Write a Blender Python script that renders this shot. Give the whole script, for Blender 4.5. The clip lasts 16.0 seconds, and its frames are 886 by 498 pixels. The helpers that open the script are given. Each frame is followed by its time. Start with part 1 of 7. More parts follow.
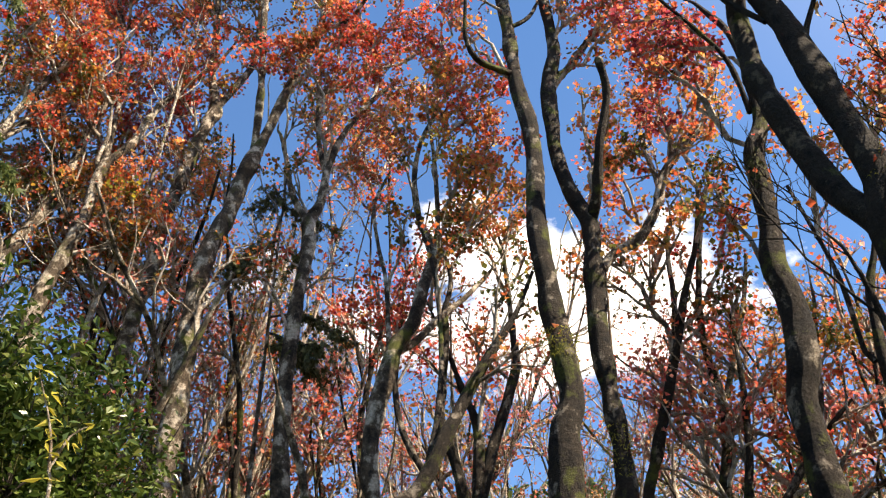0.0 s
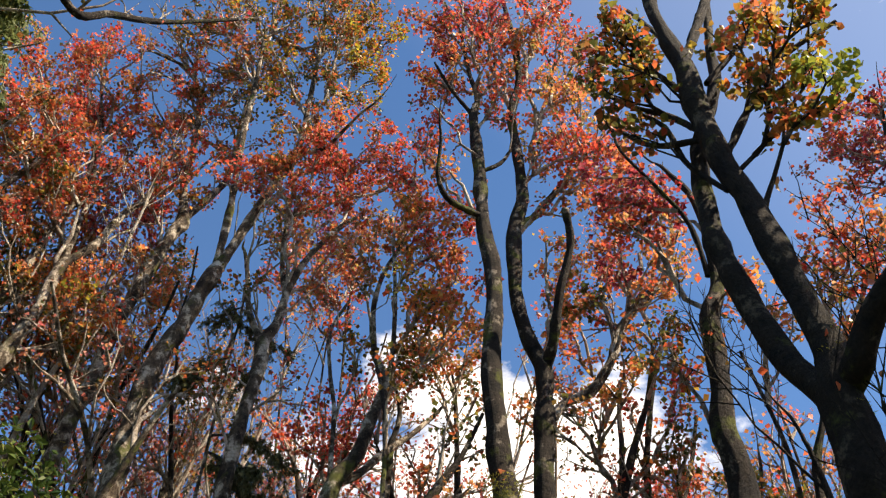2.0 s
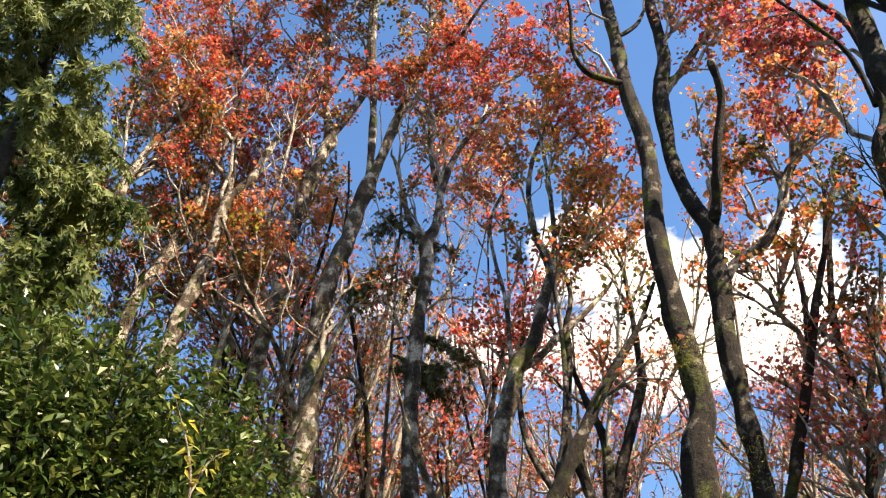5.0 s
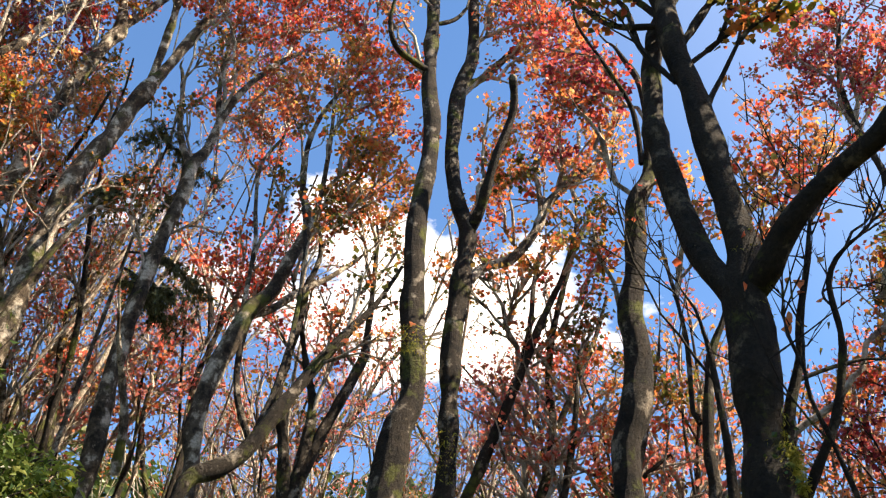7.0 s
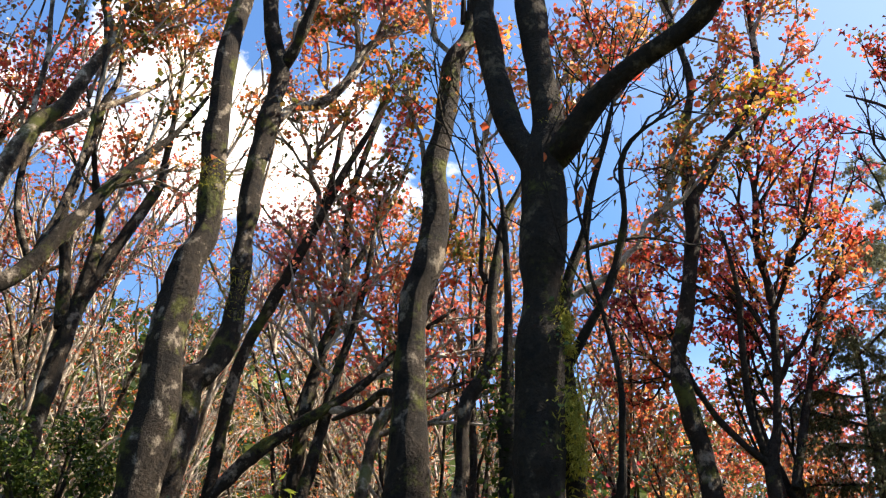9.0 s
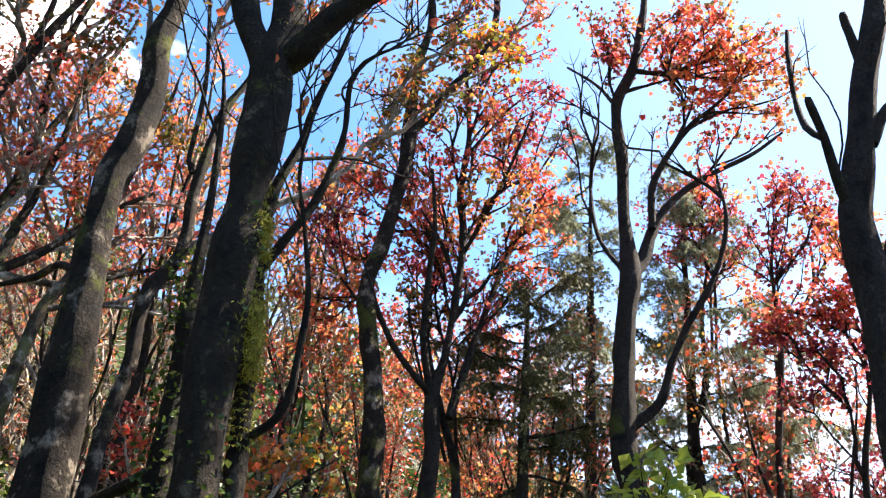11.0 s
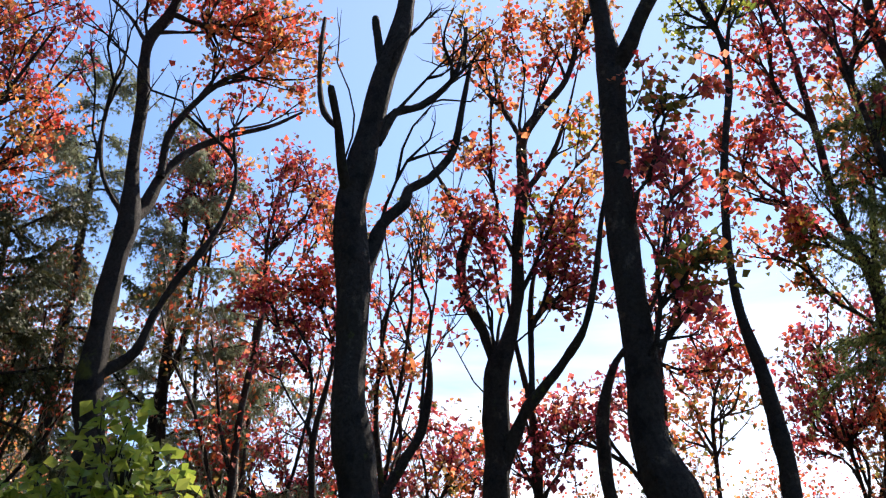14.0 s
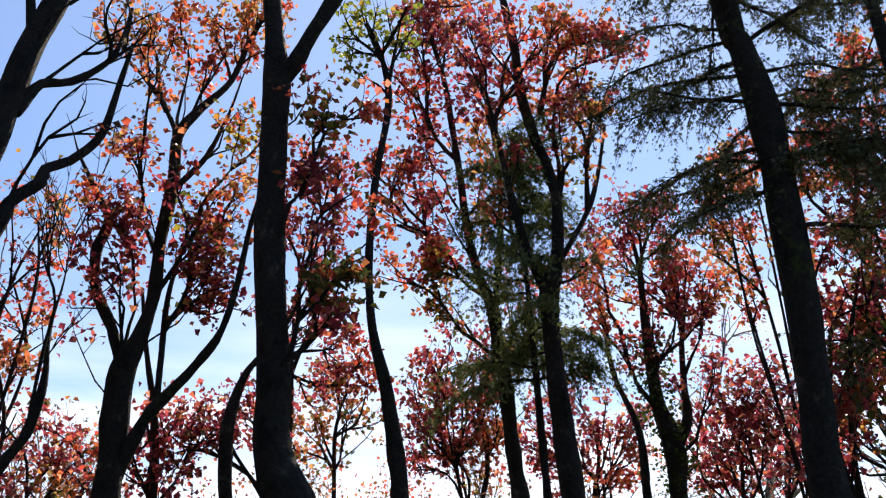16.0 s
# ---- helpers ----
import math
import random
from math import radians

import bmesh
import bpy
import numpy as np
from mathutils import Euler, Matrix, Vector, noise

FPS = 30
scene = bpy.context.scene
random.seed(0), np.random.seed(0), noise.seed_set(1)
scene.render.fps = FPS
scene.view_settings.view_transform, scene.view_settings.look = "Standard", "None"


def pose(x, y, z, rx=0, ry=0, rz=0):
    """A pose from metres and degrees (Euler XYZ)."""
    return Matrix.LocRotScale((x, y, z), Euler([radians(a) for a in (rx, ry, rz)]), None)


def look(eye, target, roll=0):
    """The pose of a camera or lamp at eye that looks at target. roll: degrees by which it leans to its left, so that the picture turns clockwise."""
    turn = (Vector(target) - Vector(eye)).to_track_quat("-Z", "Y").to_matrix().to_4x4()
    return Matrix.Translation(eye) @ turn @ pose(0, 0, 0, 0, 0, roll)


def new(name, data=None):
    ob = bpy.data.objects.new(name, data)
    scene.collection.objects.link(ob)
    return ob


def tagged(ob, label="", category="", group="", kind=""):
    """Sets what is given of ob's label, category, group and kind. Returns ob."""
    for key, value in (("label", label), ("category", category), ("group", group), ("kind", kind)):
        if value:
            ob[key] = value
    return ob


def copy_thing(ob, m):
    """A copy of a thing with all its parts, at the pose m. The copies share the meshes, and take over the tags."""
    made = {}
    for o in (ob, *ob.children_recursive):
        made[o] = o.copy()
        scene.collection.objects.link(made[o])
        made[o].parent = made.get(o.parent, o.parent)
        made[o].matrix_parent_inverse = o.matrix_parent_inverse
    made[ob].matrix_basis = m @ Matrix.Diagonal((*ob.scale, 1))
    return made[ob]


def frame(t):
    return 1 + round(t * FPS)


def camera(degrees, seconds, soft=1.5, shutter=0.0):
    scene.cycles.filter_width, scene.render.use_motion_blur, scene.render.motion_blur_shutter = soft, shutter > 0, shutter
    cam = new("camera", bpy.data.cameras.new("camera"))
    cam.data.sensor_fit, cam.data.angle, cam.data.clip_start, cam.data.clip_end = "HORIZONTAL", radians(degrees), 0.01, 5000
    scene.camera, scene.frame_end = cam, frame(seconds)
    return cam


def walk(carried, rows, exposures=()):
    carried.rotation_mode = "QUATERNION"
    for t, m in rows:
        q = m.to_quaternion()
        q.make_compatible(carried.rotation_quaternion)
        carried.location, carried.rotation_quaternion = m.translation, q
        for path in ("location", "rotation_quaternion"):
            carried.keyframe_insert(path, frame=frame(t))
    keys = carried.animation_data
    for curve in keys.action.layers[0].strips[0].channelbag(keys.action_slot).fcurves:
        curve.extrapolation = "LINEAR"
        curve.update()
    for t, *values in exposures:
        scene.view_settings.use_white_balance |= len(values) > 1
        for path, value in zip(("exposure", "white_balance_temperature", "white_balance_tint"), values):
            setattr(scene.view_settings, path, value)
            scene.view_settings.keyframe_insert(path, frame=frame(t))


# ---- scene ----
cam = camera(49.01, 16.0, soft=1.2)
EYE = (0.0, 0.0, 1.6)
PATH = [
    (0.0, 130.04, 0.87, 0.68),
    (0.5, 132.44, 0.30, -2.33),
    (1.0, 134.54, -1.42, -4.96),
    (1.5, 137.44, -1.42, -4.06),
    (2.0, 138.00, -1.45, -4.93),
    (2.5, 137.67, -1.43, -3.26),
    (3.0, 136.93, -1.40, -0.51),
    (3.5, 135.54, -1.51, 2.51),
    (3.7, 135.79, -1.32, 3.99),
    (5.8, 128.26, -1.49, 8.16),
    (6.0, 128.24, -1.99, 4.59),
    (6.5, 129.25, -3.11, -5.53),
    (7.0, 129.88, -4.50, -13.41),
    (7.5, 128.37, -5.02, -18.94),
    (8.0, 126.61, -5.51, -21.03),
    (8.2, 125.55, -4.83, -21.59),
    (10.3, 117.64, -2.71, -38.92),
    (10.5, 117.21, -2.83, -40.90),
    (11.0, 117.74, -3.97, -46.83),
    (11.5, 118.26, -3.21, -52.97),
    (12.0, 118.23, -2.94, -57.71),
    (12.5, 117.72, -3.36, -61.00),
    (13.0, 116.23, -1.61, -65.47),
    (13.5, 115.05, -0.32, -71.18),
    (14.0, 116.35, -0.44, -77.38),
    (14.5, 117.13, -0.46, -82.16),
    (15.0, 116.56, 0.55, -87.72),
    (15.5, 116.36, 1.82, -93.61),
    (16.0, 116.44, 2.78, -98.83),
]
walk(cam, [(t, pose(*EYE, rx, ry, rz)) for t, rx, ry, rz in PATH], exposures=[
    (0.0, 1.38, 8100, 14), (1.0, 1.10, 8100, 14), (2.0, 0.98, 8100, 14), (3.5, 1.11, 8100, 14), (6.0, 1.74, 8500, 14), (8.0, 1.32, 8100, 14), (10.5, 2.04, 7400, 14),
    (12.0, 1.74, 7000, 16), (12.5, 1.60, 7000, 16), (13.0, 1.30, 6900, 16), (14.5, 1.10, 7000, 15), (16.0, 0.72, 7050, 14)])

# ---- light ----
SUN_AZ, SUN_EL = -117.0, 50.0          # degrees: turn from +y to the left, height above the horizon
world = bpy.data.worlds.new("sky")
scene.world = world
world.use_nodes = True
wn, wl = world.node_tree.nodes, world.node_tree.links
wn.clear()
sky = wn.new("ShaderNodeTexSky")
sky.sky_type, sky.sun_disc = "NISHITA", False
sky.sun_elevation, sky.sun_rotation = radians(SUN_EL), radians(-SUN_AZ)
sky.air_density, sky.dust_density, sky.ozone_density, sky.altitude = 1.0, 0.10, 2.6, 1500
coord = wn.new("ShaderNodeTexCoord")
bank = wn.new("ShaderNodeMapping")
bank.inputs["Scale"].default_value = (1.0, 1.0, 1.9)
puff = wn.new("ShaderNodeTexNoise")
puff.inputs["Scale"].default_value, puff.inputs["Detail"].default_value, puff.inputs["Roughness"].default_value = 4.2, 9, 0.6
cover = wn.new("ShaderNodeValToRGB")
cover.color_ramp.elements[0].position, cover.color_ramp.elements[1].position = 0.50, 0.62
# one bank of cumulus over the slope ahead, thin haze low towards the sun
CLOUD = (math.sin(radians(5.0)) * math.cos(radians(36)), math.cos(radians(5.0)) * math.cos(radians(36)), math.sin(radians(36)))
shift = wn.new("ShaderNodeVectorMath")
shift.operation = "SUBTRACT"
shift.inputs[1].default_value = CLOUD
squash = wn.new("ShaderNodeVectorMath")
squash.operation = "MULTIPLY"
squash.inputs[1].default_value = (1.0, 1.0, 3.2)
toward = wn.new("ShaderNodeVectorMath")
toward.operation = "LENGTH"
near_bank = wn.new("ShaderNodeMapRange")
near_bank.inputs["From Min"].default_value, near_bank.inputs["From Max"].default_value = 0.50, 0.10
near_bank.inputs["To Min"].default_value, near_bank.inputs["To Max"].default_value = -0.25, 0.13
adder = wn.new("ShaderNodeMath")
adder.operation = "ADD"
split = wn.new("ShaderNodeSeparateXYZ")
low = wn.new("ShaderNodeMapRange")
low.inputs["From Min"].default_value, low.inputs["From Max"].default_value = 0.46, 0.16
low.inputs["To Min"].default_value, low.inputs["To Max"].default_value = 0.0, 0.42
side = wn.new("ShaderNodeMapRange")
side.inputs["From Min"].default_value, side.inputs["From Max"].default_value = 0.2, 0.95
sunward = wn.new("ShaderNodeVectorMath")
sunward.operation = "DOT_PRODUCT"
sunward.inputs[1].default_value = (-math.sin(radians(SUN_AZ)) * math.cos(radians(SUN_EL)), math.cos(radians(SUN_AZ)) * math.cos(radians(SUN_EL)), math.sin(radians(SUN_EL)))
glow = wn.new("ShaderNodeMapRange")
glow.inputs["From Min"].default_value, glow.inputs["From Max"].default_value = 0.50, 1.0
glow.inputs["To Min"].default_value, glow.inputs["To Max"].default_value = 0.0, 0.18
lowside = wn.new("ShaderNodeMath")
lowside.operation = "MULTIPLY"
haze = wn.new("ShaderNodeMath")
haze.operation = "ADD"
top = wn.new("ShaderNodeMath")
top.operation, top.use_clamp = "MAXIMUM", True
mixer = wn.new("ShaderNodeMix")
mixer.data_type = "RGBA"
mixer.inputs["B"].default_value = (7.6, 7.9, 8.3, 1)
tint = wn.new("ShaderNodeHueSaturation")
tint.inputs["Saturation"].default_value = 1.21
tint.inputs["Hue"].default_value = 0.502
back = wn.new("ShaderNodeBackground")
back.inputs["Strength"].default_value = 0.138
wout = wn.new("ShaderNodeOutputWorld")
wl.new(coord.outputs["Generated"], bank.inputs["Vector"])
wl.new(bank.outputs[0], puff.inputs["Vector"])
wl.new(coord.outputs["Generated"], shift.inputs[0])
wl.new(shift.outputs[0], squash.inputs[0])
wl.new(squash.outputs[0], toward.inputs[0])
wl.new(toward.outputs["Value"], near_bank.inputs["Value"])
wl.new(puff.outputs[0], adder.inputs[0])
wl.new(near_bank.outputs[0], adder.inputs[1])
wl.new(adder.outputs[0], cover.inputs[0])
wl.new(coord.outputs["Generated"], split.inputs[0])
wl.new(split.outputs["Z"], low.inputs["Value"])
wl.new(split.outputs["X"], side.inputs["Value"])
wl.new(low.outputs[0], lowside.inputs[0])
wl.new(side.outputs[0], lowside.inputs[1])
wl.new(cover.outputs[0], top.inputs[0])
wl.new(coord.outputs["Generated"], sunward.inputs[0])
wl.new(sunward.outputs["Value"], glow.inputs["Value"])
streak = wn.new("ShaderNodeMapping")
streak.inputs["Scale"].default_value = (1.0, 1.0, 7.0)
veil = wn.new("ShaderNodeTexNoise")
veil.inputs["Scale"].default_value, veil.inputs["Detail"].default_value, veil.inputs["Roughness"].default_value = 2.6, 6, 0.55
thick = wn.new("ShaderNodeMapRange")
thick.inputs["From Min"].default_value, thick.inputs["From Max"].default_value = 0.36, 0.66
thick.inputs["To Min"].default_value, thick.inputs["To Max"].default_value = 0.45, 2.0
banded = wn.new("ShaderNodeMath")
banded.operation = "MULTIPLY"
wl.new(coord.outputs["Generated"], streak.inputs["Vector"])
wl.new(streak.outputs[0], veil.inputs["Vector"])
wl.new(veil.outputs[0], thick.inputs["Value"])
wl.new(lowside.outputs[0], banded.inputs[0])
wl.new(thick.outputs[0], banded.inputs[1])
wl.new(banded.outputs[0], haze.inputs[0])
wl.new(glow.outputs[0], haze.inputs[1])
wl.new(haze.outputs[0], top.inputs[1])
wl.new(top.outputs[0], mixer.inputs["Factor"])
wl.new(sky.outputs[0], tint.inputs["Color"])
wl.new(tint.outputs[0], mixer.inputs["A"])
wl.new(mixer.outputs["Result"], back.inputs["Color"])
wl.new(back.outputs[0], wout.inputs[0])

sun = new("sun", bpy.data.lights.new("sun", "SUN"))
sun.data.energy, sun.data.angle, sun.data.color = 5.0, radians(0.5), (1.0, 0.95, 0.87)
sun_way = Vector((-math.sin(radians(SUN_AZ)) * math.cos(radians(SUN_EL)), math.cos(radians(SUN_AZ)) * math.cos(radians(SUN_EL)), math.sin(radians(SUN_EL))))
sun.matrix_world = look(sun_way * 50, (0, 0, 0))


# ---- materials ----
def shader(name):
    m = bpy.data.materials.new(name)
    m.use_nodes = True
    m.node_tree.nodes.clear()
    return m, m.node_tree.nodes, m.node_tree.links


def ramp(nodes, stops):
    r = nodes.new("ShaderNodeValToRGB")
    e = r.color_ramp.elements
    e[0].position, e[0].color = stops[0][0], (*stops[0][1], 1)
    e[1].position, e[1].color = stops[-1][0], (*stops[-1][1], 1)
    for p, c in stops[1:-1]:
        k = e.new(p)
        k.color = (*c, 1)
    return r


def noise_node(nodes, links, where, scale, detail=4, rough=0.6):
    n = nodes.new("ShaderNodeTexNoise")
    n.inputs["Scale"].default_value, n.inputs["Detail"].default_value, n.inputs["Roughness"].default_value = scale, detail, rough
    if where:
        links.new(where, n.inputs["Vector"])
    return n


def bark(name, dark, mid, pale, pale_from, moss=0.0, fleck=(0.30, 0.28, 0.23), fleck_from=0.57):
    """Bark: brown ground, pale blotches for lichen and patches of sun, fine cracks, moss on one side."""
    m, n, l = shader(name)
    tc = n.new("ShaderNodeTexCoord")
    info = n.new("ShaderNodeObjectInfo")
    bands = n.new("ShaderNodeMapping")
    bands.inputs["Scale"].default_value = (1.15, 1.15, 0.95)
    apart = n.new("ShaderNodeMath")
    apart.operation = "MULTIPLY"
    apart.inputs[1].default_value = 40.0
    l.new(info.outputs["Random"], apart.inputs[0])
    own = n.new("ShaderNodeVectorMath")
    own.operation = "ADD"
    l.new(tc.outputs["Object"], own.inputs[0])
    l.new(apart.outputs[0], own.inputs[1])
    l.new(own.outputs[0], bands.inputs["Vector"])
    big = noise_node(n, l, bands.outputs[0], 4.6, 7, 0.64)
    base = ramp(n, [(0.38, dark), (0.48, mid), (pale_from, mid), (min(pale_from + 0.09, 0.97), pale)])
    l.new(big.outputs[0], base.inputs[0])
    fine = noise_node(n, l, tc.outputs["Object"], 38, 5, 0.7)
    mul = n.new("ShaderNodeMix")
    mul.data_type, mul.blend_type = "RGBA", "MULTIPLY"
    mul.inputs["Factor"].default_value = 0.75
    tone = ramp(n, [(0.33, (0.30, 0.27, 0.24)), (0.60, (1.0, 1.0, 1.0))])
    l.new(fine.outputs[0], tone.inputs[0])
    l.new(base.outputs[0], mul.inputs["A"])
    l.new(tone.outputs[0], mul.inputs["B"])
    speck = noise_node(n, l, bands.outputs[0], 15, 7, 0.78)
    crust = n.new("ShaderNodeMapRange")
    crust.inputs["From Min"].default_value, crust.inputs["From Max"].default_value = fleck_from, fleck_from + 0.05
    crust.inputs["To Max"].default_value = 0.8
    l.new(speck.outputs[0], crust.inputs["Value"])
    lichen = n.new("ShaderNodeMix")
    lichen.data_type = "RGBA"
    lichen.inputs["B"].default_value = (*fleck, 1)
    l.new(crust.outputs[0], lichen.inputs["Factor"])
    l.new(mul.outputs["Result"], lichen.inputs["A"])
    green = n.new("ShaderNodeMix")
    green.data_type = "RGBA"
    green.inputs["B"].default_value = (0.10, 0.115, 0.02, 1)
    mn = noise_node(n, l, own.outputs[0], 2.1, 7, 0.7)
    mr = n.new("ShaderNodeMapRange")
    mr.inputs["From Min"].default_value, mr.inputs["From Max"].default_value = 0.66 - 0.22 * moss, 0.74 - 0.2 * moss
    mr.inputs["To Max"].default_value = 0.85 if moss else 0.0
    l.new(mn.outputs[0], mr.inputs["Value"])
    l.new(mr.outputs[0], green.inputs["Factor"])
    l.new(lichen.outputs["Result"], green.inputs["A"])
    p = n.new("ShaderNodeBsdfPrincipled")
    p.inputs["Roughness"].default_value = 0.88
    p.inputs["Specular IOR Level"].default_value = 0.25
    l.new(green.outputs["Result"], p.inputs["Base Color"])
    bump = n.new("ShaderNodeBump")
    bump.inputs["Strength"].default_value, bump.inputs["Distance"].default_value = 1.0, 0.035
    rise = n.new("ShaderNodeMath")
    rise.operation = "ADD"
    l.new(fine.outputs[0], rise.inputs[0])
    l.new(speck.outputs[0], rise.inputs[1])
    l.new(rise.outputs[0], bump.inputs["Height"])
    l.new(bump.outputs[0], p.inputs["Normal"])
    o = n.new("ShaderNodeOutputMaterial")
    l.new(p.outputs[0], o.inputs[0])
    return m


def foliage(name, stops, patch_stops, thin=0.52, rough=0.42, patch=0.7, mixing=0.5):
    """Leaves: a colour by leaf, drifting over the crown in patches, lit through from behind."""
    m, n, l = shader(name)
    geo = n.new("ShaderNodeNewGeometry")
    tc = n.new("ShaderNodeTexCoord")
    a = ramp(n, stops)
    l.new(geo.outputs["Random Per Island"], a.inputs[0])
    b = ramp(n, patch_stops)
    pn = noise_node(n, l, tc.outputs["Object"], patch, 3, 0.6)
    l.new(geo.outputs["Random Per Island"], b.inputs[0])
    step = n.new("ShaderNodeMapRange")
    step.inputs["From Min"].default_value, step.inputs["From Max"].default_value = mixing - 0.05, mixing + 0.07
    l.new(pn.outputs[0], step.inputs["Value"])
    mx = n.new("ShaderNodeMix")
    mx.data_type = "RGBA"
    l.new(step.outputs[0], mx.inputs["Factor"])
    l.new(a.outputs[0], mx.inputs["A"])
    l.new(b.outputs[0], mx.inputs["B"])
    p = n.new("ShaderNodeBsdfPrincipled")
    p.inputs["Roughness"].default_value = rough
    p.inputs["Specular IOR Level"].default_value = 0.3
    l.new(mx.outputs["Result"], p.inputs["Base Color"])
    t = n.new("ShaderNodeBsdfTranslucent")
    l.new(mx.outputs["Result"], t.inputs["Color"])
    s = n.new("ShaderNodeMixShader")
    s.inputs[0].default_value = thin
    l.new(p.outputs[0], s.inputs[1])
    l.new(t.outputs[0], s.inputs[2])
    o = n.new("ShaderNodeOutputMaterial")
    l.new(s.outputs[0], o.inputs[0])
    return m


# Tones hold light too: PALE stands for sun, GREY, MOSS and DARK for shade.
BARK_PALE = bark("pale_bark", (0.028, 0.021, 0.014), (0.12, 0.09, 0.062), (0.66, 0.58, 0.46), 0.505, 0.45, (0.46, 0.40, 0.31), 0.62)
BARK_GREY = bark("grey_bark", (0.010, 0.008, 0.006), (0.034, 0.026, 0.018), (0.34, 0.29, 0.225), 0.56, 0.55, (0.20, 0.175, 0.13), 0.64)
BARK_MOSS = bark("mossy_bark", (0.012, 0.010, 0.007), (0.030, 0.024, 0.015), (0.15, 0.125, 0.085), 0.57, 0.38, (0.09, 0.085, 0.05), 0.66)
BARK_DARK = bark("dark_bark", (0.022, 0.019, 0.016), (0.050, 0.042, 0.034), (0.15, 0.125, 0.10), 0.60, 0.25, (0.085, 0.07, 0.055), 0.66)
# Twig colour is lightened to stand for sunlight on the fine branches.
TWIG = bark("twig_bark", (0.14, 0.105, 0.075), (0.33, 0.265, 0.20), (0.66, 0.58, 0.47), 0.44)
RED = [(0.0, (0.50, 0.05, 0.045)), (0.2, (0.72, 0.10, 0.06)), (0.38, (0.80, 0.16, 0.085)), (0.48, (0.86, 0.32, 0.20)), (0.58, (0.42, 0.045, 0.07)), (0.70, (0.78, 0.24, 0.07)), (0.80, (0.20, 0.04, 0.045)), (0.88, (0.09, 0.085, 0.03)), (1.0, (0.22, 0.17, 0.06))]
ORANGE = [(0.0, (0.76, 0.17, 0.08)), (0.3, (0.84, 0.32, 0.10)), (0.5, (0.68, 0.42, 0.11)), (0.66, (0.28, 0.24, 0.06)), (0.80, (0.14, 0.14, 0.045)), (0.9, (0.85, 0.42, 0.22)), (1.0, (0.48, 0.11, 0.07))]
GOLD = [(0.0, (0.62, 0.46, 0.05)), (0.2, (0.34, 0.32, 0.05)), (0.4, (0.12, 0.14, 0.03)), (0.55, (0.84, 0.36, 0.05)), (0.7, (0.82, 0.13, 0.06)), (0.85, (0.07, 0.09, 0.025)), (1.0, (0.40, 0.30, 0.05))]
OLIVE = [(0.0, (0.06, 0.075, 0.022)), (0.45, (0.13, 0.13, 0.035)), (0.6, (0.30, 0.14, 0.05)), (0.8, (0.62, 0.11, 0.05)), (1.0, (0.55, 0.36, 0.06))]
LIME = [(0.0, (0.12, 0.17, 0.03)), (0.6, (0.28, 0.32, 0.05)), (0.85, (0.46, 0.42, 0.07)), (1.0, (0.70, 0.40, 0.08))]
EVER = [(0.0, (0.022, 0.045, 0.011)), (0.6, (0.06, 0.10, 0.022)), (0.85, (0.13, 0.165, 0.04)), (1.0, (0.28, 0.30, 0.09))]
# Red leaves of the background, paled to imitate backlight and haze.
BACKLIT_RED = [(0.0, (0.70, 0.15, 0.12)), (0.25, (0.82, 0.28, 0.20)), (0.45, (0.52, 0.11, 0.12)), (0.6, (0.78, 0.36, 0.16)), (0.75, (0.34, 0.09, 0.10)), (0.88, (0.86, 0.42, 0.32)), (1.0, (0.20, 0.17, 0.07))]
# Darker copy of the red leaves; shade and backlight are in its colour.
SHADED_RED = [(0.0, (0.14, 0.026, 0.04)), (0.28, (0.34, 0.05, 0.075)), (0.5, (0.58, 0.10, 0.105)), (0.64, (0.68, 0.19, 0.09)), (0.74, (0.12, 0.10, 0.045)), (0.88, (0.38, 0.05, 0.085)), (1.0, (0.76, 0.32, 0.12))]
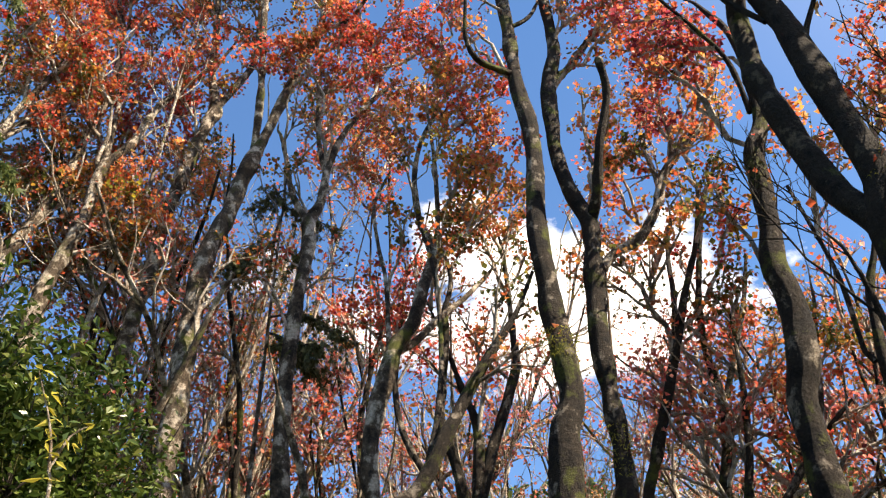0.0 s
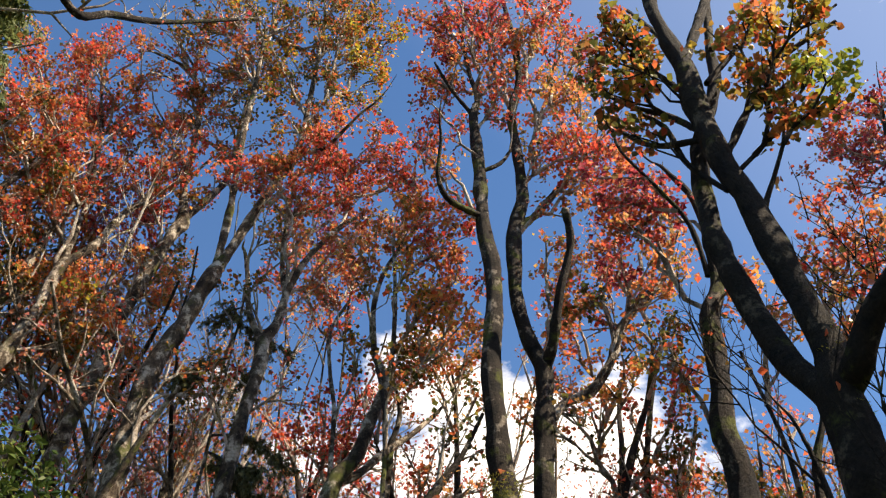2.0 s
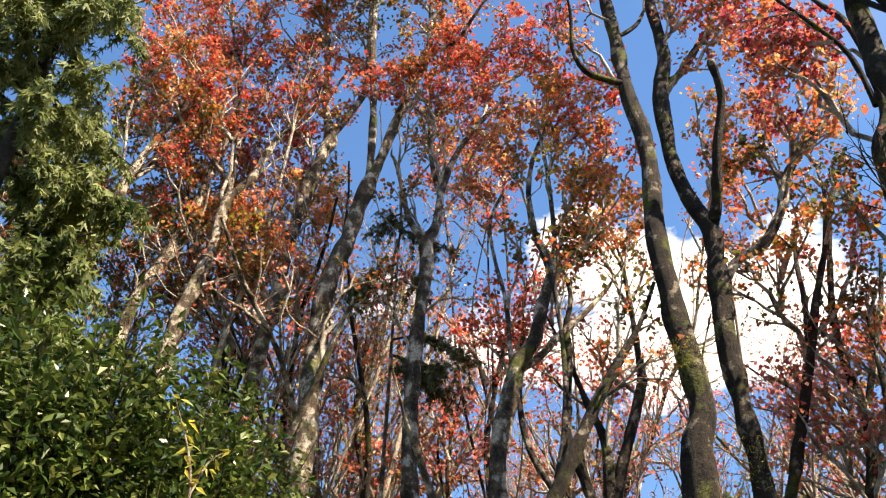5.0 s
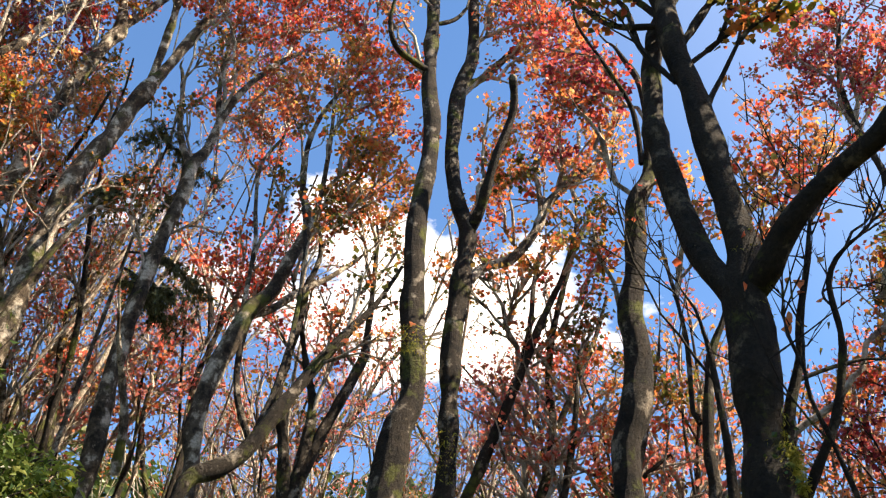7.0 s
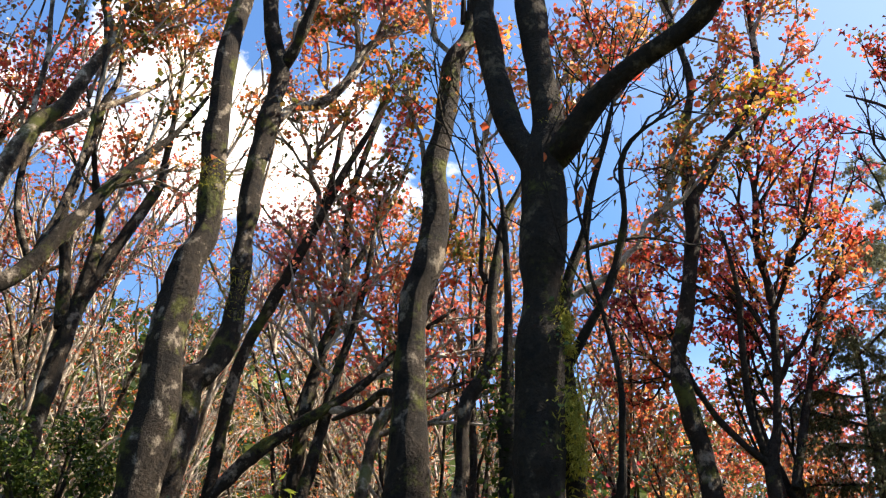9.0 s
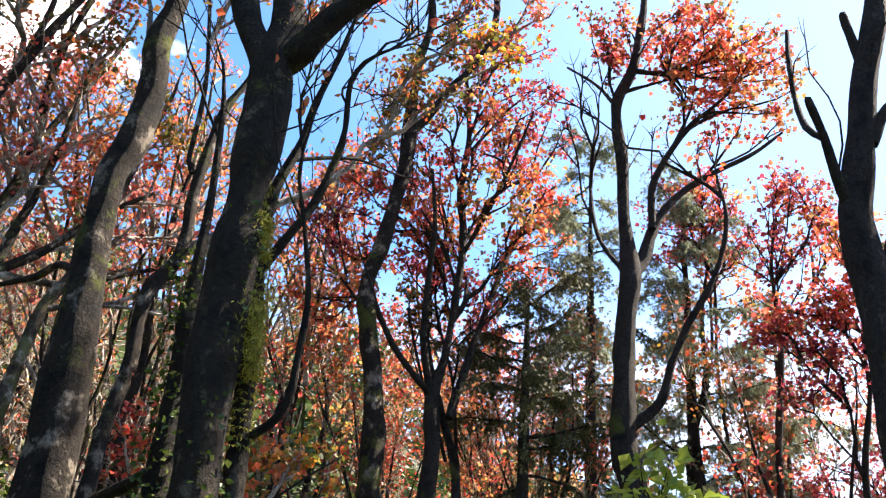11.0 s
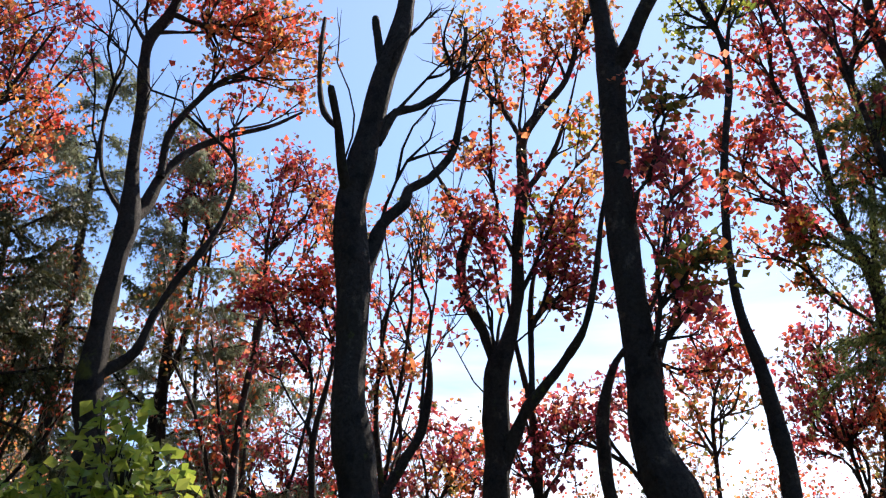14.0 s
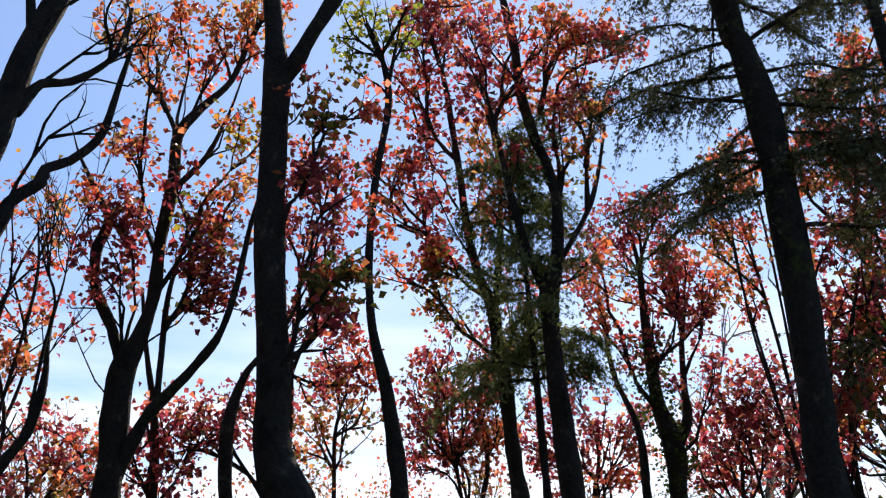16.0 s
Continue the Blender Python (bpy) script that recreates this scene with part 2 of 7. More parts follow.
LEAVES = {"rose": foliage("backlit_red_leaves", BACKLIT_RED, RED, thin=0.58, mixing=0.58),
          "wine": foliage("shaded_red_leaves", SHADED_RED, RED, mixing=0.62),
          "olive": foliage("olive_leaves", OLIVE, GOLD, mixing=0.60),
          "red": foliage("red_leaves", RED, ORANGE, mixing=0.57),
          "mixed": foliage("mixed_leaves", RED, OLIVE, mixing=0.48),
          "orange": foliage("orange_leaves", ORANGE, RED, mixing=0.52),
          "gold": foliage("gold_leaves", GOLD, OLIVE, mixing=0.53),
          "green": foliage("lime_leaves", LIME, OLIVE, mixing=0.62),
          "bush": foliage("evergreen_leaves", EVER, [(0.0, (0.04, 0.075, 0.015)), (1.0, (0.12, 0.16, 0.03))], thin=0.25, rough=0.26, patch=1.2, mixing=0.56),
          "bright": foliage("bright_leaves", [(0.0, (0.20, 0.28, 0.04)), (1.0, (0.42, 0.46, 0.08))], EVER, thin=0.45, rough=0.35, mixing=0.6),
          "frond": foliage("cypress_fronds", [(0.0, (0.17, 0.20, 0.11)), (1.0, (0.38, 0.41, 0.26))], EVER, thin=0.45, rough=0.8, mixing=0.60),
          "spray": foliage("green_sprays", [(0.0, (0.09, 0.13, 0.04)), (1.0, (0.26, 0.29, 0.10))], EVER, thin=0.4, rough=0.6, mixing=0.56),
          "dark_frond": foliage("dark_cypress_fronds", [(0.0, (0.045, 0.05, 0.02)), (1.0, (0.14, 0.145, 0.06))], EVER, thin=0.2, rough=0.6, mixing=0.66),
          "yellow": foliage("yellow_leaves", [(0.0, (0.50, 0.42, 0.06)), (1.0, (0.62, 0.55, 0.10))], LIME, thin=0.4, mixing=0.7),
          "moss": foliage("moss_tufts", [(0.0, (0.22, 0.21, 0.035)), (1.0, (0.42, 0.40, 0.07))], EVER, thin=0.3, rough=0.9, mixing=0.66),
          "wood": foliage("far_woods", EVER, [(0.0, (0.07, 0.10, 0.03)), (0.8, (0.13, 0.13, 0.04)), (1.0, (0.35, 0.09, 0.03))], thin=0.25, patch=0.05, mixing=0.55)}


def soil():
    m, n, l = shader("leaf_litter")
    tc = n.new("ShaderNodeTexCoord")
    a = noise_node(n, l, tc.outputs["Object"], 0.35, 6, 0.7)
    b = noise_node(n, l, tc.outputs["Object"], 14, 6, 0.75)
    ca = ramp(n, [(0.35, (0.035, 0.05, 0.018)), (0.55, (0.06, 0.07, 0.025)), (0.7, (0.12, 0.08, 0.04))])
    cb = ramp(n, [(0.3, (0.3, 0.3, 0.3)), (0.7, (1.2, 1.1, 1.0))])
    l.new(a.outputs[0], ca.inputs[0])
    l.new(b.outputs[0], cb.inputs[0])
    mu = n.new("ShaderNodeMix")
    mu.data_type, mu.blend_type = "RGBA", "MULTIPLY"
    mu.inputs["Factor"].default_value = 1
    l.new(ca.outputs[0], mu.inputs["A"])
    l.new(cb.outputs[0], mu.inputs["B"])
    p = n.new("ShaderNodeBsdfPrincipled")
    p.inputs["Roughness"].default_value = 0.95
    l.new(mu.outputs["Result"], p.inputs["Base Color"])
    bump = n.new("ShaderNodeBump")
    bump.inputs["Distance"].default_value = 0.05
    l.new(b.outputs[0], bump.inputs["Height"])
    l.new(bump.outputs[0], p.inputs["Normal"])
    o = n.new("ShaderNodeOutputMaterial")
    l.new(p.outputs[0], o.inputs[0])
    return m


SOIL = soil()


# ---- ground ----
def ease(a, b, x):
    t = min(max((x - a) / (b - a), 0.0), 1.0)
    return t * t * (3 - 2 * t)


TURNS = (-180, -125, -100, -75, -58, -47, -38, -20, 20, 45, 110, 180)
NEAR_TOP = (-1.5, 0.6, 1.2, 1.7, 3.6, 3.3, 2.6, 3.0, 4.2, 4.6, 0.5, -1.5)
HILL = (2, 6, 6, 6, 9, 14, 21.5, 22.0, 21, 19, 6, 2)
FAR = (3, 7, 8, 8, 9, 11, 11, 11, 11, 11, 6, 3)


def ground_z(x, y):
    r, turn = math.hypot(x, y), math.degrees(math.atan2(-x, y))
    near = np.interp(turn, TURNS, NEAR_TOP) * ease(1.2, 10.5, r)
    hill = 1.6 + 80 * math.tan(radians(np.interp(turn, TURNS, HILL)))
    far = 1.6 + 900 * math.tan(radians(np.interp(turn, TURNS, FAR)))
    z = near + (hill - near) * ease(22, 85, r) ** 1.2
    z += (far - hill) * ease(200, 950, r) if far > hill else 0.0
    wave = noise.noise(Vector((x * 0.02, y * 0.02, 0))) * min(r * 0.02, 14) + noise.noise(Vector((x * 0.35, y * 0.35, 3))) * min(r * 0.02, 0.15)
    return z + wave * ease(1.5, 8, r)


def mesh_of(name, verts, faces, material, smooth=True):
    """A mesh from arrays; all faces have the same number of corners."""
    verts, faces = np.asarray(verts, np.float32), np.asarray(faces, np.int32)
    me = bpy.data.meshes.new(name)
    k = faces.shape[1]
    me.vertices.add(len(verts))
    me.vertices.foreach_set("co", verts.ravel())
    me.loops.add(faces.size)
    me.loops.foreach_set("vertex_index", faces.ravel())
    me.polygons.add(len(faces))
    me.polygons.foreach_set("loop_start", np.arange(0, faces.size, k, dtype=np.int32))
    me.polygons.foreach_set("use_smooth", np.full(len(faces), smooth))
    me.update(calc_edges=True)
    me.materials.append(material)
    return me


def part(name, me, parent, label=""):
    ob = new(name, me)
    ob.parent = parent
    return tagged(ob, label)


def build_ground():
    rings = [0.0, 0.01] + [0.6 * 1.11 ** k for k in range(83)]
    n = 120
    verts = [(0.35, -0.2, ground_z(0.35, -0.2))]
    for r in rings[1:]:
        for k in range(n):
            a = 2 * math.pi * k / n
            x, y = 0.35 + r * math.cos(a), -0.2 + r * math.sin(a)
            verts.append((x, y, ground_z(x, y)))
    quads = []
    for i in range(len(rings) - 2):
        for k in range(n):
            a, b = 1 + i * n + k, 1 + i * n + (k + 1) % n
            quads.append((a, b, b + n, a + n))
    ob = new("ground", mesh_of("ground", verts, quads, SOIL))
    tagged(ob, "steep forest floor of leaf litter and grass rising to wooded hills", "ground", kind="structure")


build_ground()


# ---- how trees are made ----
def curve_points(points, step):
    """A smooth line (Catmull-Rom) through (x, y, z, radius) points."""
    p = np.asarray(points, float)
    p = np.vstack([2 * p[0] - p[1], p, 2 * p[-1] - p[-2]])
    p[:, 3] = np.maximum(p[:, 3], 0.002)
    out = []
    for i in range(1, len(p) - 2):
        a, b, c, d = p[i - 1], p[i], p[i + 1], p[i + 2]
        k = max(1, int(np.linalg.norm(c[:3] - b[:3]) / step + 0.5))
        for t in np.arange(k) / k:
            out.append(0.5 * (2 * b + (c - a) * t + (2 * a - 5 * b + 4 * c - d) * t * t + (3 * b - a - 3 * c + d) * t ** 3))
    out.append(p[-2])
    out = np.array(out)
    out[:, 3] = np.maximum(out[:, 3], 0.002)
    return out


def tube(path, sides, rough=0.0, seed=0):
    """Rings of a round, slightly knotty stem along a path of (x, y, z, radius); one quad strip."""
    n = len(path)
    tan = np.gradient(path[:, :3], axis=0)
    tan /= np.linalg.norm(tan, axis=1)[:, None] + 1e-9
    ref = np.array([0.31, 0.95, 0.02])
    u = np.cross(tan, ref)
    u /= np.linalg.norm(u, axis=1)[:, None] + 1e-9
    v = np.cross(tan, u)
    ang = np.arange(sides) * 2 * math.pi / sides
    rad = np.repeat(path[:, 3:4], sides, axis=1)
    if rough:
        rng = np.random.default_rng(seed)
        run = np.concatenate([[0], np.cumsum(np.linalg.norm(np.diff(path[:, :3], axis=0), axis=1))]) / (path[:, 3].mean() * 3.2)
        knots = int(run[-1]) + 3
        swell, lump = rng.normal(0, 1.0, knots), rng.normal(0, 1.0, (knots, sides))
        lump = (lump + np.roll(lump, 1, 1) + np.roll(lump, -1, 1)) / 1.8
        k, q = np.floor(run).astype(int), (run - np.floor(run))[:, None]
        q = q * q * (3 - 2 * q)
        bulge = swell[k][:, None] * (1 - q) + swell[k + 1][:, None] * q + 0.9 * (lump[k] * (1 - q) + lump[k + 1] * q)
        rad = rad * np.maximum(1 + rough * (bulge + rng.normal(0, 0.2, (n, sides))), 0.6)
    ring = path[:, None, :3] + rad[:, :, None] * (np.cos(ang)[None, :, None] * u[:, None] + np.sin(ang)[None, :, None] * v[:, None])
    i, k = np.meshgrid(np.arange(n - 1), np.arange(sides), indexing="ij")
    a, b = i * sides + k, i * sides + (k + 1) % sides
    return ring.reshape(-1, 3), np.stack([a, b, b + sides, a + sides], -1).reshape(-1, 4)


def joined(pieces):
    verts, faces, base = [], [], 0
    for v, f in pieces:
        verts.append(v)
        faces.append(f + base)
        base += len(v)
    return np.vstack(verts), np.vstack(faces)


LOBED = np.array([(0, 0, 0), (-0.60, 0.24, 0.10), (-0.42, 0.62, 0.03), (0, 0.98, -0.12), (0.42, 0.62, 0.03), (0.60, 0.24, 0.10)])
LOBED_TRIS = np.array([(0, 2, 1), (0, 3, 2), (0, 4, 3), (0, 5, 4)])
OVAL = np.array([(0, 0, 0), (-0.26, 0.45, 0.06), (0, 1.0, -0.10), (0.26, 0.45, 0.06)])
OVAL_TRIS = np.array([(0, 2, 1), (0, 3, 2)])
FINGERS = [radians(38 * k) for k in range(-1, 2)]
FAN = np.array([(0.15 * math.cos(g) * s + (0.0 if s else math.sin(g) * (1 - 0.09 * abs(k - 1))), -0.15 * math.sin(g) * s + (0.0 if s else math.cos(g) * (1 - 0.09 * abs(k - 1))), 0.0 if s else -0.15 + 0.05 * (k % 2))
                for k, g in enumerate(FINGERS) for s in (-1, 1, 0)])
FAN_TRIS = np.arange(9).reshape(3, 3)
LANCE = np.array([(0, 0, 0), (-0.09, 0.4, 0.02), (0, 1.0, -0.12), (0.09, 0.4, 0.02)])


def leaf_mesh(name, at, size, material, rng, shape=LOBED, tris=LOBED_TRIS, droop=0.45, flat=0.8, heading=None):
    """Many single leaves at given places, each turned and folded its own way."""
    at = np.asarray(at, float)
    n = len(at)
    tip = rng.normal(0, 1, (n, 3)) * (1, 1, 0.5) if heading is None else np.asarray(heading) + rng.normal(0, 0.35, (n, 3))
    tip[:, 2] -= droop
    tip /= np.linalg.norm(tip, axis=1)[:, None]
    nor = rng.normal(0, flat, (n, 3)) + (0, 0, 1)
    nor -= tip * np.sum(nor * tip, axis=1)[:, None]
    nor /= np.linalg.norm(nor, axis=1)[:, None] + 1e-9
    sid = np.cross(tip, nor)
    s = (size[0] + (size[1] - size[0]) * rng.uniform(0, 1, n) ** 1.3)[:, None, None]
    bend = rng.uniform(0.3, 2.6, n)[:, None]
    q = shape[None]
    verts = at[:, None] + s * (q[..., 0:1] * sid[:, None] + q[..., 1:2] * tip[:, None] + (q[..., 2:3] * bend[..., None]) * nor[:, None])
    faces = (np.arange(n) * len(shape))[:, None, None] + tris[None]
    return mesh_of(name, verts.reshape(-1, 3), faces.reshape(-1, 3), material, False)


def unit(v):
    return v / (np.linalg.norm(v) + 1e-9)


def offshoot(start, way, length, radius, rng, steps=5, lift=0.25, wiggle=0.2):
    """A twig that sets off along way and bends upwards as it goes."""
    pts, p, d = [], np.array(start, float), unit(np.array(way, float))
    for k in range(steps):
        pts.append((*p, radius * (1 - 0.75 * k / (steps - 1))))
        d = unit(d + np.array((0, 0, lift)) / steps + rng.normal(0, wiggle, 3) / steps ** 0.5)
        p = p + d * length / (steps - 1)
    return np.array(pts)


def sprout(path, rng, begin=0.5, spacing=0.55, reach=(0.9, 2.2), leaves=5.0, fill=0.85, fine=True, ends=3, pull=(0.0, 0.0, 0.0)):
    """The crown on a stem: branchlets that sweep upwards, twigs on them, finer twigs with tufts of leaves."""
    tubes, spots, segs, joints = [], [], 8 if fine else 5, 4 if fine else 3
    seg = np.linalg.norm(np.diff(path[:, :3], axis=0), axis=1)
    along = np.concatenate([[0], np.cumsum(seg)])
    starts = []
    s = along[-1] * begin
    while s < along[-1]:
        starts.append((s, False))
        s += spacing * rng.uniform(0.5, 1.5)
    starts += [(along[-1] * 0.985, True)] * ends
    for s, tip in starts:
        i = min(np.searchsorted(along, s), len(path) - 2)
        here, r = path[i, :3], path[i, 3]
        tan = unit(path[i + 1, :3] - path[max(i - 1, 0), :3])
        side = unit(np.cross(tan, rng.normal(0, 1, 3)))
        f = (s / along[-1] - begin) / (1 - begin + 1e-6)
        long = rng.uniform(*reach) * (1.0 - 0.3 * f)
        way = unit(tan + side * (rng.uniform(0.15, 0.55) if tip else rng.uniform(0.45, 0.95)) + np.array((0, 0, 0.3)) + np.array(pull))
        branch = offshoot(here, way, long, max(min(r * (0.8 if tip else 0.55), 0.010 + 0.009 * long), 0.006), rng, segs + 1, 0.55, 0.42)
        tubes.append((branch, 4 if fine else 3))
        leafy = rng.uniform() < fill
        b = 0.25 * long
        while b < long:
            q = b / long * segs
            m = min(int(q), segs - 1)
            d = unit(branch[m + 1, :3] - branch[m, :3])
            span = rng.uniform(0.35, 0.85) * (1.15 - 0.5 * b / long)
            twig = offshoot(branch[m, :3] + (branch[m + 1, :3] - branch[m, :3]) * (q - m), d * 0.85 + rng.normal(0, 0.42, 3) + (0, 0, 0.2), span, 0.0075, rng, joints, 0.5, 0.35)
            tubes.append((twig, 3))
            bushy = leafy and rng.uniform() < 0.88
            if fine:
                for c in np.arange(0.35, 1.0, 0.21 / span):
                    k = min(int(c * 3), 2)
                    p = twig[k, :3] + (twig[k + 1, :3] - twig[k, :3]) * (c * 3 - k)
                    shoot = offshoot(p, unit(twig[k + 1, :3] - twig[k, :3]) * 0.7 + rng.normal(0, 0.6, 3), rng.uniform(0.1, 0.26), 0.005, rng, 2, 0.4, 0.3)
                    tubes.append((shoot, 3))
                    if bushy:
                        for _ in range(rng.poisson(leaves * 1.4)):
                            spots.append(shoot[1, :3] + rng.normal(0, 0.075, 3))
            elif bushy:
                for _ in range(rng.poisson(leaves * 2.6)):
                    k = rng.integers(1, joints)
                    spots.append(twig[k, :3] + rng.normal(0, 0.10, 3))
            b += rng.uniform(0.13, 0.3)
    return tubes, spots


def clear_of(spots, heavy, gap):
    """Tufts keep off the thick wood."""
    s, h = np.asarray(spots), np.vstack(heavy)
    if not len(h) or not len(s):
        return np.full(len(s), True)
    near = np.array([np.min(np.sum((h - p) ** 2, axis=1)) for p in s])
    return near > gap * gap


def grow(paths, begins, goals, rng, step=0.2, upward=0.6, wander=0.045):
    """Branchwork that reaches every goal: each new branch leaves the nearest wood that already points its way."""
    pos, tan, owner = [], [], []
    for path, begin in zip(paths, begins):
        skip = max(1, int(0.12 / (np.linalg.norm(path[1, :3] - path[0, :3]) + 1e-6)))
        way = np.gradient(path[:, :3], axis=0)
        for i in range(int(len(path) * begin), len(path), skip):
            pos.append(path[i, :3])
            tan.append(unit(way[i]))
            owner.append(-1)
    room = len(pos) + int(len(goals) * 30)
    P, T, O = np.zeros((room, 3)), np.zeros((room, 3)), np.full(room, -1)
    n = len(pos)
    P[:n], T[:n] = pos, tan
    goals = np.asarray(goals)
    first = np.array([np.min(np.sum((P[:n] - g) ** 2, axis=1)) for g in goals])
    lines, above = [], []
    for k in np.argsort(first):
        d = goals[k] - P[:n]
        far = np.linalg.norm(d, axis=1) + 1e-6
        cost = far ** 0.45 * (1.0 + 2.4 * (1 - np.sum(d * T[:n], axis=1) / far)) + 0.8 * np.maximum(-d[:, 2], 0)
        i = int(np.argmin(cost))
        span, way = far[i], d[i] / far[i]
        m = min(max(2, int(span / step) + 1), 24)
        t0 = unit(T[i] * 0.8 + way * 0.55) * span
        t1 = unit(way * 0.5 + np.array((0, 0, upward)) + rng.normal(0, 0.3, 3)) * span * 0.85
        s = np.linspace(0, 1, m + 1)[:, None]
        line = (2 * s ** 3 - 3 * s ** 2 + 1) * P[i] + (s ** 3 - 2 * s ** 2 + s) * t0 + (3 * s ** 2 - 2 * s ** 3) * goals[k] + (s ** 3 - s ** 2) * t1
        sway = np.sin(s[1:-1] * rng.uniform(4, 9) + rng.uniform(0, 6.28)) * unit(rng.normal(0, 1, 3)) * 0.035 * min(span, 1.5)
        line[1:-1] += sway + rng.normal(0, wander * min(span, 1.2) ** 0.7, (m - 1, 3)) * 0.8
        above.append(O[i])
        e = min(n + m, room)
        P[n:e], T[n:e], O[n:e] = line[1:1 + e - n], np.array([unit(v) for v in np.diff(line, axis=0)])[:e - n], len(lines)
        n = e
        lines.append(line)
    tips = np.ones(len(lines))
    for k in range(len(lines) - 1, -1, -1):
        if above[k] >= 0:
            tips[above[k]] += tips[k]
    out = []
    for line, w in zip(lines, tips):
        r0 = min(0.0105 * w ** 0.42, 0.034)
        out.append(np.hstack([line, np.linspace(r0, max(0.006, r0 * 0.42), len(line))[:, None]]))
    return out


def tufts(lines, leaves, rng, many_shoots=3, spread=0.1):
    """Short shoots at the ends of the branches and the places of their leaves."""
    shoots, spots = [], []
    for line, many in zip(lines, leaves):
        way = unit(line[-1, :3] - line[-2, :3])
        ends = [line[-1, :3]]
        for _ in range(many_shoots):
            s = offshoot(line[-1 - (rng.uniform() < 0.4), :3], way * 0.8 + rng.normal(0, 0.6, 3) + (0, 0, 0.2), rng.uniform(0.10, 0.24), 0.005, rng, 2 if many_shoots < 3 else 3, 0.4, 0.35)
            shoots.append((s, 3))
            ends.append(s[-1, :3])
        ends = np.array(ends)
        k = rng.poisson(many * 0.78)
        if k:
            spots.append(ends[rng.integers(0, len(ends), k)] + rng.normal(0, spread * 0.54, (k, 3)) * (1, 1, 0.7))
    return shoots, (np.vstack(spots) if spots else np.zeros((0, 3)))


def leafage(root, paths, begins, crown, rng, twigm, heavy, size, shape, tris, leaves=48.0, density=0.95, step=0.25, shoots_each=3):
    """A crown of rounded masses (colour, x, y, z, radius, leaves, density), in the tree's own axes, joined to its stems."""
    goals, many, tone = [], [], []
    for mass in crown:
        colour, x, y, z, r = mass[:5]
        lv = mass[5] if len(mass) > 5 else leaves
        k = max(2, int(density * (mass[6] if len(mass) > 6 else 1.0) * 2.6 * (r / 0.17) ** 2 + 0.5))
        v = rng.normal(0, 1, (k, 3))
        v *= (r * 1.06 * rng.uniform(0.05, 1, k) ** 0.36 / np.linalg.norm(v, axis=1))[:, None]
        goals.append(v + (x, y, z))
        many += list(lv * rng.uniform(0.35, 1.5, k))
        tone += [colour] * k
    goals = np.vstack(goals)
    keep = clear_of(goals, heavy, 0.24)
    goals, many, tone = goals[keep], np.array(many)[keep], np.array(tone)[keep]
    order = np.argsort(tone, kind="stable")
    goals, many, tone = goals[order], many[order], tone[order]
    lines = grow(paths, begins, goals, rng, step)
    ends = np.array([line[-1, :3] for line in lines])
    of = np.array([int(np.argmin(np.sum((goals - e) ** 2, axis=1))) for e in ends])
    if twigm is TWIG:
        for line in lines:
            line[:, 3] *= 1.3
    shoots = []
    for colour in sorted(set(tone)):
        mine = [k for k in range(len(lines)) if tone[of[k]] == colour]
        s, spots = tufts([lines[k] for k in mine], many[of[mine]], rng, shoots_each)
        shoots += s
        if len(spots):
            part("leaf_crown", leaf_mesh("leaves", spots, size, LEAVES[colour], rng, shape, tris), root)["kind"] = "stuff"
    v, f = joined([tube(p, 4 if p[0, 3] > 0.013 else 3) for p in lines] + [tube(p, n) for p, n in shoots])
    part("twig_work", mesh_of("twigs", v, f, twigm), root)["kind"] = "stuff"


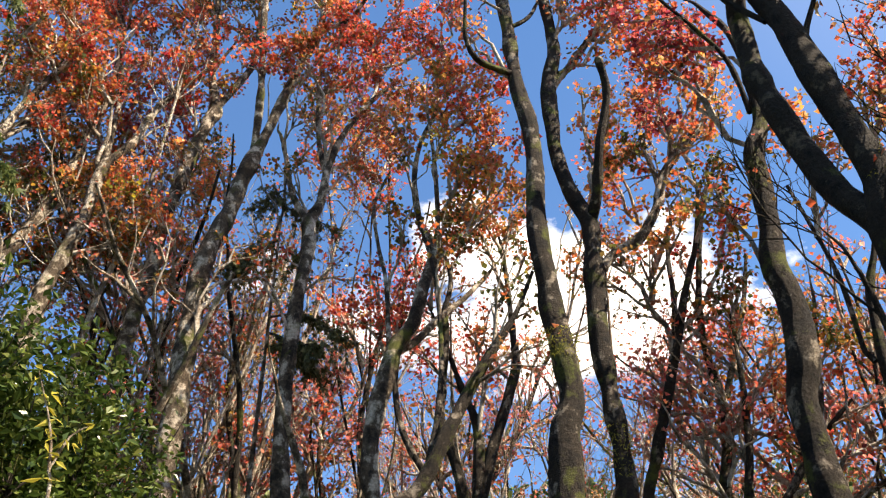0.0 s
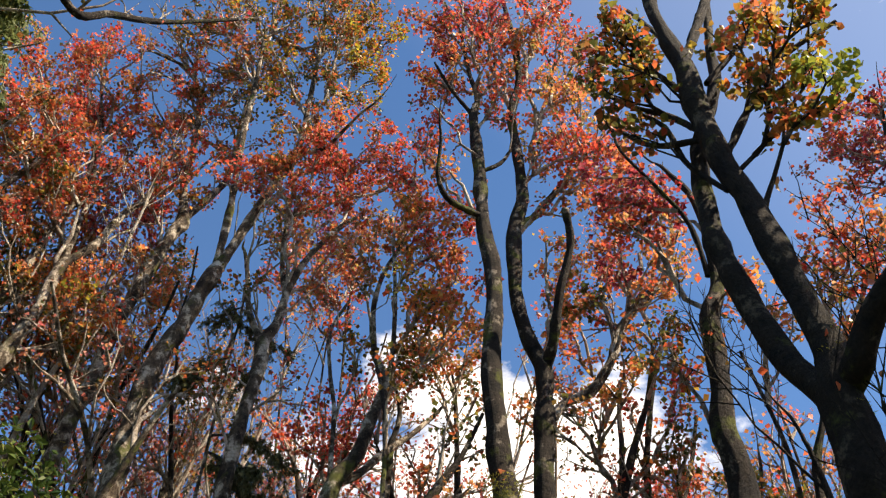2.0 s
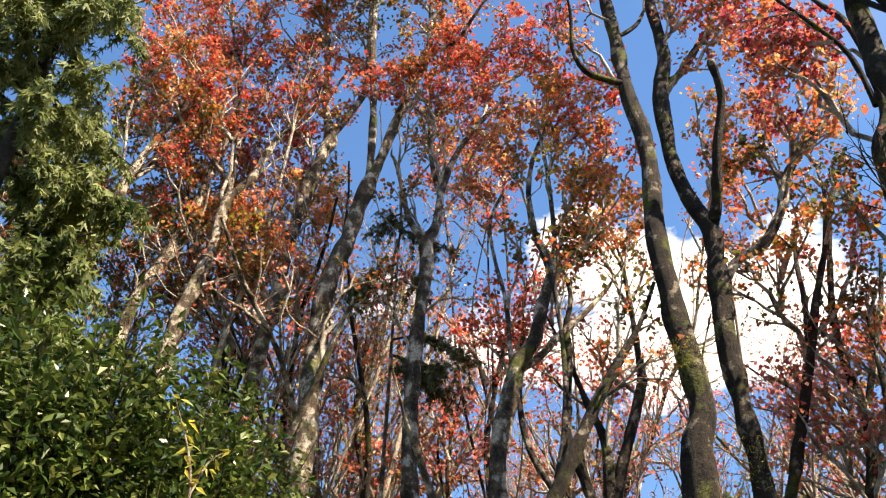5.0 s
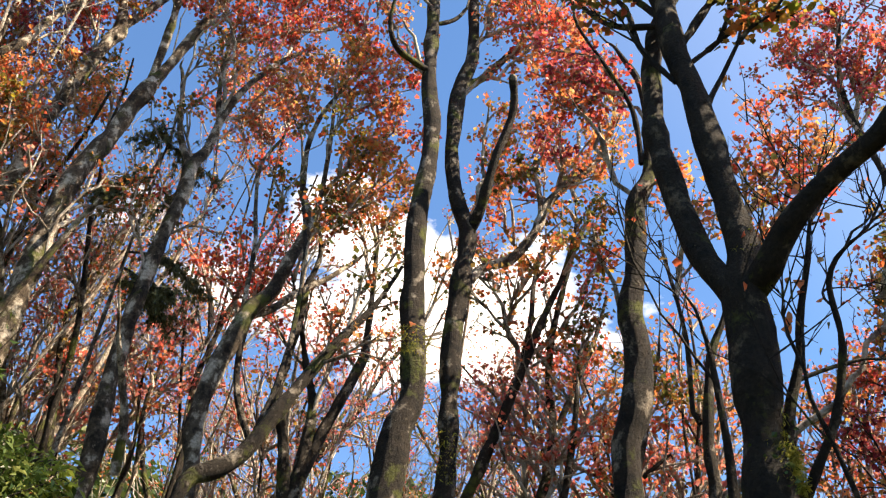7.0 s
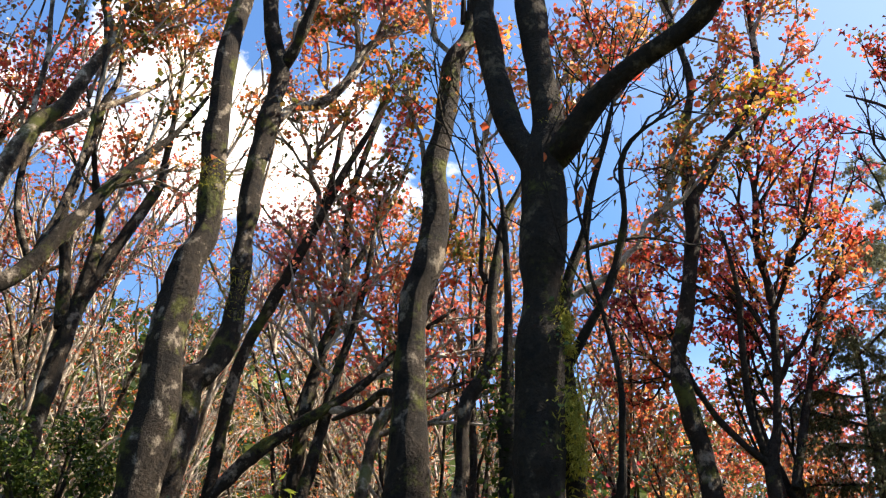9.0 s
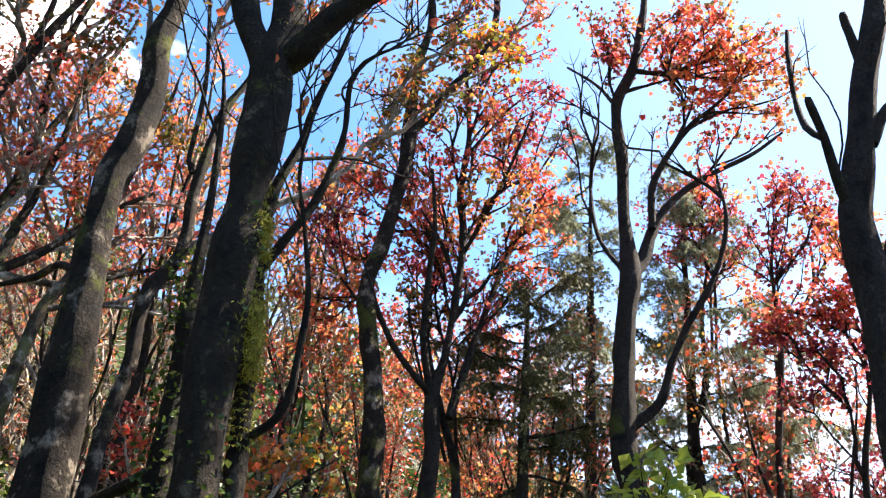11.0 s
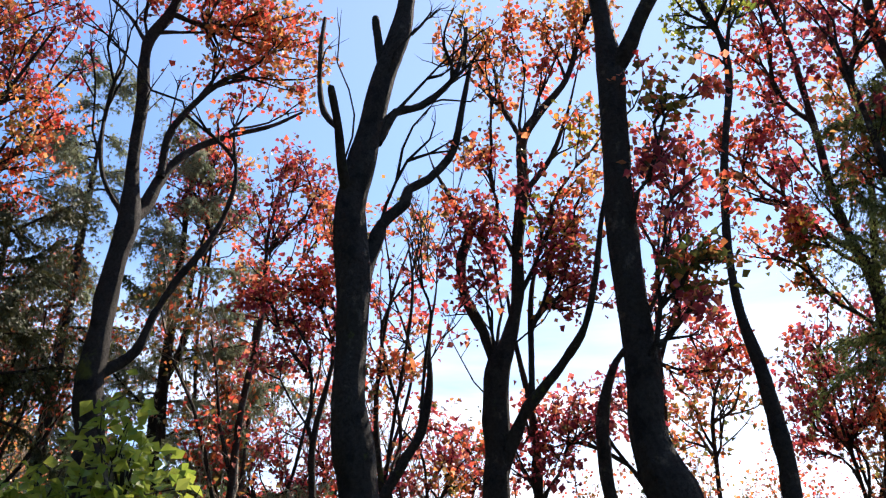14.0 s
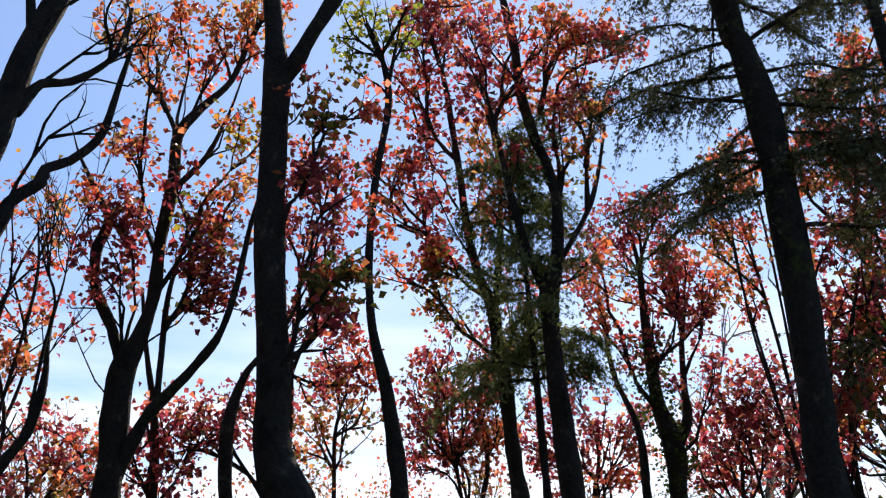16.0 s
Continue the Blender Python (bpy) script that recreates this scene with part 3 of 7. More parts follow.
def tree(name, label, barkm, leafm, stems, density=0.5, leaves=24.0, size=(0.034, 0.080), seed=1, group="maples on the slope", fine=0.09, begin=0.5, limb_begin=0.4, fill=0.88, reach=(0.9, 2.1), lean=0.5, crown=(), thick=0.0):
    """A maple: its trunk and limbs as fitted stems, twigs and leaves grown from them."""
    rng = np.random.default_rng(seed)
    x, y, z, r = stems[0][1][0]
    dx, dy = np.array(stems[0][1][0][:2]) - np.array(stems[0][1][1][:2])
    gz = ground_z(x + dx * 0.5, y + dy * 0.5)
    root = new(name)
    base = np.array((x + dx * 0.5, y + dy * 0.5, gz))
    root.location = base
    tagged(root, label, "tree", group)
    tubes, spots, heavy, paths, begins = [], [], [], [], []
    for k, (kind, pts) in enumerate(stems):
        pts = [tuple(p) for p in pts]
        if k == 0:
            h = z - gz
            foot = [(*base[:2], gz - 0.25, r * 1.75), (*(base[:2] + (-dx * 0.05, -dy * 0.05)), gz + min(0.25, h * 0.2), r * 1.28)]
            if h > 1.5:
                foot.append((x + dx * 0.3, y + dy * 0.3, gz + h * 0.5, r * 1.1))
            pts = (foot if h > 0.5 else foot[:1]) + pts
        if pts[-1][3] > 0.02 and kind != "deadlimb":
            p, way, w = np.array(pts[-1][:3]), unit(np.array(pts[-1][:3]) - np.array(pts[-2][:3])), pts[-1][3]
            for q in (0.72, 0.5, 0.3, 0.14):
                way = unit(way + rng.normal(0, 0.14, 3) + (0, 0, 0.08))
                p = p + way * min(w * 9, 0.75)
                pts.append((*p, w * q))
        if kind == "deadlimb":
            a, b = np.array(pts[-2][:3]), np.array(pts[-1][:3])
            pts += [(*(b + unit(b - a) * 0.03), pts[-1][3] * 0.85), (*(b + unit(b - a) * 0.05 + (0.01, 0.01, 0)), pts[-1][3] * 0.25)]
        path = curve_points(pts, fine)
        path[:, :3] -= base
        heavy.append(path[path[:, 3] > 0.028, :3][::3])
        wide = path[:, 3].max()
        v, f = tube(path, 12 if wide > 0.06 else 8 if wide > 0.03 else 6, 0.08 if wide > 0.05 else 0.06, seed * 31 + k)
        # A palelimb takes the pale bark: the sun on it is in its colour.
        part("trunk" if k == 0 else "limb", mesh_of("stem", v, f, BARK_PALE if kind == "palelimb" else barkm), root, {"deadlimb": "broken bare limb", "palelimb": "limb coloured pale for sunlight"}.get(kind, ""))
        if kind == "deadlimb":
            continue
        paths.append(path)
        begins.append(0.35 if k == 0 else 0.2)
        few = kind == "baretwig"
        if crown:
            continue
        t, s = sprout(path, rng, (begin if k == 0 else limb_begin), (0.32 if not few else 0.5) / density, (0.3, 0.8) if kind == "spur" else reach if not few else (0.4, 1.0), leaves * (0.1 if few else 1), fill, ends=4, pull=lean * unit(np.array((x, y, 0.0))))
        tubes += t
        spots += s
    far = math.hypot(x, y) > 5.6
    shape, tris = (OVAL * (1.9, 1, 1.6), OVAL_TRIS) if far else (LOBED, LOBED_TRIS)
    # Maples on the sunlit side get the lightened twigs, the others keep their bark.
    twigm = TWIG if barkm in (BARK_PALE, BARK_GREY) else barkm
    if tubes:
        v, f = joined([tube(p, n) for p, n in tubes])
        part("twig_work", mesh_of("twigs", v, f, twigm), root)["kind"] = "stuff"
    if len(spots) > 3:
        part("leaf_crown", leaf_mesh("leaves", spots, size, LEAVES[leafm], rng, shape, tris), root)["kind"] = "stuff"
    if crown:
        leafage(root, paths, begins, [(m[0], m[1] - base[0], m[2] - base[1], m[3] - base[2], *m[4:]) for m in crown], rng, twigm, heavy, size, shape, tris, leaves=72.0 if barkm is BARK_PALE else 50.0, density=thick or (1.05 if barkm is BARK_DARK else 0.52 if barkm is BARK_PALE else 0.85))
    return root


def maple_by_crown(label, barkm, x, y, crown, seed, radius=0.055, name="maple_tree"):
    """A maple known mostly by its crown: a crooked trunk that divides below the leaves and sends a limb into each large mass."""
    rng = np.random.default_rng(seed)
    gz = ground_z(x, y)
    mid = np.array([m[1:4] for m in crown])
    low, heart = mid[:, 2].min(), mid.mean(axis=0)
    fork = np.array((x, y, gz)) * 0.45 + np.array((heart[0], heart[1], low)) * 0.55
    fork[2] = gz + (low - gz) * rng.uniform(0.45, 0.7)
    foot = np.array((x, y, gz))
    bend = lambda q: foot + (fork - foot) * q + np.append(rng.normal(0, 0.10, 2), 0)
    highest = mid[np.argmax(mid[:, 2])]
    trunk = [(x, y, gz + 0.3, radius * 1.15)] + [(*bend(q), radius * (1.1 - 0.3 * q)) for q in (0.3, 0.65)] + [(*fork, radius * 0.75)]
    for q in (0.35, 0.7, 1.0):
        trunk.append((*(fork + (highest - fork) * q + np.append(rng.normal(0, 0.13, 2), 0)), radius * (0.62 - 0.42 * q)))
    stems = [("trunk", trunk)]
    for k in rng.permutation(len(mid))[:min(3, len(mid) - 1)]:
        s = bend(rng.uniform(0.45, 1.0))
        out = (mid[k] - s) * (1, 1, 0.25) * 0.45 + (0, 0, 0.2 * (mid[k][2] - s[2]))
        stems.append(("limb", [(*s, radius * 0.42), (*(s + out), radius * 0.36), (*(s + (mid[k] - s) * 0.65 + rng.normal(0, 0.2, 3)), radius * 0.3), (*mid[k], radius * 0.16)]))
    return tree(name, label, barkm, crown[0][0], stems, seed=seed, crown=crown, group="maples of the wood behind")


# ---- the trees that stand nearest ----
stems = [("trunk", [(-6.47, 8.90, 9.23, 0.086), (-6.28, 9.03, 9.87, 0.096), (-6.15, 9.12, 10.66, 0.091), (-6.11, 9.15, 11.34, 0.077), (-5.92, 9.27, 12.36, 0.054), (-5.53, 9.51, 13.81, 0.038)])]
stems += [("limb", [(-6.11, 9.15, 11.34, 0.043), (-5.97, 9.46, 11.96, 0.035), (-5.81, 9.77, 12.66, 0.032), (-5.56, 10.12, 13.51, 0.024)])]
crown = [("mixed", -5.81, 9.35, 13.82, 0.86), ("olive", -6.20, 9.09, 12.65, 0.54), ("red", -5.22, 9.69, 13.59, 0.66), ("orange", -6.10, 9.16, 14.20, 0.68), ("orange", -6.36, 8.98, 10.38, 0.49), ("mixed", -5.76, 9.37, 11.79, 0.44), ("mixed", -5.81, 9.34, 12.70, 0.55)]
tree("maple_tree", "leaning pale-barked maple with red and green autumn crown", BARK_PALE, "mixed", stems, density=0.75, seed=1, leaves=32, crown=crown)
stems = [("trunk", [(-5.89, 9.88, 9.54, 0.089), (-5.68, 10.00, 10.55, 0.085), (-5.52, 10.09, 11.18, 0.078), (-5.44, 10.13, 11.91, 0.063), (-5.37, 10.17, 12.57, 0.055), (-5.25, 10.23, 13.69, 0.049), (-5.32, 10.20, 14.82, 0.041)])]
crown = [("red", -5.34, 10.19, 15.08, 0.82), ("mixed", -5.53, 10.08, 13.00, 0.56), ("mixed", -4.86, 10.43, 14.11, 0.59), ("red", -5.80, 9.93, 16.18, 0.86), ("mixed", -5.73, 9.97, 14.55, 0.70), ("orange", -5.12, 10.30, 11.33, 0.53), ("olive", -5.80, 9.93, 10.96, 0.52)]
tree("maple_tree", "slender leaning maple, grey bark, red and olive leaves", BARK_PALE, "mixed", stems, density=0.70, seed=2, leaves=32, crown=crown)
stems = [("trunk", [(-5.11, 9.74, 8.95, 0.108), (-5.00, 9.80, 9.85, 0.104), (-4.89, 9.86, 10.72, 0.091), (-4.85, 9.87, 11.52, 0.086), (-4.58, 10.00, 12.17, 0.062), (-4.36, 10.10, 13.09, 0.055), (-3.90, 10.28, 14.04, 0.043), (-3.74, 10.35, 14.35, 0.034)])]
stems += [("limb", [(-4.85, 9.87, 11.52, 0.052), (-4.92, 9.99, 12.36, 0.045), (-5.02, 10.10, 13.39, 0.043), (-5.23, 10.15, 14.45, 0.035), (-5.58, 10.12, 16.01, 0.027)])]
crown = [("red", -6.24, 9.06, 15.30, 0.71), ("red", -5.33, 9.62, 16.49, 0.75), ("mixed", -6.13, 9.13, 13.81, 0.67), ("mixed", -4.91, 9.84, 15.10, 0.61), ("mixed", -5.42, 9.57, 12.89, 0.64), ("mixed", -4.07, 10.22, 14.57, 0.49), ("mixed", -3.90, 10.28, 13.82, 0.57), ("orange", -4.56, 10.01, 10.58, 0.41)]
tree("maple_tree", "leaning maple with bark coloured white as if sunlit, red crown", BARK_PALE, "mixed", stems, density=0.75, seed=3, leaves=32, crown=crown)
stems = [("trunk", [(-4.06, 10.22, 9.02, 0.100), (-3.98, 10.26, 9.79, 0.100), (-3.96, 10.26, 10.50, 0.099), (-3.92, 10.28, 11.06, 0.101), (-3.81, 10.32, 12.04, 0.101), (-3.63, 10.38, 13.04, 0.102), (-3.57, 10.41, 13.35, 0.094), (-3.73, 10.35, 14.13, 0.063), (-3.81, 10.32, 15.35, 0.061), (-3.95, 10.27, 16.50, 0.054), (-4.24, 10.15, 17.43, 0.045), (-4.23, 10.16, 18.94, 0.030)])]
stems += [("limb", [(-3.57, 10.41, 13.35, 0.066), (-3.31, 10.49, 14.07, 0.063), (-3.14, 10.55, 14.62, 0.059), (-3.12, 10.56, 15.28, 0.056), (-3.18, 10.55, 16.47, 0.054), (-3.18, 10.55, 17.64, 0.045), (-3.16, 10.56, 19.62, 0.043), (-3.11, 10.58, 20.88, 0.032)])]
stems += [("baretwig", [(-4.22, 10.16, 17.34, 0.033), (-4.59, 9.78, 17.06, 0.022), (-4.87, 9.43, 16.76, 0.016)])]
stems += [("baretwig", [(-4.07, 10.22, 16.87, 0.033), (-4.30, 9.69, 16.28, 0.021), (-4.50, 9.15, 15.61, 0.015)])]
stems += [("baretwig", [(-4.24, 10.15, 17.43, 0.028), (-4.56, 9.90, 17.77, 0.023), (-4.79, 9.67, 17.96, 0.017)])]
crown = [("mixed", -3.84, 10.31, 16.78, 0.87), ("red", -4.35, 10.10, 15.87, 0.73), ("mixed", -3.25, 10.51, 15.70, 0.62), ("mixed", -3.64, 10.38, 14.66, 0.60), ("olive", -3.20, 10.52, 17.98, 0.57), ("red", -4.17, 10.18, 13.75, 0.57), ("orange", -4.14, 10.19, 11.47, 0.69), ("olive", -4.42, 10.07, 10.62, 0.50), ("orange", -3.37, 10.47, 11.76, 0.44), ("orange", -3.59, 10.39, 10.70, 0.50), ("mixed", -4.76, 9.92, 17.84, 0.80, 2)]
tree("maple_tree", "tall leaning maple with blotched white bark, thin red crown", BARK_PALE, "mixed", stems, density=0.65, seed=4, leaves=32, crown=crown)
stems = [("trunk", [(-3.05, 9.52, 7.87, 0.130), (-3.06, 9.52, 8.74, 0.129), (-3.03, 9.53, 9.55, 0.123), (-2.85, 9.59, 10.30, 0.116), (-2.74, 9.62, 10.98, 0.108), (-2.64, 9.64, 11.47, 0.106), (-2.51, 9.68, 12.00, 0.084), (-2.33, 9.73, 12.85, 0.079), (-2.13, 9.77, 13.77, 0.078), (-1.92, 9.81, 14.53, 0.071), (-1.90, 9.82, 15.44, 0.050), (-1.92, 9.81, 17.27, 0.043), (-1.96, 9.81, 18.95, 0.035)])]
stems += [("limb", [(-2.64, 9.65, 11.65, 0.066), (-2.65, 9.61, 12.16, 0.059), (-2.67, 9.58, 12.89, 0.057), (-2.79, 9.52, 14.55, 0.052), (-2.80, 9.49, 15.15, 0.049), (-2.83, 9.45, 16.15, 0.041), (-2.91, 9.39, 17.61, 0.033)])]
stems += [("limb", [(-1.92, 9.81, 14.53, 0.043), (-1.45, 9.62, 14.54, 0.033), (-1.15, 9.38, 14.77, 0.028), (-0.90, 9.14, 14.94, 0.024)])]
stems += [("limb", [(-3.23, 9.46, 7.25, 0.047), (-2.94, 9.27, 7.82, 0.040), (-2.66, 9.08, 8.49, 0.034), (-2.44, 8.86, 8.74, 0.020)])]
crown = [("olive", -2.13, 9.77, 18.54, 1.26), ("gold", -1.37, 9.90, 17.40, 0.87), ("olive", -2.30, 9.73, 16.44, 0.83), ("gold", -3.16, 9.49, 18.13, 0.79), ("olive", -1.53, 9.88, 19.27, 0.83), ("orange", -1.58, 9.87, 15.33, 0.59), ("olive", -4.17, 9.09, 17.50, 0.55), ("gold", -0.93, 9.95, 18.80, 0.58), ("mixed", -3.46, 9.38, 16.88, 0.64), ("mixed", -2.53, 9.67, 13.43, 0.54), ("olive", -2.66, 9.64, 9.40, 0.52, 20), ("mixed", -3.19, 9.47, 9.13, 0.44, 16)]
tree("maple_tree", "tall forked maple with pale blotched bark, orange and yellow crown", BARK_PALE, "gold", stems, density=0.85, seed=5, leaves=32, crown=crown)
stems = [("trunk", [(-1.79, 9.84, 5.97, 0.102), (-1.86, 9.83, 6.79, 0.105), (-1.89, 9.82, 7.84, 0.103), (-1.88, 9.82, 8.59, 0.099), (-1.83, 9.83, 9.32, 0.095), (-1.77, 9.84, 10.00, 0.091), (-1.80, 9.84, 10.40, 0.093), (-1.67, 9.86, 10.79, 0.063), (-1.59, 9.87, 11.60, 0.053), (-1.33, 9.91, 12.40, 0.043), (-0.89, 9.96, 13.17, 0.031)])]
stems += [("limb", [(-1.80, 9.84, 10.35, 0.050), (-2.13, 10.08, 11.17, 0.045), (-2.33, 10.34, 12.13, 0.039), (-2.52, 10.60, 12.91, 0.027)])]
stems += [("limb", [(-1.64, 9.86, 11.35, 0.045), (-1.78, 9.93, 12.00, 0.038), (-1.86, 10.01, 12.84, 0.035), (-1.90, 10.10, 14.06, 0.028)])]
stems += [("limb", [(-1.52, 9.88, 5.99, 0.057), (-1.57, 9.71, 6.52, 0.051), (-1.70, 9.53, 6.91, 0.039), (-1.75, 9.36, 7.03, 0.032)])]
crown = [("red", -0.95, 9.96, 14.85, 0.77), ("mixed", -1.59, 9.87, 14.52, 0.76), ("red", -0.37, 9.99, 14.65, 0.48), ("mixed", -1.93, 9.81, 13.52, 0.54), ("mixed", -2.34, 9.72, 13.95, 0.55), ("mixed", -1.20, 9.93, 13.45, 0.63), ("orange", -1.61, 9.87, 12.41, 0.51), ("olive", -2.17, 9.76, 11.17, 0.40), ("mixed", -1.14, 9.94, 11.90, 0.42), ("orange", -0.96, 9.96, 12.69, 0.43), ("red", -1.36, 9.91, 9.89, 0.45, 24), ("red", -2.24, 9.75, 9.64, 0.37, 16)]
tree("maple_tree", "slim straight maple with grey-white blotches, forked top", BARK_PALE, "mixed", stems, density=0.60, seed=6, leaves=9, crown=crown)
stems = [("trunk", [(-0.68, 8.97, 5.59, 0.086), (-0.78, 8.97, 6.14, 0.094), (-0.77, 8.97, 6.60, 0.096), (-0.69, 8.97, 7.08, 0.104), (-0.55, 8.98, 7.71, 0.101), (-0.36, 8.99, 8.06, 0.077), (-0.20, 9.00, 8.72, 0.073), (-0.10, 9.00, 9.15, 0.061), (-0.27, 9.00, 9.61, 0.042), (-0.34, 8.99, 10.38, 0.037), (-0.23, 9.00, 11.12, 0.030), (0.08, 9.00, 11.89, 0.024)])]
stems += [("limb", [(-0.17, 9.00, 8.89, 0.040), (-0.06, 8.97, 9.40, 0.035), (-0.06, 8.94, 10.12, 0.032), (-0.09, 8.91, 10.70, 0.026), (-0.16, 8.88, 11.43, 0.019)])]
stems += [("limb", [(-0.55, 8.98, 7.67, 0.050), (-0.31, 9.21, 7.98, 0.046), (-0.05, 9.43, 8.45, 0.044), (0.23, 9.64, 8.86, 0.035), (0.54, 9.84, 9.37, 0.026)])]
stems += [("limb", [(-0.61, 8.98, 7.59, 0.028), (-0.68, 9.15, 8.77, 0.027), (-0.81, 9.32, 9.53, 0.025), (-0.89, 9.50, 10.37, 0.023), (-0.72, 9.69, 11.13, 0.020)])]
crown = [("red", 0.10, 9.00, 13.24, 0.51), ("red", 0.34, 8.99, 14.29, 0.45), ("orange", 0.06, 9.00, 11.94, 0.48), ("red", 0.70, 8.97, 12.34, 0.41), ("orange", -0.47, 8.98, 11.52, 0.39), ("mixed", -0.70, 8.97, 10.50, 0.37), ("orange", 0.40, 8.99, 11.04, 0.53), ("gold", -0.09, 9.00, 10.33, 0.51), ("orange", 0.51, 8.98, 10.75, 0.60), ("red", 0.58, 8.98, 11.72, 0.55), ("olive", 0.01, 9.00, 9.64, 0.42), ("olive", -0.47, 8.98, 9.68, 0.28), ("red", 0.23, 8.99, 12.38, 0.41), ("orange", 0.66, 8.97, 9.93, 0.43), ("red", -0.44, 8.99, 8.45, 0.26, 24)]
tree("maple_tree", "bent pale maple forking low, sparse yellow and red leaves", BARK_PALE, "gold", stems, density=0.75, seed=7, leaves=8, crown=crown)
stems = [("trunk", [(-0.71, 7.97, 4.65, 0.075), (-0.65, 7.97, 5.18, 0.076), (-0.43, 7.99, 5.36, 0.075), (-0.21, 8.00, 5.60, 0.070), (-0.02, 8.00, 6.01, 0.064), (0.26, 8.00, 6.60, 0.055), (0.49, 7.98, 7.01, 0.045), (0.74, 7.97, 7.44, 0.029), (0.94, 7.94, 7.94, 0.018)])]
stems += [("limb", [(-0.21, 8.00, 5.60, 0.036), (-0.08, 8.15, 6.32, 0.033), (-0.03, 8.31, 7.17, 0.029), (-0.08, 8.46, 8.25, 0.025), (-0.24, 8.62, 9.16, 0.017)])]
crown = [("olive", 0.80, 7.96, 7.57, 0.29, 24), ("red", 0.90, 7.95, 6.94, 0.28, 24), ("olive", -0.00, 8.00, 8.43, 0.24, 24), ("olive", 0.60, 7.98, 7.82, 0.29, 18)]
tree("maple_tree", "dark maple with a long low sweeping trunk", BARK_GREY, "mixed", stems, density=0.36, seed=8, begin=0.5, leaves=3, crown=crown)
stems = [("trunk", [(0.32, 9.99, 6.04, 0.089), (0.50, 9.99, 6.87, 0.072), (0.73, 9.97, 7.60, 0.061), (0.86, 9.96, 8.07, 0.055), (0.86, 9.96, 8.57, 0.043), (0.83, 9.97, 9.46, 0.033), (0.79, 9.97, 10.04, 0.023)])]
stems += [("limb", [(0.26, 10.00, 6.04, 0.076), (0.09, 9.97, 6.86, 0.066), (-0.06, 9.94, 7.36, 0.060), (0.02, 9.90, 8.37, 0.049), (0.02, 9.87, 8.86, 0.046), (0.10, 9.84, 9.38, 0.029), (-0.03, 9.81, 9.92, 0.022)])]
stems += [("limb", [(0.32, 9.99, 6.19, 0.070), (0.37, 9.99, 6.73, 0.072), (0.36, 9.99, 7.31, 0.054), (0.21, 9.99, 7.77, 0.041), (0.05, 9.99, 8.34, 0.032)])]
stems += [("limb", [(-0.20, 10.00, 6.60, 0.045), (-0.53, 10.09, 7.37, 0.041), (-0.62, 10.19, 8.23, 0.035), (-0.56, 10.30, 9.01, 0.026)])]
crown = [("orange", 0.80, 9.96, 10.73, 0.55), ("mixed", 0.29, 9.99, 10.10, 0.46), ("olive", 0.94, 9.95, 9.90, 0.45, 28), ("red", -0.78, 9.96, 9.12, 0.44), ("red", 0.33, 9.99, 8.53, 0.42), ("red", -0.32, 9.99, 9.86, 0.38, 28), ("mixed", -0.05, 9.99, 9.18, 0.44, 24), ("red", 0.72, 9.97, 8.32, 0.35, 28), ("red", -0.58, 9.98, 8.42, 0.35)]
tree("maple_tree", "maple of several dark stems from one foot, red leaves", BARK_GREY, "red", stems, density=0.65, seed=9, leaves=6, crown=crown)
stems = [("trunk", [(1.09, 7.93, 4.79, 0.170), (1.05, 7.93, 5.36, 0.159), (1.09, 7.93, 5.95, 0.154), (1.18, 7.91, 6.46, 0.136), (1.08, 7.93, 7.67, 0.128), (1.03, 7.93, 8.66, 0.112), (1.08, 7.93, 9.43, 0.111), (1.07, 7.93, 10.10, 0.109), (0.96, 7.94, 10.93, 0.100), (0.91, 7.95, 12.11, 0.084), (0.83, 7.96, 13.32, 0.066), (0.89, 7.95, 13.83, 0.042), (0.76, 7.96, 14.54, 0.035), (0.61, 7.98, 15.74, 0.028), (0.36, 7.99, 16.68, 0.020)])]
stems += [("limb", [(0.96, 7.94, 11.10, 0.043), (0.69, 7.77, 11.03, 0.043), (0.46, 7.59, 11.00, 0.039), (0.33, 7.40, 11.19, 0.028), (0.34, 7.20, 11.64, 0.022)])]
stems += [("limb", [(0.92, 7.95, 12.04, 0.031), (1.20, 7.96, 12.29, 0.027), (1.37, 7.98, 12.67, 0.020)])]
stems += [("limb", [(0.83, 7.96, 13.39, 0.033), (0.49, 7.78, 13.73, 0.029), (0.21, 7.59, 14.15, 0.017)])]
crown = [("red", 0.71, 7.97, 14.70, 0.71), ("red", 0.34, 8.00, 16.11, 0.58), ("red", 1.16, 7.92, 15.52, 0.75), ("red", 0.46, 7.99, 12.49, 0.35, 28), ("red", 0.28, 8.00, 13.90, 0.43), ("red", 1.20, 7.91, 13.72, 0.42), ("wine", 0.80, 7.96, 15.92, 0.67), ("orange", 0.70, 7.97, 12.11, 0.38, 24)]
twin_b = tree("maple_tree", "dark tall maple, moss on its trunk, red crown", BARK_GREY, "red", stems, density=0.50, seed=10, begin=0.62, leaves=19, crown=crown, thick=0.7)
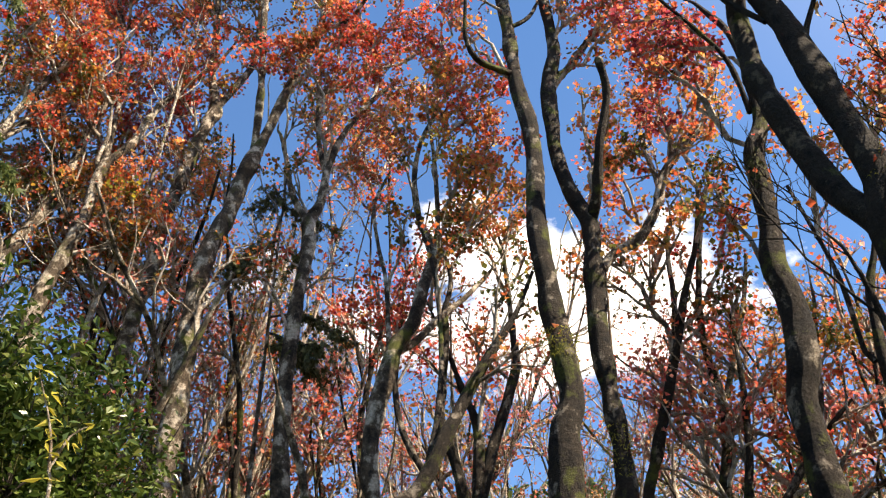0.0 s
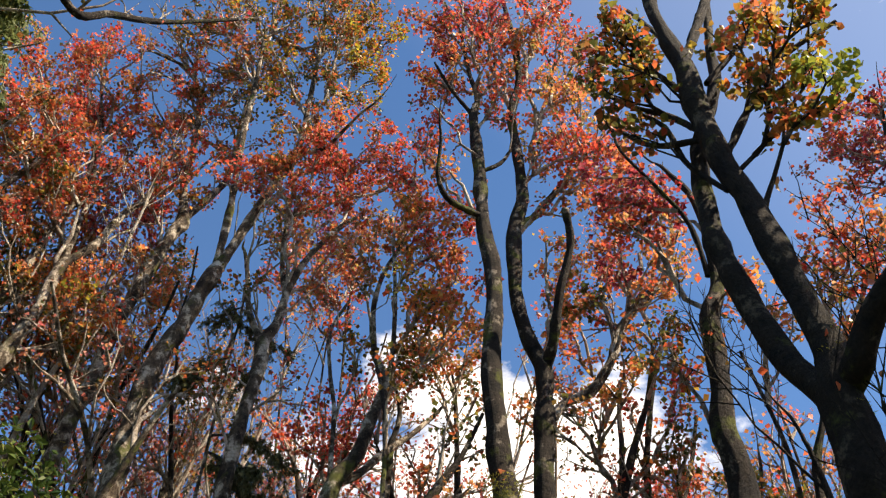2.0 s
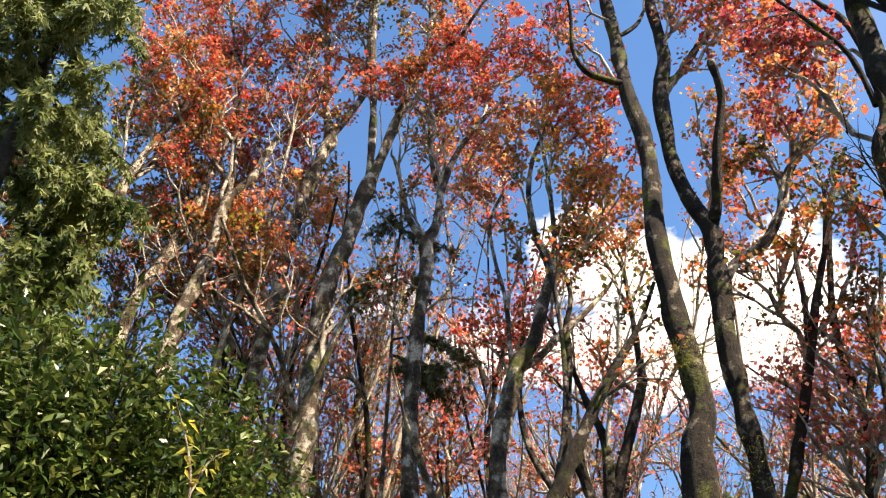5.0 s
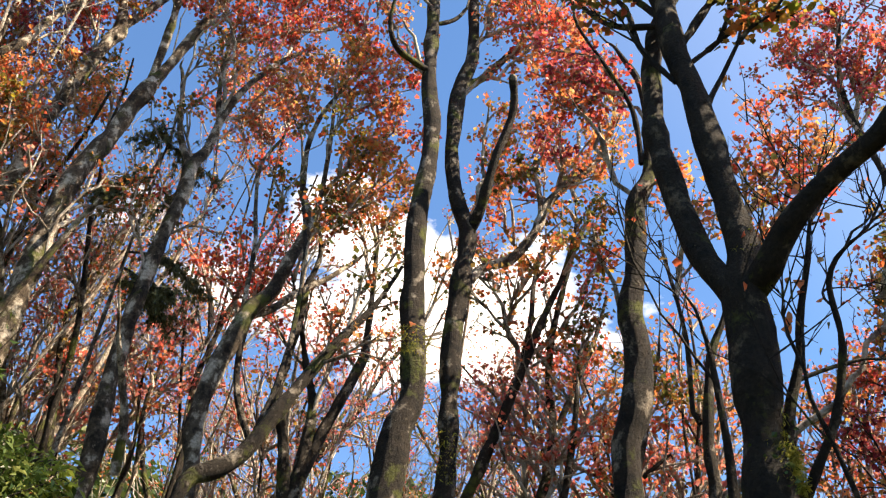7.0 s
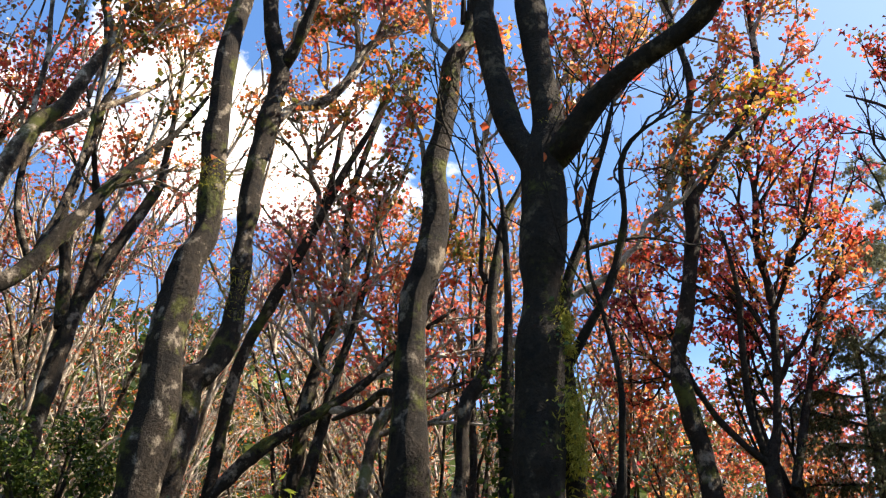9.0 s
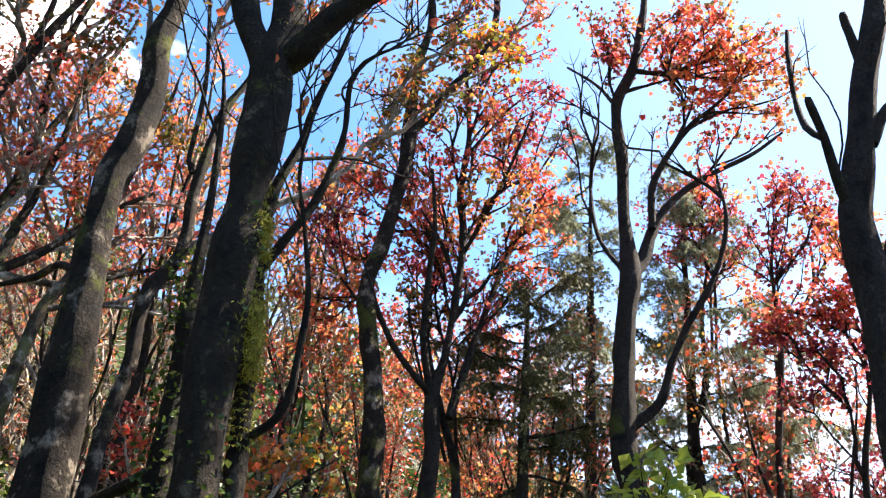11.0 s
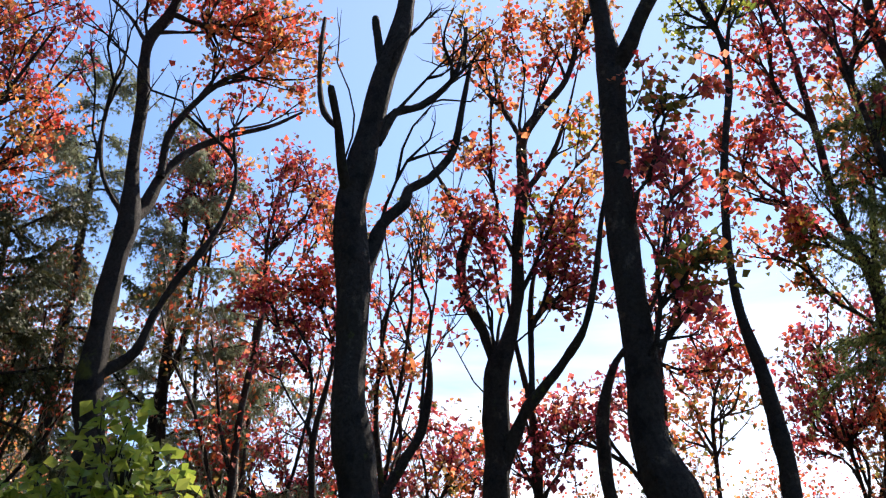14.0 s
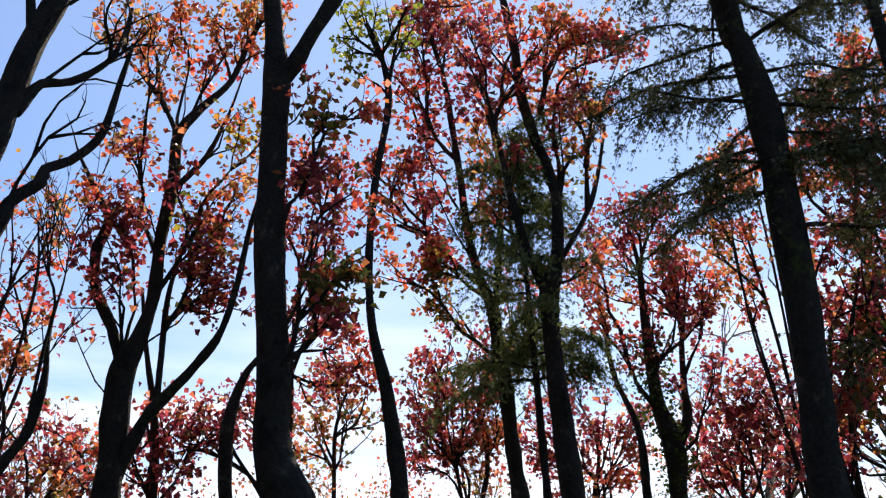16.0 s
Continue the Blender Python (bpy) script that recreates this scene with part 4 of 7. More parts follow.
stems = [("trunk", [(1.33, 8.09, 4.91, 0.144), (1.45, 8.07, 5.06, 0.124), (1.60, 8.04, 5.39, 0.095), (1.61, 8.04, 5.92, 0.086), (1.58, 8.05, 6.54, 0.095), (1.56, 8.05, 7.36, 0.105), (1.63, 8.04, 8.33, 0.111), (1.63, 8.04, 8.69, 0.107), (1.48, 8.07, 9.16, 0.091), (1.37, 8.08, 9.81, 0.088), (1.36, 8.09, 10.61, 0.092), (1.39, 8.08, 11.15, 0.088), (1.50, 8.06, 11.72, 0.083), (1.46, 8.07, 12.74, 0.080), (1.41, 8.08, 13.73, 0.077), (1.56, 8.05, 14.65, 0.063), (1.47, 8.07, 16.06, 0.048), (1.35, 8.09, 17.26, 0.041)])]
stems += [("limb", [(1.39, 8.08, 11.04, 0.058), (1.71, 8.19, 11.55, 0.053), (1.95, 8.32, 12.09, 0.047), (2.29, 8.41, 12.77, 0.033), (2.52, 8.52, 13.36, 0.021)])]
stems += [("deadlimb", [(1.65, 8.03, 8.73, 0.063), (1.72, 7.82, 8.96, 0.057), (1.78, 7.60, 9.46, 0.052), (1.91, 7.37, 10.08, 0.046), (1.84, 7.18, 10.42, 0.044)])]
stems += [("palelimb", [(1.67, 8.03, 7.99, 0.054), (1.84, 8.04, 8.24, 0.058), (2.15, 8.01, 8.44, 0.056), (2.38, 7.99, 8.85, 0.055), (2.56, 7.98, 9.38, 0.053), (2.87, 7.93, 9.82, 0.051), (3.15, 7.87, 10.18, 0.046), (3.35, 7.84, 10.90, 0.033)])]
stems += [("limb", [(1.56, 8.05, 14.65, 0.040), (1.88, 8.32, 16.02, 0.034), (2.20, 8.59, 17.51, 0.026)])]
crown = [("red", 1.93, 7.97, 14.67, 0.81), ("orange", 2.18, 7.90, 13.52, 0.67), ("red", 1.75, 8.01, 16.12, 0.78), ("red", 2.49, 7.81, 14.32, 0.35), ("red", 2.18, 7.90, 12.55, 0.48), ("orange", 1.57, 8.05, 12.42, 0.39, 28), ("wine", 2.67, 7.75, 10.11, 0.41), ("red", 3.19, 7.55, 10.67, 0.36), ("wine", 2.94, 7.65, 11.33, 0.44), ("olive", 2.23, 7.89, 9.54, 0.33), ("orange", 2.92, 7.66, 9.72, 0.40), ("orange", 2.41, 7.84, 10.40, 0.35), ("orange", 1.87, 7.98, 10.48, 0.35), ("red", 1.70, 8.02, 11.20, 0.29), ("orange", 2.03, 7.94, 9.80, 0.34), ("olive", 1.91, 7.97, 8.16, 0.37, 18), ("red", 2.74, 7.73, 11.24, 0.37), ("red", 2.39, 7.84, 12.17, 0.43), ("red", 2.75, 7.73, 12.65, 0.40), ("red", 2.08, 7.93, 12.65, 0.40), ("orange", 2.19, 7.90, 11.46, 0.30)]
twin_c = tree("maple_tree", "dark maple with broken stub and pale curved side limb", BARK_GREY, "orange", stems, density=0.65, seed=11, begin=0.64, crown=crown, thick=0.7)
stems = [("trunk", [(2.60, 5.96, 2.85, 0.162), (2.59, 5.96, 3.35, 0.157), (2.56, 5.98, 3.89, 0.148), (2.55, 5.98, 4.29, 0.119), (2.53, 5.99, 4.73, 0.113), (2.53, 5.99, 5.15, 0.116), (2.61, 5.95, 5.50, 0.110), (2.64, 5.94, 6.03, 0.110), (2.60, 5.96, 6.37, 0.108), (2.65, 5.94, 6.73, 0.101), (2.68, 5.92, 7.24, 0.100), (2.70, 5.91, 7.58, 0.092), (2.82, 5.86, 7.93, 0.058), (2.83, 5.85, 8.53, 0.039), (2.80, 5.87, 9.18, 0.035), (2.66, 5.93, 9.61, 0.027)])]
stems += [("limb", [(2.77, 5.88, 8.06, 0.029), (2.67, 5.79, 8.66, 0.025), (2.45, 5.76, 9.10, 0.023), (2.12, 5.75, 9.70, 0.018), (2.04, 5.65, 9.94, 0.012)])]
stems += [("baretwig", [(2.47, 6.01, 4.36, 0.037), (2.45, 6.28, 4.48, 0.030), (2.42, 6.54, 4.45, 0.026), (2.28, 6.84, 4.41, 0.020)])]
crown = [("wine", 2.48, 6.01, 9.43, 0.30), ("red", 2.24, 6.10, 8.81, 0.34), ("red", 2.67, 5.93, 9.26, 0.23), ("wine", 2.24, 6.11, 9.62, 0.21), ("orange", 2.96, 5.79, 7.96, 0.24), ("olive", 2.39, 6.05, 7.20, 0.30, 28), ("wine", 2.16, 6.13, 9.46, 0.30), ("wine", 2.50, 6.00, 9.15, 0.29), ("red", 2.31, 6.07, 9.78, 0.24)]
tree("maple_tree", "grey maple with a kinked, knobbly ringed trunk", BARK_GREY, "gold", stems, density=0.36, seed=12, begin=0.82, limb_begin=0.65, leaves=7, crown=crown)
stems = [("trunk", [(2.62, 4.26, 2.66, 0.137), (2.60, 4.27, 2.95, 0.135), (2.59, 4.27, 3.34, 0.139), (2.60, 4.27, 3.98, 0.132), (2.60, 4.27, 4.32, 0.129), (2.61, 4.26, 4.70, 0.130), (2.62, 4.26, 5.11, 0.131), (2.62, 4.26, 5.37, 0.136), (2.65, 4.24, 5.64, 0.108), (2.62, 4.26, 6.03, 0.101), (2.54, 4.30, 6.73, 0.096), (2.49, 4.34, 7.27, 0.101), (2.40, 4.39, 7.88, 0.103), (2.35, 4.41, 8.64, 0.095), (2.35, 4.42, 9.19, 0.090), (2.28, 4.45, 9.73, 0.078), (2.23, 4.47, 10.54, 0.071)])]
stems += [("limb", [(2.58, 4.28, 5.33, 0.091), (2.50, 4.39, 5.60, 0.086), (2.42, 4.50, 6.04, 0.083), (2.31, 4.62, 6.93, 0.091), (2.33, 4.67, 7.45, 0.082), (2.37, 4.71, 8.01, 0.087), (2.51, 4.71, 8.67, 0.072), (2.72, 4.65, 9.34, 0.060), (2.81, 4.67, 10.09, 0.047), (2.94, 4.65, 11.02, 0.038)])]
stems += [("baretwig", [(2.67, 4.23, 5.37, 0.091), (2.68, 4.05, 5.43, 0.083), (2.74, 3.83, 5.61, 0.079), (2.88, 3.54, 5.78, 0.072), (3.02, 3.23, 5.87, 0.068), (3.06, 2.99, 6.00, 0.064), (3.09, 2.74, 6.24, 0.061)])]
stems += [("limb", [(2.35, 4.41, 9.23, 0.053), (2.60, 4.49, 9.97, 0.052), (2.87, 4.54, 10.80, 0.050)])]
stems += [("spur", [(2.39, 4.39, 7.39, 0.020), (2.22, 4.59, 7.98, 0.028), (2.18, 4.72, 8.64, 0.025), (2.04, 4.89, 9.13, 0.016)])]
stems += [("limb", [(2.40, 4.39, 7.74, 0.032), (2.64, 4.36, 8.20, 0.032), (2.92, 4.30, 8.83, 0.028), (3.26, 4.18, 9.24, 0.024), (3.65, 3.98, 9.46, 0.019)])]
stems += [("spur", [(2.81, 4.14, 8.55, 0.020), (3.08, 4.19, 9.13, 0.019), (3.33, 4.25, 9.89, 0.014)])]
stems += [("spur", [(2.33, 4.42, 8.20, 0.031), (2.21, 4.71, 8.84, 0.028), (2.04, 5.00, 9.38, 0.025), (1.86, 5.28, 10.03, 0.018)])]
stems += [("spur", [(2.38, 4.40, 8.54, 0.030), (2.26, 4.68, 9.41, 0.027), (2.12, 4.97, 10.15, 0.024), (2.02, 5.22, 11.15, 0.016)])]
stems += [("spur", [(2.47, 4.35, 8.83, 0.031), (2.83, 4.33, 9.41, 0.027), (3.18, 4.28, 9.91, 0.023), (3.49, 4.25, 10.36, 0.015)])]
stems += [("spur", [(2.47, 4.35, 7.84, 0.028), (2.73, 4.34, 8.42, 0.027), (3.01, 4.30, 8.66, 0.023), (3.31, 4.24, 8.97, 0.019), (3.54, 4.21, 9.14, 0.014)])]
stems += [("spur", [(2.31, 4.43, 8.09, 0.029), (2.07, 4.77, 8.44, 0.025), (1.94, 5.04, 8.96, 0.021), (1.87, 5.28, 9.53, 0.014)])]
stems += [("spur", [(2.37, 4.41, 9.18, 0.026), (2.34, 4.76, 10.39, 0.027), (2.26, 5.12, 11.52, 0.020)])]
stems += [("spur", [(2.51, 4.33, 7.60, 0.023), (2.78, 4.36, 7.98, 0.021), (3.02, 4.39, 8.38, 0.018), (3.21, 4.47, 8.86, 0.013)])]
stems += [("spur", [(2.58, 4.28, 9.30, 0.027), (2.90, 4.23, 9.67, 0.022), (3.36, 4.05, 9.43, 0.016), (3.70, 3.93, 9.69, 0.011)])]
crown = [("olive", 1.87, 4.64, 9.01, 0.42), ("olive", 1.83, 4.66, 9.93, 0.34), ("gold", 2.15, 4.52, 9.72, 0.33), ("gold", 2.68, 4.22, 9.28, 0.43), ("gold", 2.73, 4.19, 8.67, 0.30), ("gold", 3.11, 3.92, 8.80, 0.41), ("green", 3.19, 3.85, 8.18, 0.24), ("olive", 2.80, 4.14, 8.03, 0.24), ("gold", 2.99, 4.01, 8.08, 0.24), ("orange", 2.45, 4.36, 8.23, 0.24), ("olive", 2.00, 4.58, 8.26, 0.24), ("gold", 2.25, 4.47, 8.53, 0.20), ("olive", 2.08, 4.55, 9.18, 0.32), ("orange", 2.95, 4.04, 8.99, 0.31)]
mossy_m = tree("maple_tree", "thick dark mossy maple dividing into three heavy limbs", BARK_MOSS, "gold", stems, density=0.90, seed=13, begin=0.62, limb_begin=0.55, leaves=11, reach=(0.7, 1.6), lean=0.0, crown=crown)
stems = [("trunk", [(2.92, 4.36, 2.77, 0.063), (2.90, 4.38, 3.23, 0.058), (2.88, 4.39, 3.63, 0.059), (2.85, 4.41, 4.05, 0.061), (2.85, 4.41, 4.43, 0.042), (2.89, 4.39, 4.69, 0.032), (2.97, 4.33, 5.00, 0.029), (3.00, 4.31, 5.27, 0.022), (3.08, 4.25, 5.66, 0.019), (3.16, 4.19, 6.13, 0.012)])]
stems += [("limb", [(2.93, 4.36, 3.06, 0.027), (2.98, 4.24, 3.12, 0.025), (3.01, 4.13, 3.25, 0.023), (2.99, 4.07, 3.53, 0.020), (2.95, 4.01, 3.84, 0.017), (2.85, 4.00, 4.22, 0.015), (2.75, 3.98, 4.47, 0.013), (2.71, 3.93, 4.69, 0.010)])]
stems += [("limb", [(2.87, 4.40, 4.06, 0.030), (2.96, 4.28, 4.32, 0.027), (3.02, 4.18, 4.51, 0.026), (3.07, 4.09, 4.83, 0.023), (3.06, 4.03, 5.01, 0.021), (3.03, 4.00, 5.33, 0.018), (3.06, 3.92, 5.48, 0.015), (3.13, 3.80, 5.56, 0.009)])]
mossy_n = tree("maple_tree", "moss-covered maple trunk with crooked thin limbs", BARK_MOSS, "orange", stems, density=0.40, seed=14, begin=0.75, limb_begin=0.7, leaves=0.6)
stems = [("trunk", [(2.96, 5.22, 2.85, 0.082), (2.95, 5.22, 3.12, 0.079), (2.96, 5.22, 3.55, 0.073), (2.94, 5.23, 4.00, 0.064), (2.93, 5.24, 4.37, 0.042), (2.93, 5.24, 4.89, 0.028), (2.89, 5.26, 5.59, 0.021)])]
stems += [("limb", [(2.96, 5.22, 3.03, 0.043), (2.94, 5.54, 2.95, 0.041), (2.93, 5.85, 2.91, 0.035)])]
ivy_o = tree("maple_tree", "dark trunk wrapped in ivy, standing by the mossy maple", BARK_MOSS, "mixed", stems, density=0.30, seed=15, begin=0.8, leaves=0.4)
stems = [("trunk", [(3.50, 7.19, 3.59, 0.062), (3.53, 7.18, 3.92, 0.063), (3.58, 7.16, 4.32, 0.059), (3.57, 7.16, 4.67, 0.060), (3.60, 7.15, 4.99, 0.061), (3.72, 7.08, 5.24, 0.061), (3.78, 7.05, 5.54, 0.057), (3.76, 7.06, 5.94, 0.058), (3.80, 7.04, 6.38, 0.049), (3.86, 7.01, 6.92, 0.039), (3.99, 6.93, 7.30, 0.029)])]
stems += [("limb", [(3.72, 7.08, 6.19, 0.029), (3.67, 7.11, 6.31, 0.024), (3.67, 7.12, 7.22, 0.023), (3.52, 7.20, 8.40, 0.018)])]
crown = [("orange", 4.66, 6.50, 9.24, 0.51), ("orange", 4.43, 6.66, 8.54, 0.31), ("red", 4.87, 6.34, 8.79, 0.31), ("red", 4.58, 6.55, 9.88, 0.33), ("orange", 3.98, 6.93, 8.74, 0.31), ("orange", 3.66, 7.11, 9.00, 0.25), ("orange", 4.77, 6.42, 9.57, 0.33), ("red", 4.40, 6.68, 9.11, 0.26), ("olive", 5.47, 5.83, 7.81, 0.35), ("gold", 5.87, 5.44, 8.23, 0.36, 40), ("olive", 5.32, 5.97, 7.43, 0.23)]
tree("maple_tree", "slim winding grey maple with orange and green leaves", BARK_GREY, "gold", stems, density=0.50, seed=16, crown=crown, thick=0.7)
stems = [("trunk", [(6.29, 7.12, 3.79, 0.113), (6.29, 7.12, 4.36, 0.115), (6.24, 7.16, 4.95, 0.105), (6.15, 7.24, 5.57, 0.102), (6.11, 7.28, 6.09, 0.098), (6.19, 7.21, 6.52, 0.087), (6.25, 7.16, 7.03, 0.089), (6.31, 7.10, 7.57, 0.085), (6.33, 7.09, 8.04, 0.087), (6.32, 7.09, 8.53, 0.062), (6.36, 7.06, 9.22, 0.057), (6.43, 7.00, 9.86, 0.048), (6.30, 7.11, 10.95, 0.043), (6.26, 7.15, 11.83, 0.037), (6.39, 7.03, 12.94, 0.026)])]
stems += [("limb", [(6.33, 7.09, 8.08, 0.060), (6.46, 6.97, 8.30, 0.054), (6.64, 6.80, 8.75, 0.052), (6.86, 6.58, 9.21, 0.050), (6.99, 6.44, 9.76, 0.044), (7.01, 6.43, 11.16, 0.035), (7.14, 6.28, 11.82, 0.024)])]
crown = [("wine", 6.12, 7.27, 11.91, 0.65), ("wine", 6.65, 6.79, 11.80, 0.49), ("red", 7.17, 6.23, 11.28, 0.63), ("red", 6.16, 7.23, 10.93, 0.35), ("red", 6.96, 6.47, 10.50, 0.38), ("red", 5.85, 7.49, 12.34, 0.50), ("wine", 6.35, 7.07, 11.28, 0.39), ("red", 6.85, 6.58, 10.11, 0.37), ("red", 7.37, 5.99, 10.10, 0.30), ("olive", 6.51, 6.92, 9.57, 0.36), ("mixed", 6.15, 7.24, 8.64, 0.34), ("olive", 6.05, 7.32, 7.95, 0.27), ("wine", 6.17, 7.23, 13.20, 0.44), ("red", 6.45, 6.98, 12.74, 0.51), ("wine", 6.73, 6.70, 12.88, 0.51), ("red", 6.56, 6.87, 12.06, 0.41), ("red", 5.94, 7.42, 12.72, 0.30)]
tree("maple_tree", "slender upright grey maple with forked top", BARK_GREY, "red", stems, density=1.10, seed=17, begin=0.7, leaves=32, crown=crown, thick=0.7)
stems = [("trunk", [(7.06, 7.08, 3.96, 0.090), (7.07, 7.07, 4.56, 0.085), (7.04, 7.10, 5.06, 0.080), (7.13, 7.02, 5.59, 0.044), (7.20, 6.94, 6.87, 0.046), (7.15, 6.99, 7.63, 0.041), (7.19, 6.95, 8.45, 0.035), (7.13, 7.02, 9.41, 0.022)])]
stems += [("limb", [(7.04, 7.10, 5.06, 0.043), (6.77, 7.15, 5.24, 0.037), (6.48, 7.19, 5.48, 0.036), (6.24, 7.20, 5.78, 0.027)])]
stems += [("limb", [(7.02, 7.12, 5.12, 0.046), (6.79, 7.04, 5.61, 0.043), (6.64, 6.88, 6.33, 0.037), (6.50, 6.71, 6.78, 0.028), (6.29, 6.61, 7.37, 0.019)])]
stems += [("limb", [(7.18, 6.96, 4.82, 0.049), (7.38, 6.94, 5.46, 0.047), (7.55, 6.95, 5.93, 0.039), (7.76, 6.91, 6.57, 0.040), (7.93, 6.91, 7.02, 0.034), (8.20, 6.79, 7.58, 0.028), (8.50, 6.64, 8.24, 0.018)])]
stems += [("limb", [(7.21, 6.93, 6.80, 0.029), (7.21, 6.57, 7.28, 0.026), (7.18, 6.23, 7.75, 0.020), (7.14, 5.89, 8.30, 0.013)])]
crown = [("wine", 7.49, 6.62, 9.44, 0.59), ("wine", 7.70, 6.38, 8.66, 0.50), ("olive", 7.17, 6.97, 8.97, 0.51), ("wine", 7.29, 6.84, 8.13, 0.56), ("wine", 6.85, 7.28, 8.16, 0.42), ("red", 7.75, 6.31, 7.76, 0.41), ("orange", 7.46, 6.66, 7.27, 0.60), ("red", 6.18, 7.86, 7.47, 0.40), ("wine", 6.37, 7.71, 7.05, 0.46), ("wine", 6.03, 7.98, 6.83, 0.39), ("mixed", 6.76, 7.36, 7.11, 0.40), ("red", 7.81, 6.25, 7.07, 0.30), ("wine", 7.12, 7.02, 6.64, 0.39), ("red", 7.61, 6.49, 6.54, 0.32), ("orange", 6.38, 7.70, 6.31, 0.39), ("orange", 6.00, 8.00, 6.11, 0.38), ("orange", 7.38, 6.74, 9.90, 0.34), ("orange", 7.14, 7.00, 7.32, 0.40), ("orange", 7.37, 6.75, 8.64, 0.43), ("mixed", 6.58, 7.53, 7.63, 0.34)]
tree("maple_tree", "fan-shaped maple of thin dark stems, dense red crown", BARK_DARK, "red", stems, density=0.70, seed=18, leaves=24, crown=crown, thick=0.75)
stems = [("trunk", [(7.55, 4.90, 3.88, 0.135), (7.50, 4.97, 4.35, 0.126), (7.50, 4.97, 4.91, 0.117), (7.52, 4.95, 5.50, 0.108), (7.55, 4.90, 6.00, 0.111), (7.55, 4.90, 6.19, 0.106), (7.53, 4.94, 6.79, 0.066), (7.52, 4.95, 7.50, 0.063), (7.49, 4.99, 8.18, 0.058), (7.60, 4.83, 8.72, 0.053), (7.65, 4.74, 9.28, 0.048), (7.68, 4.70, 9.71, 0.042)])]
stems += [("limb", [(7.57, 4.88, 6.12, 0.070), (7.70, 4.86, 6.24, 0.065), (7.87, 4.78, 6.76, 0.055), (8.07, 4.64, 7.15, 0.044), (8.34, 4.37, 7.47, 0.032), (8.65, 3.97, 7.77, 0.023), (8.87, 3.72, 8.06, 0.013)])]
stems += [("limb", [(7.68, 4.70, 6.61, 0.042), (7.65, 4.66, 7.09, 0.040), (7.70, 4.47, 7.47, 0.034), (7.78, 4.23, 7.78, 0.028), (7.82, 4.05, 7.87, 0.022), (7.91, 3.77, 7.80, 0.012)])]
stems += [("baretwig", [(7.53, 4.92, 6.06, 0.026), (7.54, 5.27, 6.63, 0.024), (7.66, 5.46, 7.32, 0.022), (7.84, 5.55, 8.06, 0.020), (8.05, 5.61, 8.69, 0.014)])]
stems += [("limb", [(7.55, 4.91, 4.49, 0.055), (7.67, 4.67, 4.73, 0.044), (7.71, 4.55, 5.12, 0.039), (7.77, 4.38, 5.51, 0.037), (7.85, 4.19, 5.86, 0.032), (7.90, 4.04, 6.27, 0.026), (7.90, 3.98, 6.64, 0.021), (7.85, 4.02, 7.03, 0.015)])]
stems += [("baretwig", [(7.49, 4.99, 8.18, 0.023), (7.69, 5.40, 8.80, 0.021), (7.80, 5.91, 9.38, 0.015)])]
stems += [("limb", [(7.60, 4.83, 8.68, 0.033), (7.80, 4.55, 8.63, 0.027), (8.04, 4.19, 8.76, 0.020), (8.26, 3.82, 8.79, 0.013)])]
crown = [("red", 7.50, 4.98, 9.15, 0.41), ("wine", 7.38, 5.15, 8.83, 0.27), ("red", 7.80, 4.49, 9.34, 0.48), ("red", 8.00, 4.12, 8.87, 0.54), ("red", 8.21, 3.70, 8.62, 0.40), ("red", 8.10, 3.93, 8.28, 0.39), ("red", 7.87, 4.36, 8.27, 0.33, 32), ("red", 8.25, 3.60, 7.77, 0.22), ("red", 7.76, 4.56, 8.77, 0.30, 28), ("red", 7.92, 4.28, 7.73, 0.25, 20), ("red", 8.11, 3.90, 7.90, 0.29, 32), ("red", 8.35, 3.35, 8.24, 0.14), ("red", 7.43, 5.08, 6.83, 0.08, 28), ("orange", 8.09, 3.95, 8.92, 0.34), ("red", 7.83, 4.45, 7.39, 0.37, 6), ("red", 7.31, 5.25, 8.19, 0.52, 0, 1.4), ("red", 7.62, 4.80, 7.71, 0.32, 4)]
tree("maple_tree", "dark maple with wide bright red crown", BARK_DARK, "red", stems, density=0.60, seed=19, begin=0.66, leaves=19, crown=crown, thick=0.95)
stems = [("trunk", [(5.72, 1.81, 2.73, 0.128), (5.71, 1.85, 3.08, 0.119), (5.69, 1.90, 3.45, 0.106), (5.69, 1.91, 3.91, 0.108), (5.69, 1.92, 4.36, 0.115), (5.67, 1.96, 4.84, 0.103), (5.69, 1.90, 5.25, 0.090), (5.72, 1.82, 5.74, 0.085), (5.74, 1.76, 6.10, 0.078), (5.77, 1.65, 6.52, 0.077)])]
stems += [("deadlimb", [(5.67, 1.98, 4.93, 0.040), (5.50, 1.98, 5.11, 0.036), (5.34, 1.97, 5.34, 0.032), (5.17, 1.97, 5.51, 0.028)])]
stems += [("baretwig", [(5.63, 2.09, 5.54, 0.027), (5.69, 2.21, 5.71, 0.026), (5.78, 2.30, 6.04, 0.020), (5.87, 2.35, 6.50, 0.019), (5.98, 2.38, 6.87, 0.017)])]
stems += [("baretwig", [(5.72, 1.80, 5.42, 0.041), (5.82, 1.70, 5.73, 0.034), (5.93, 1.53, 5.84, 0.028), (6.04, 1.33, 6.11, 0.022), (6.12, 1.25, 6.42, 0.018), (6.19, 1.23, 6.74, 0.014)])]
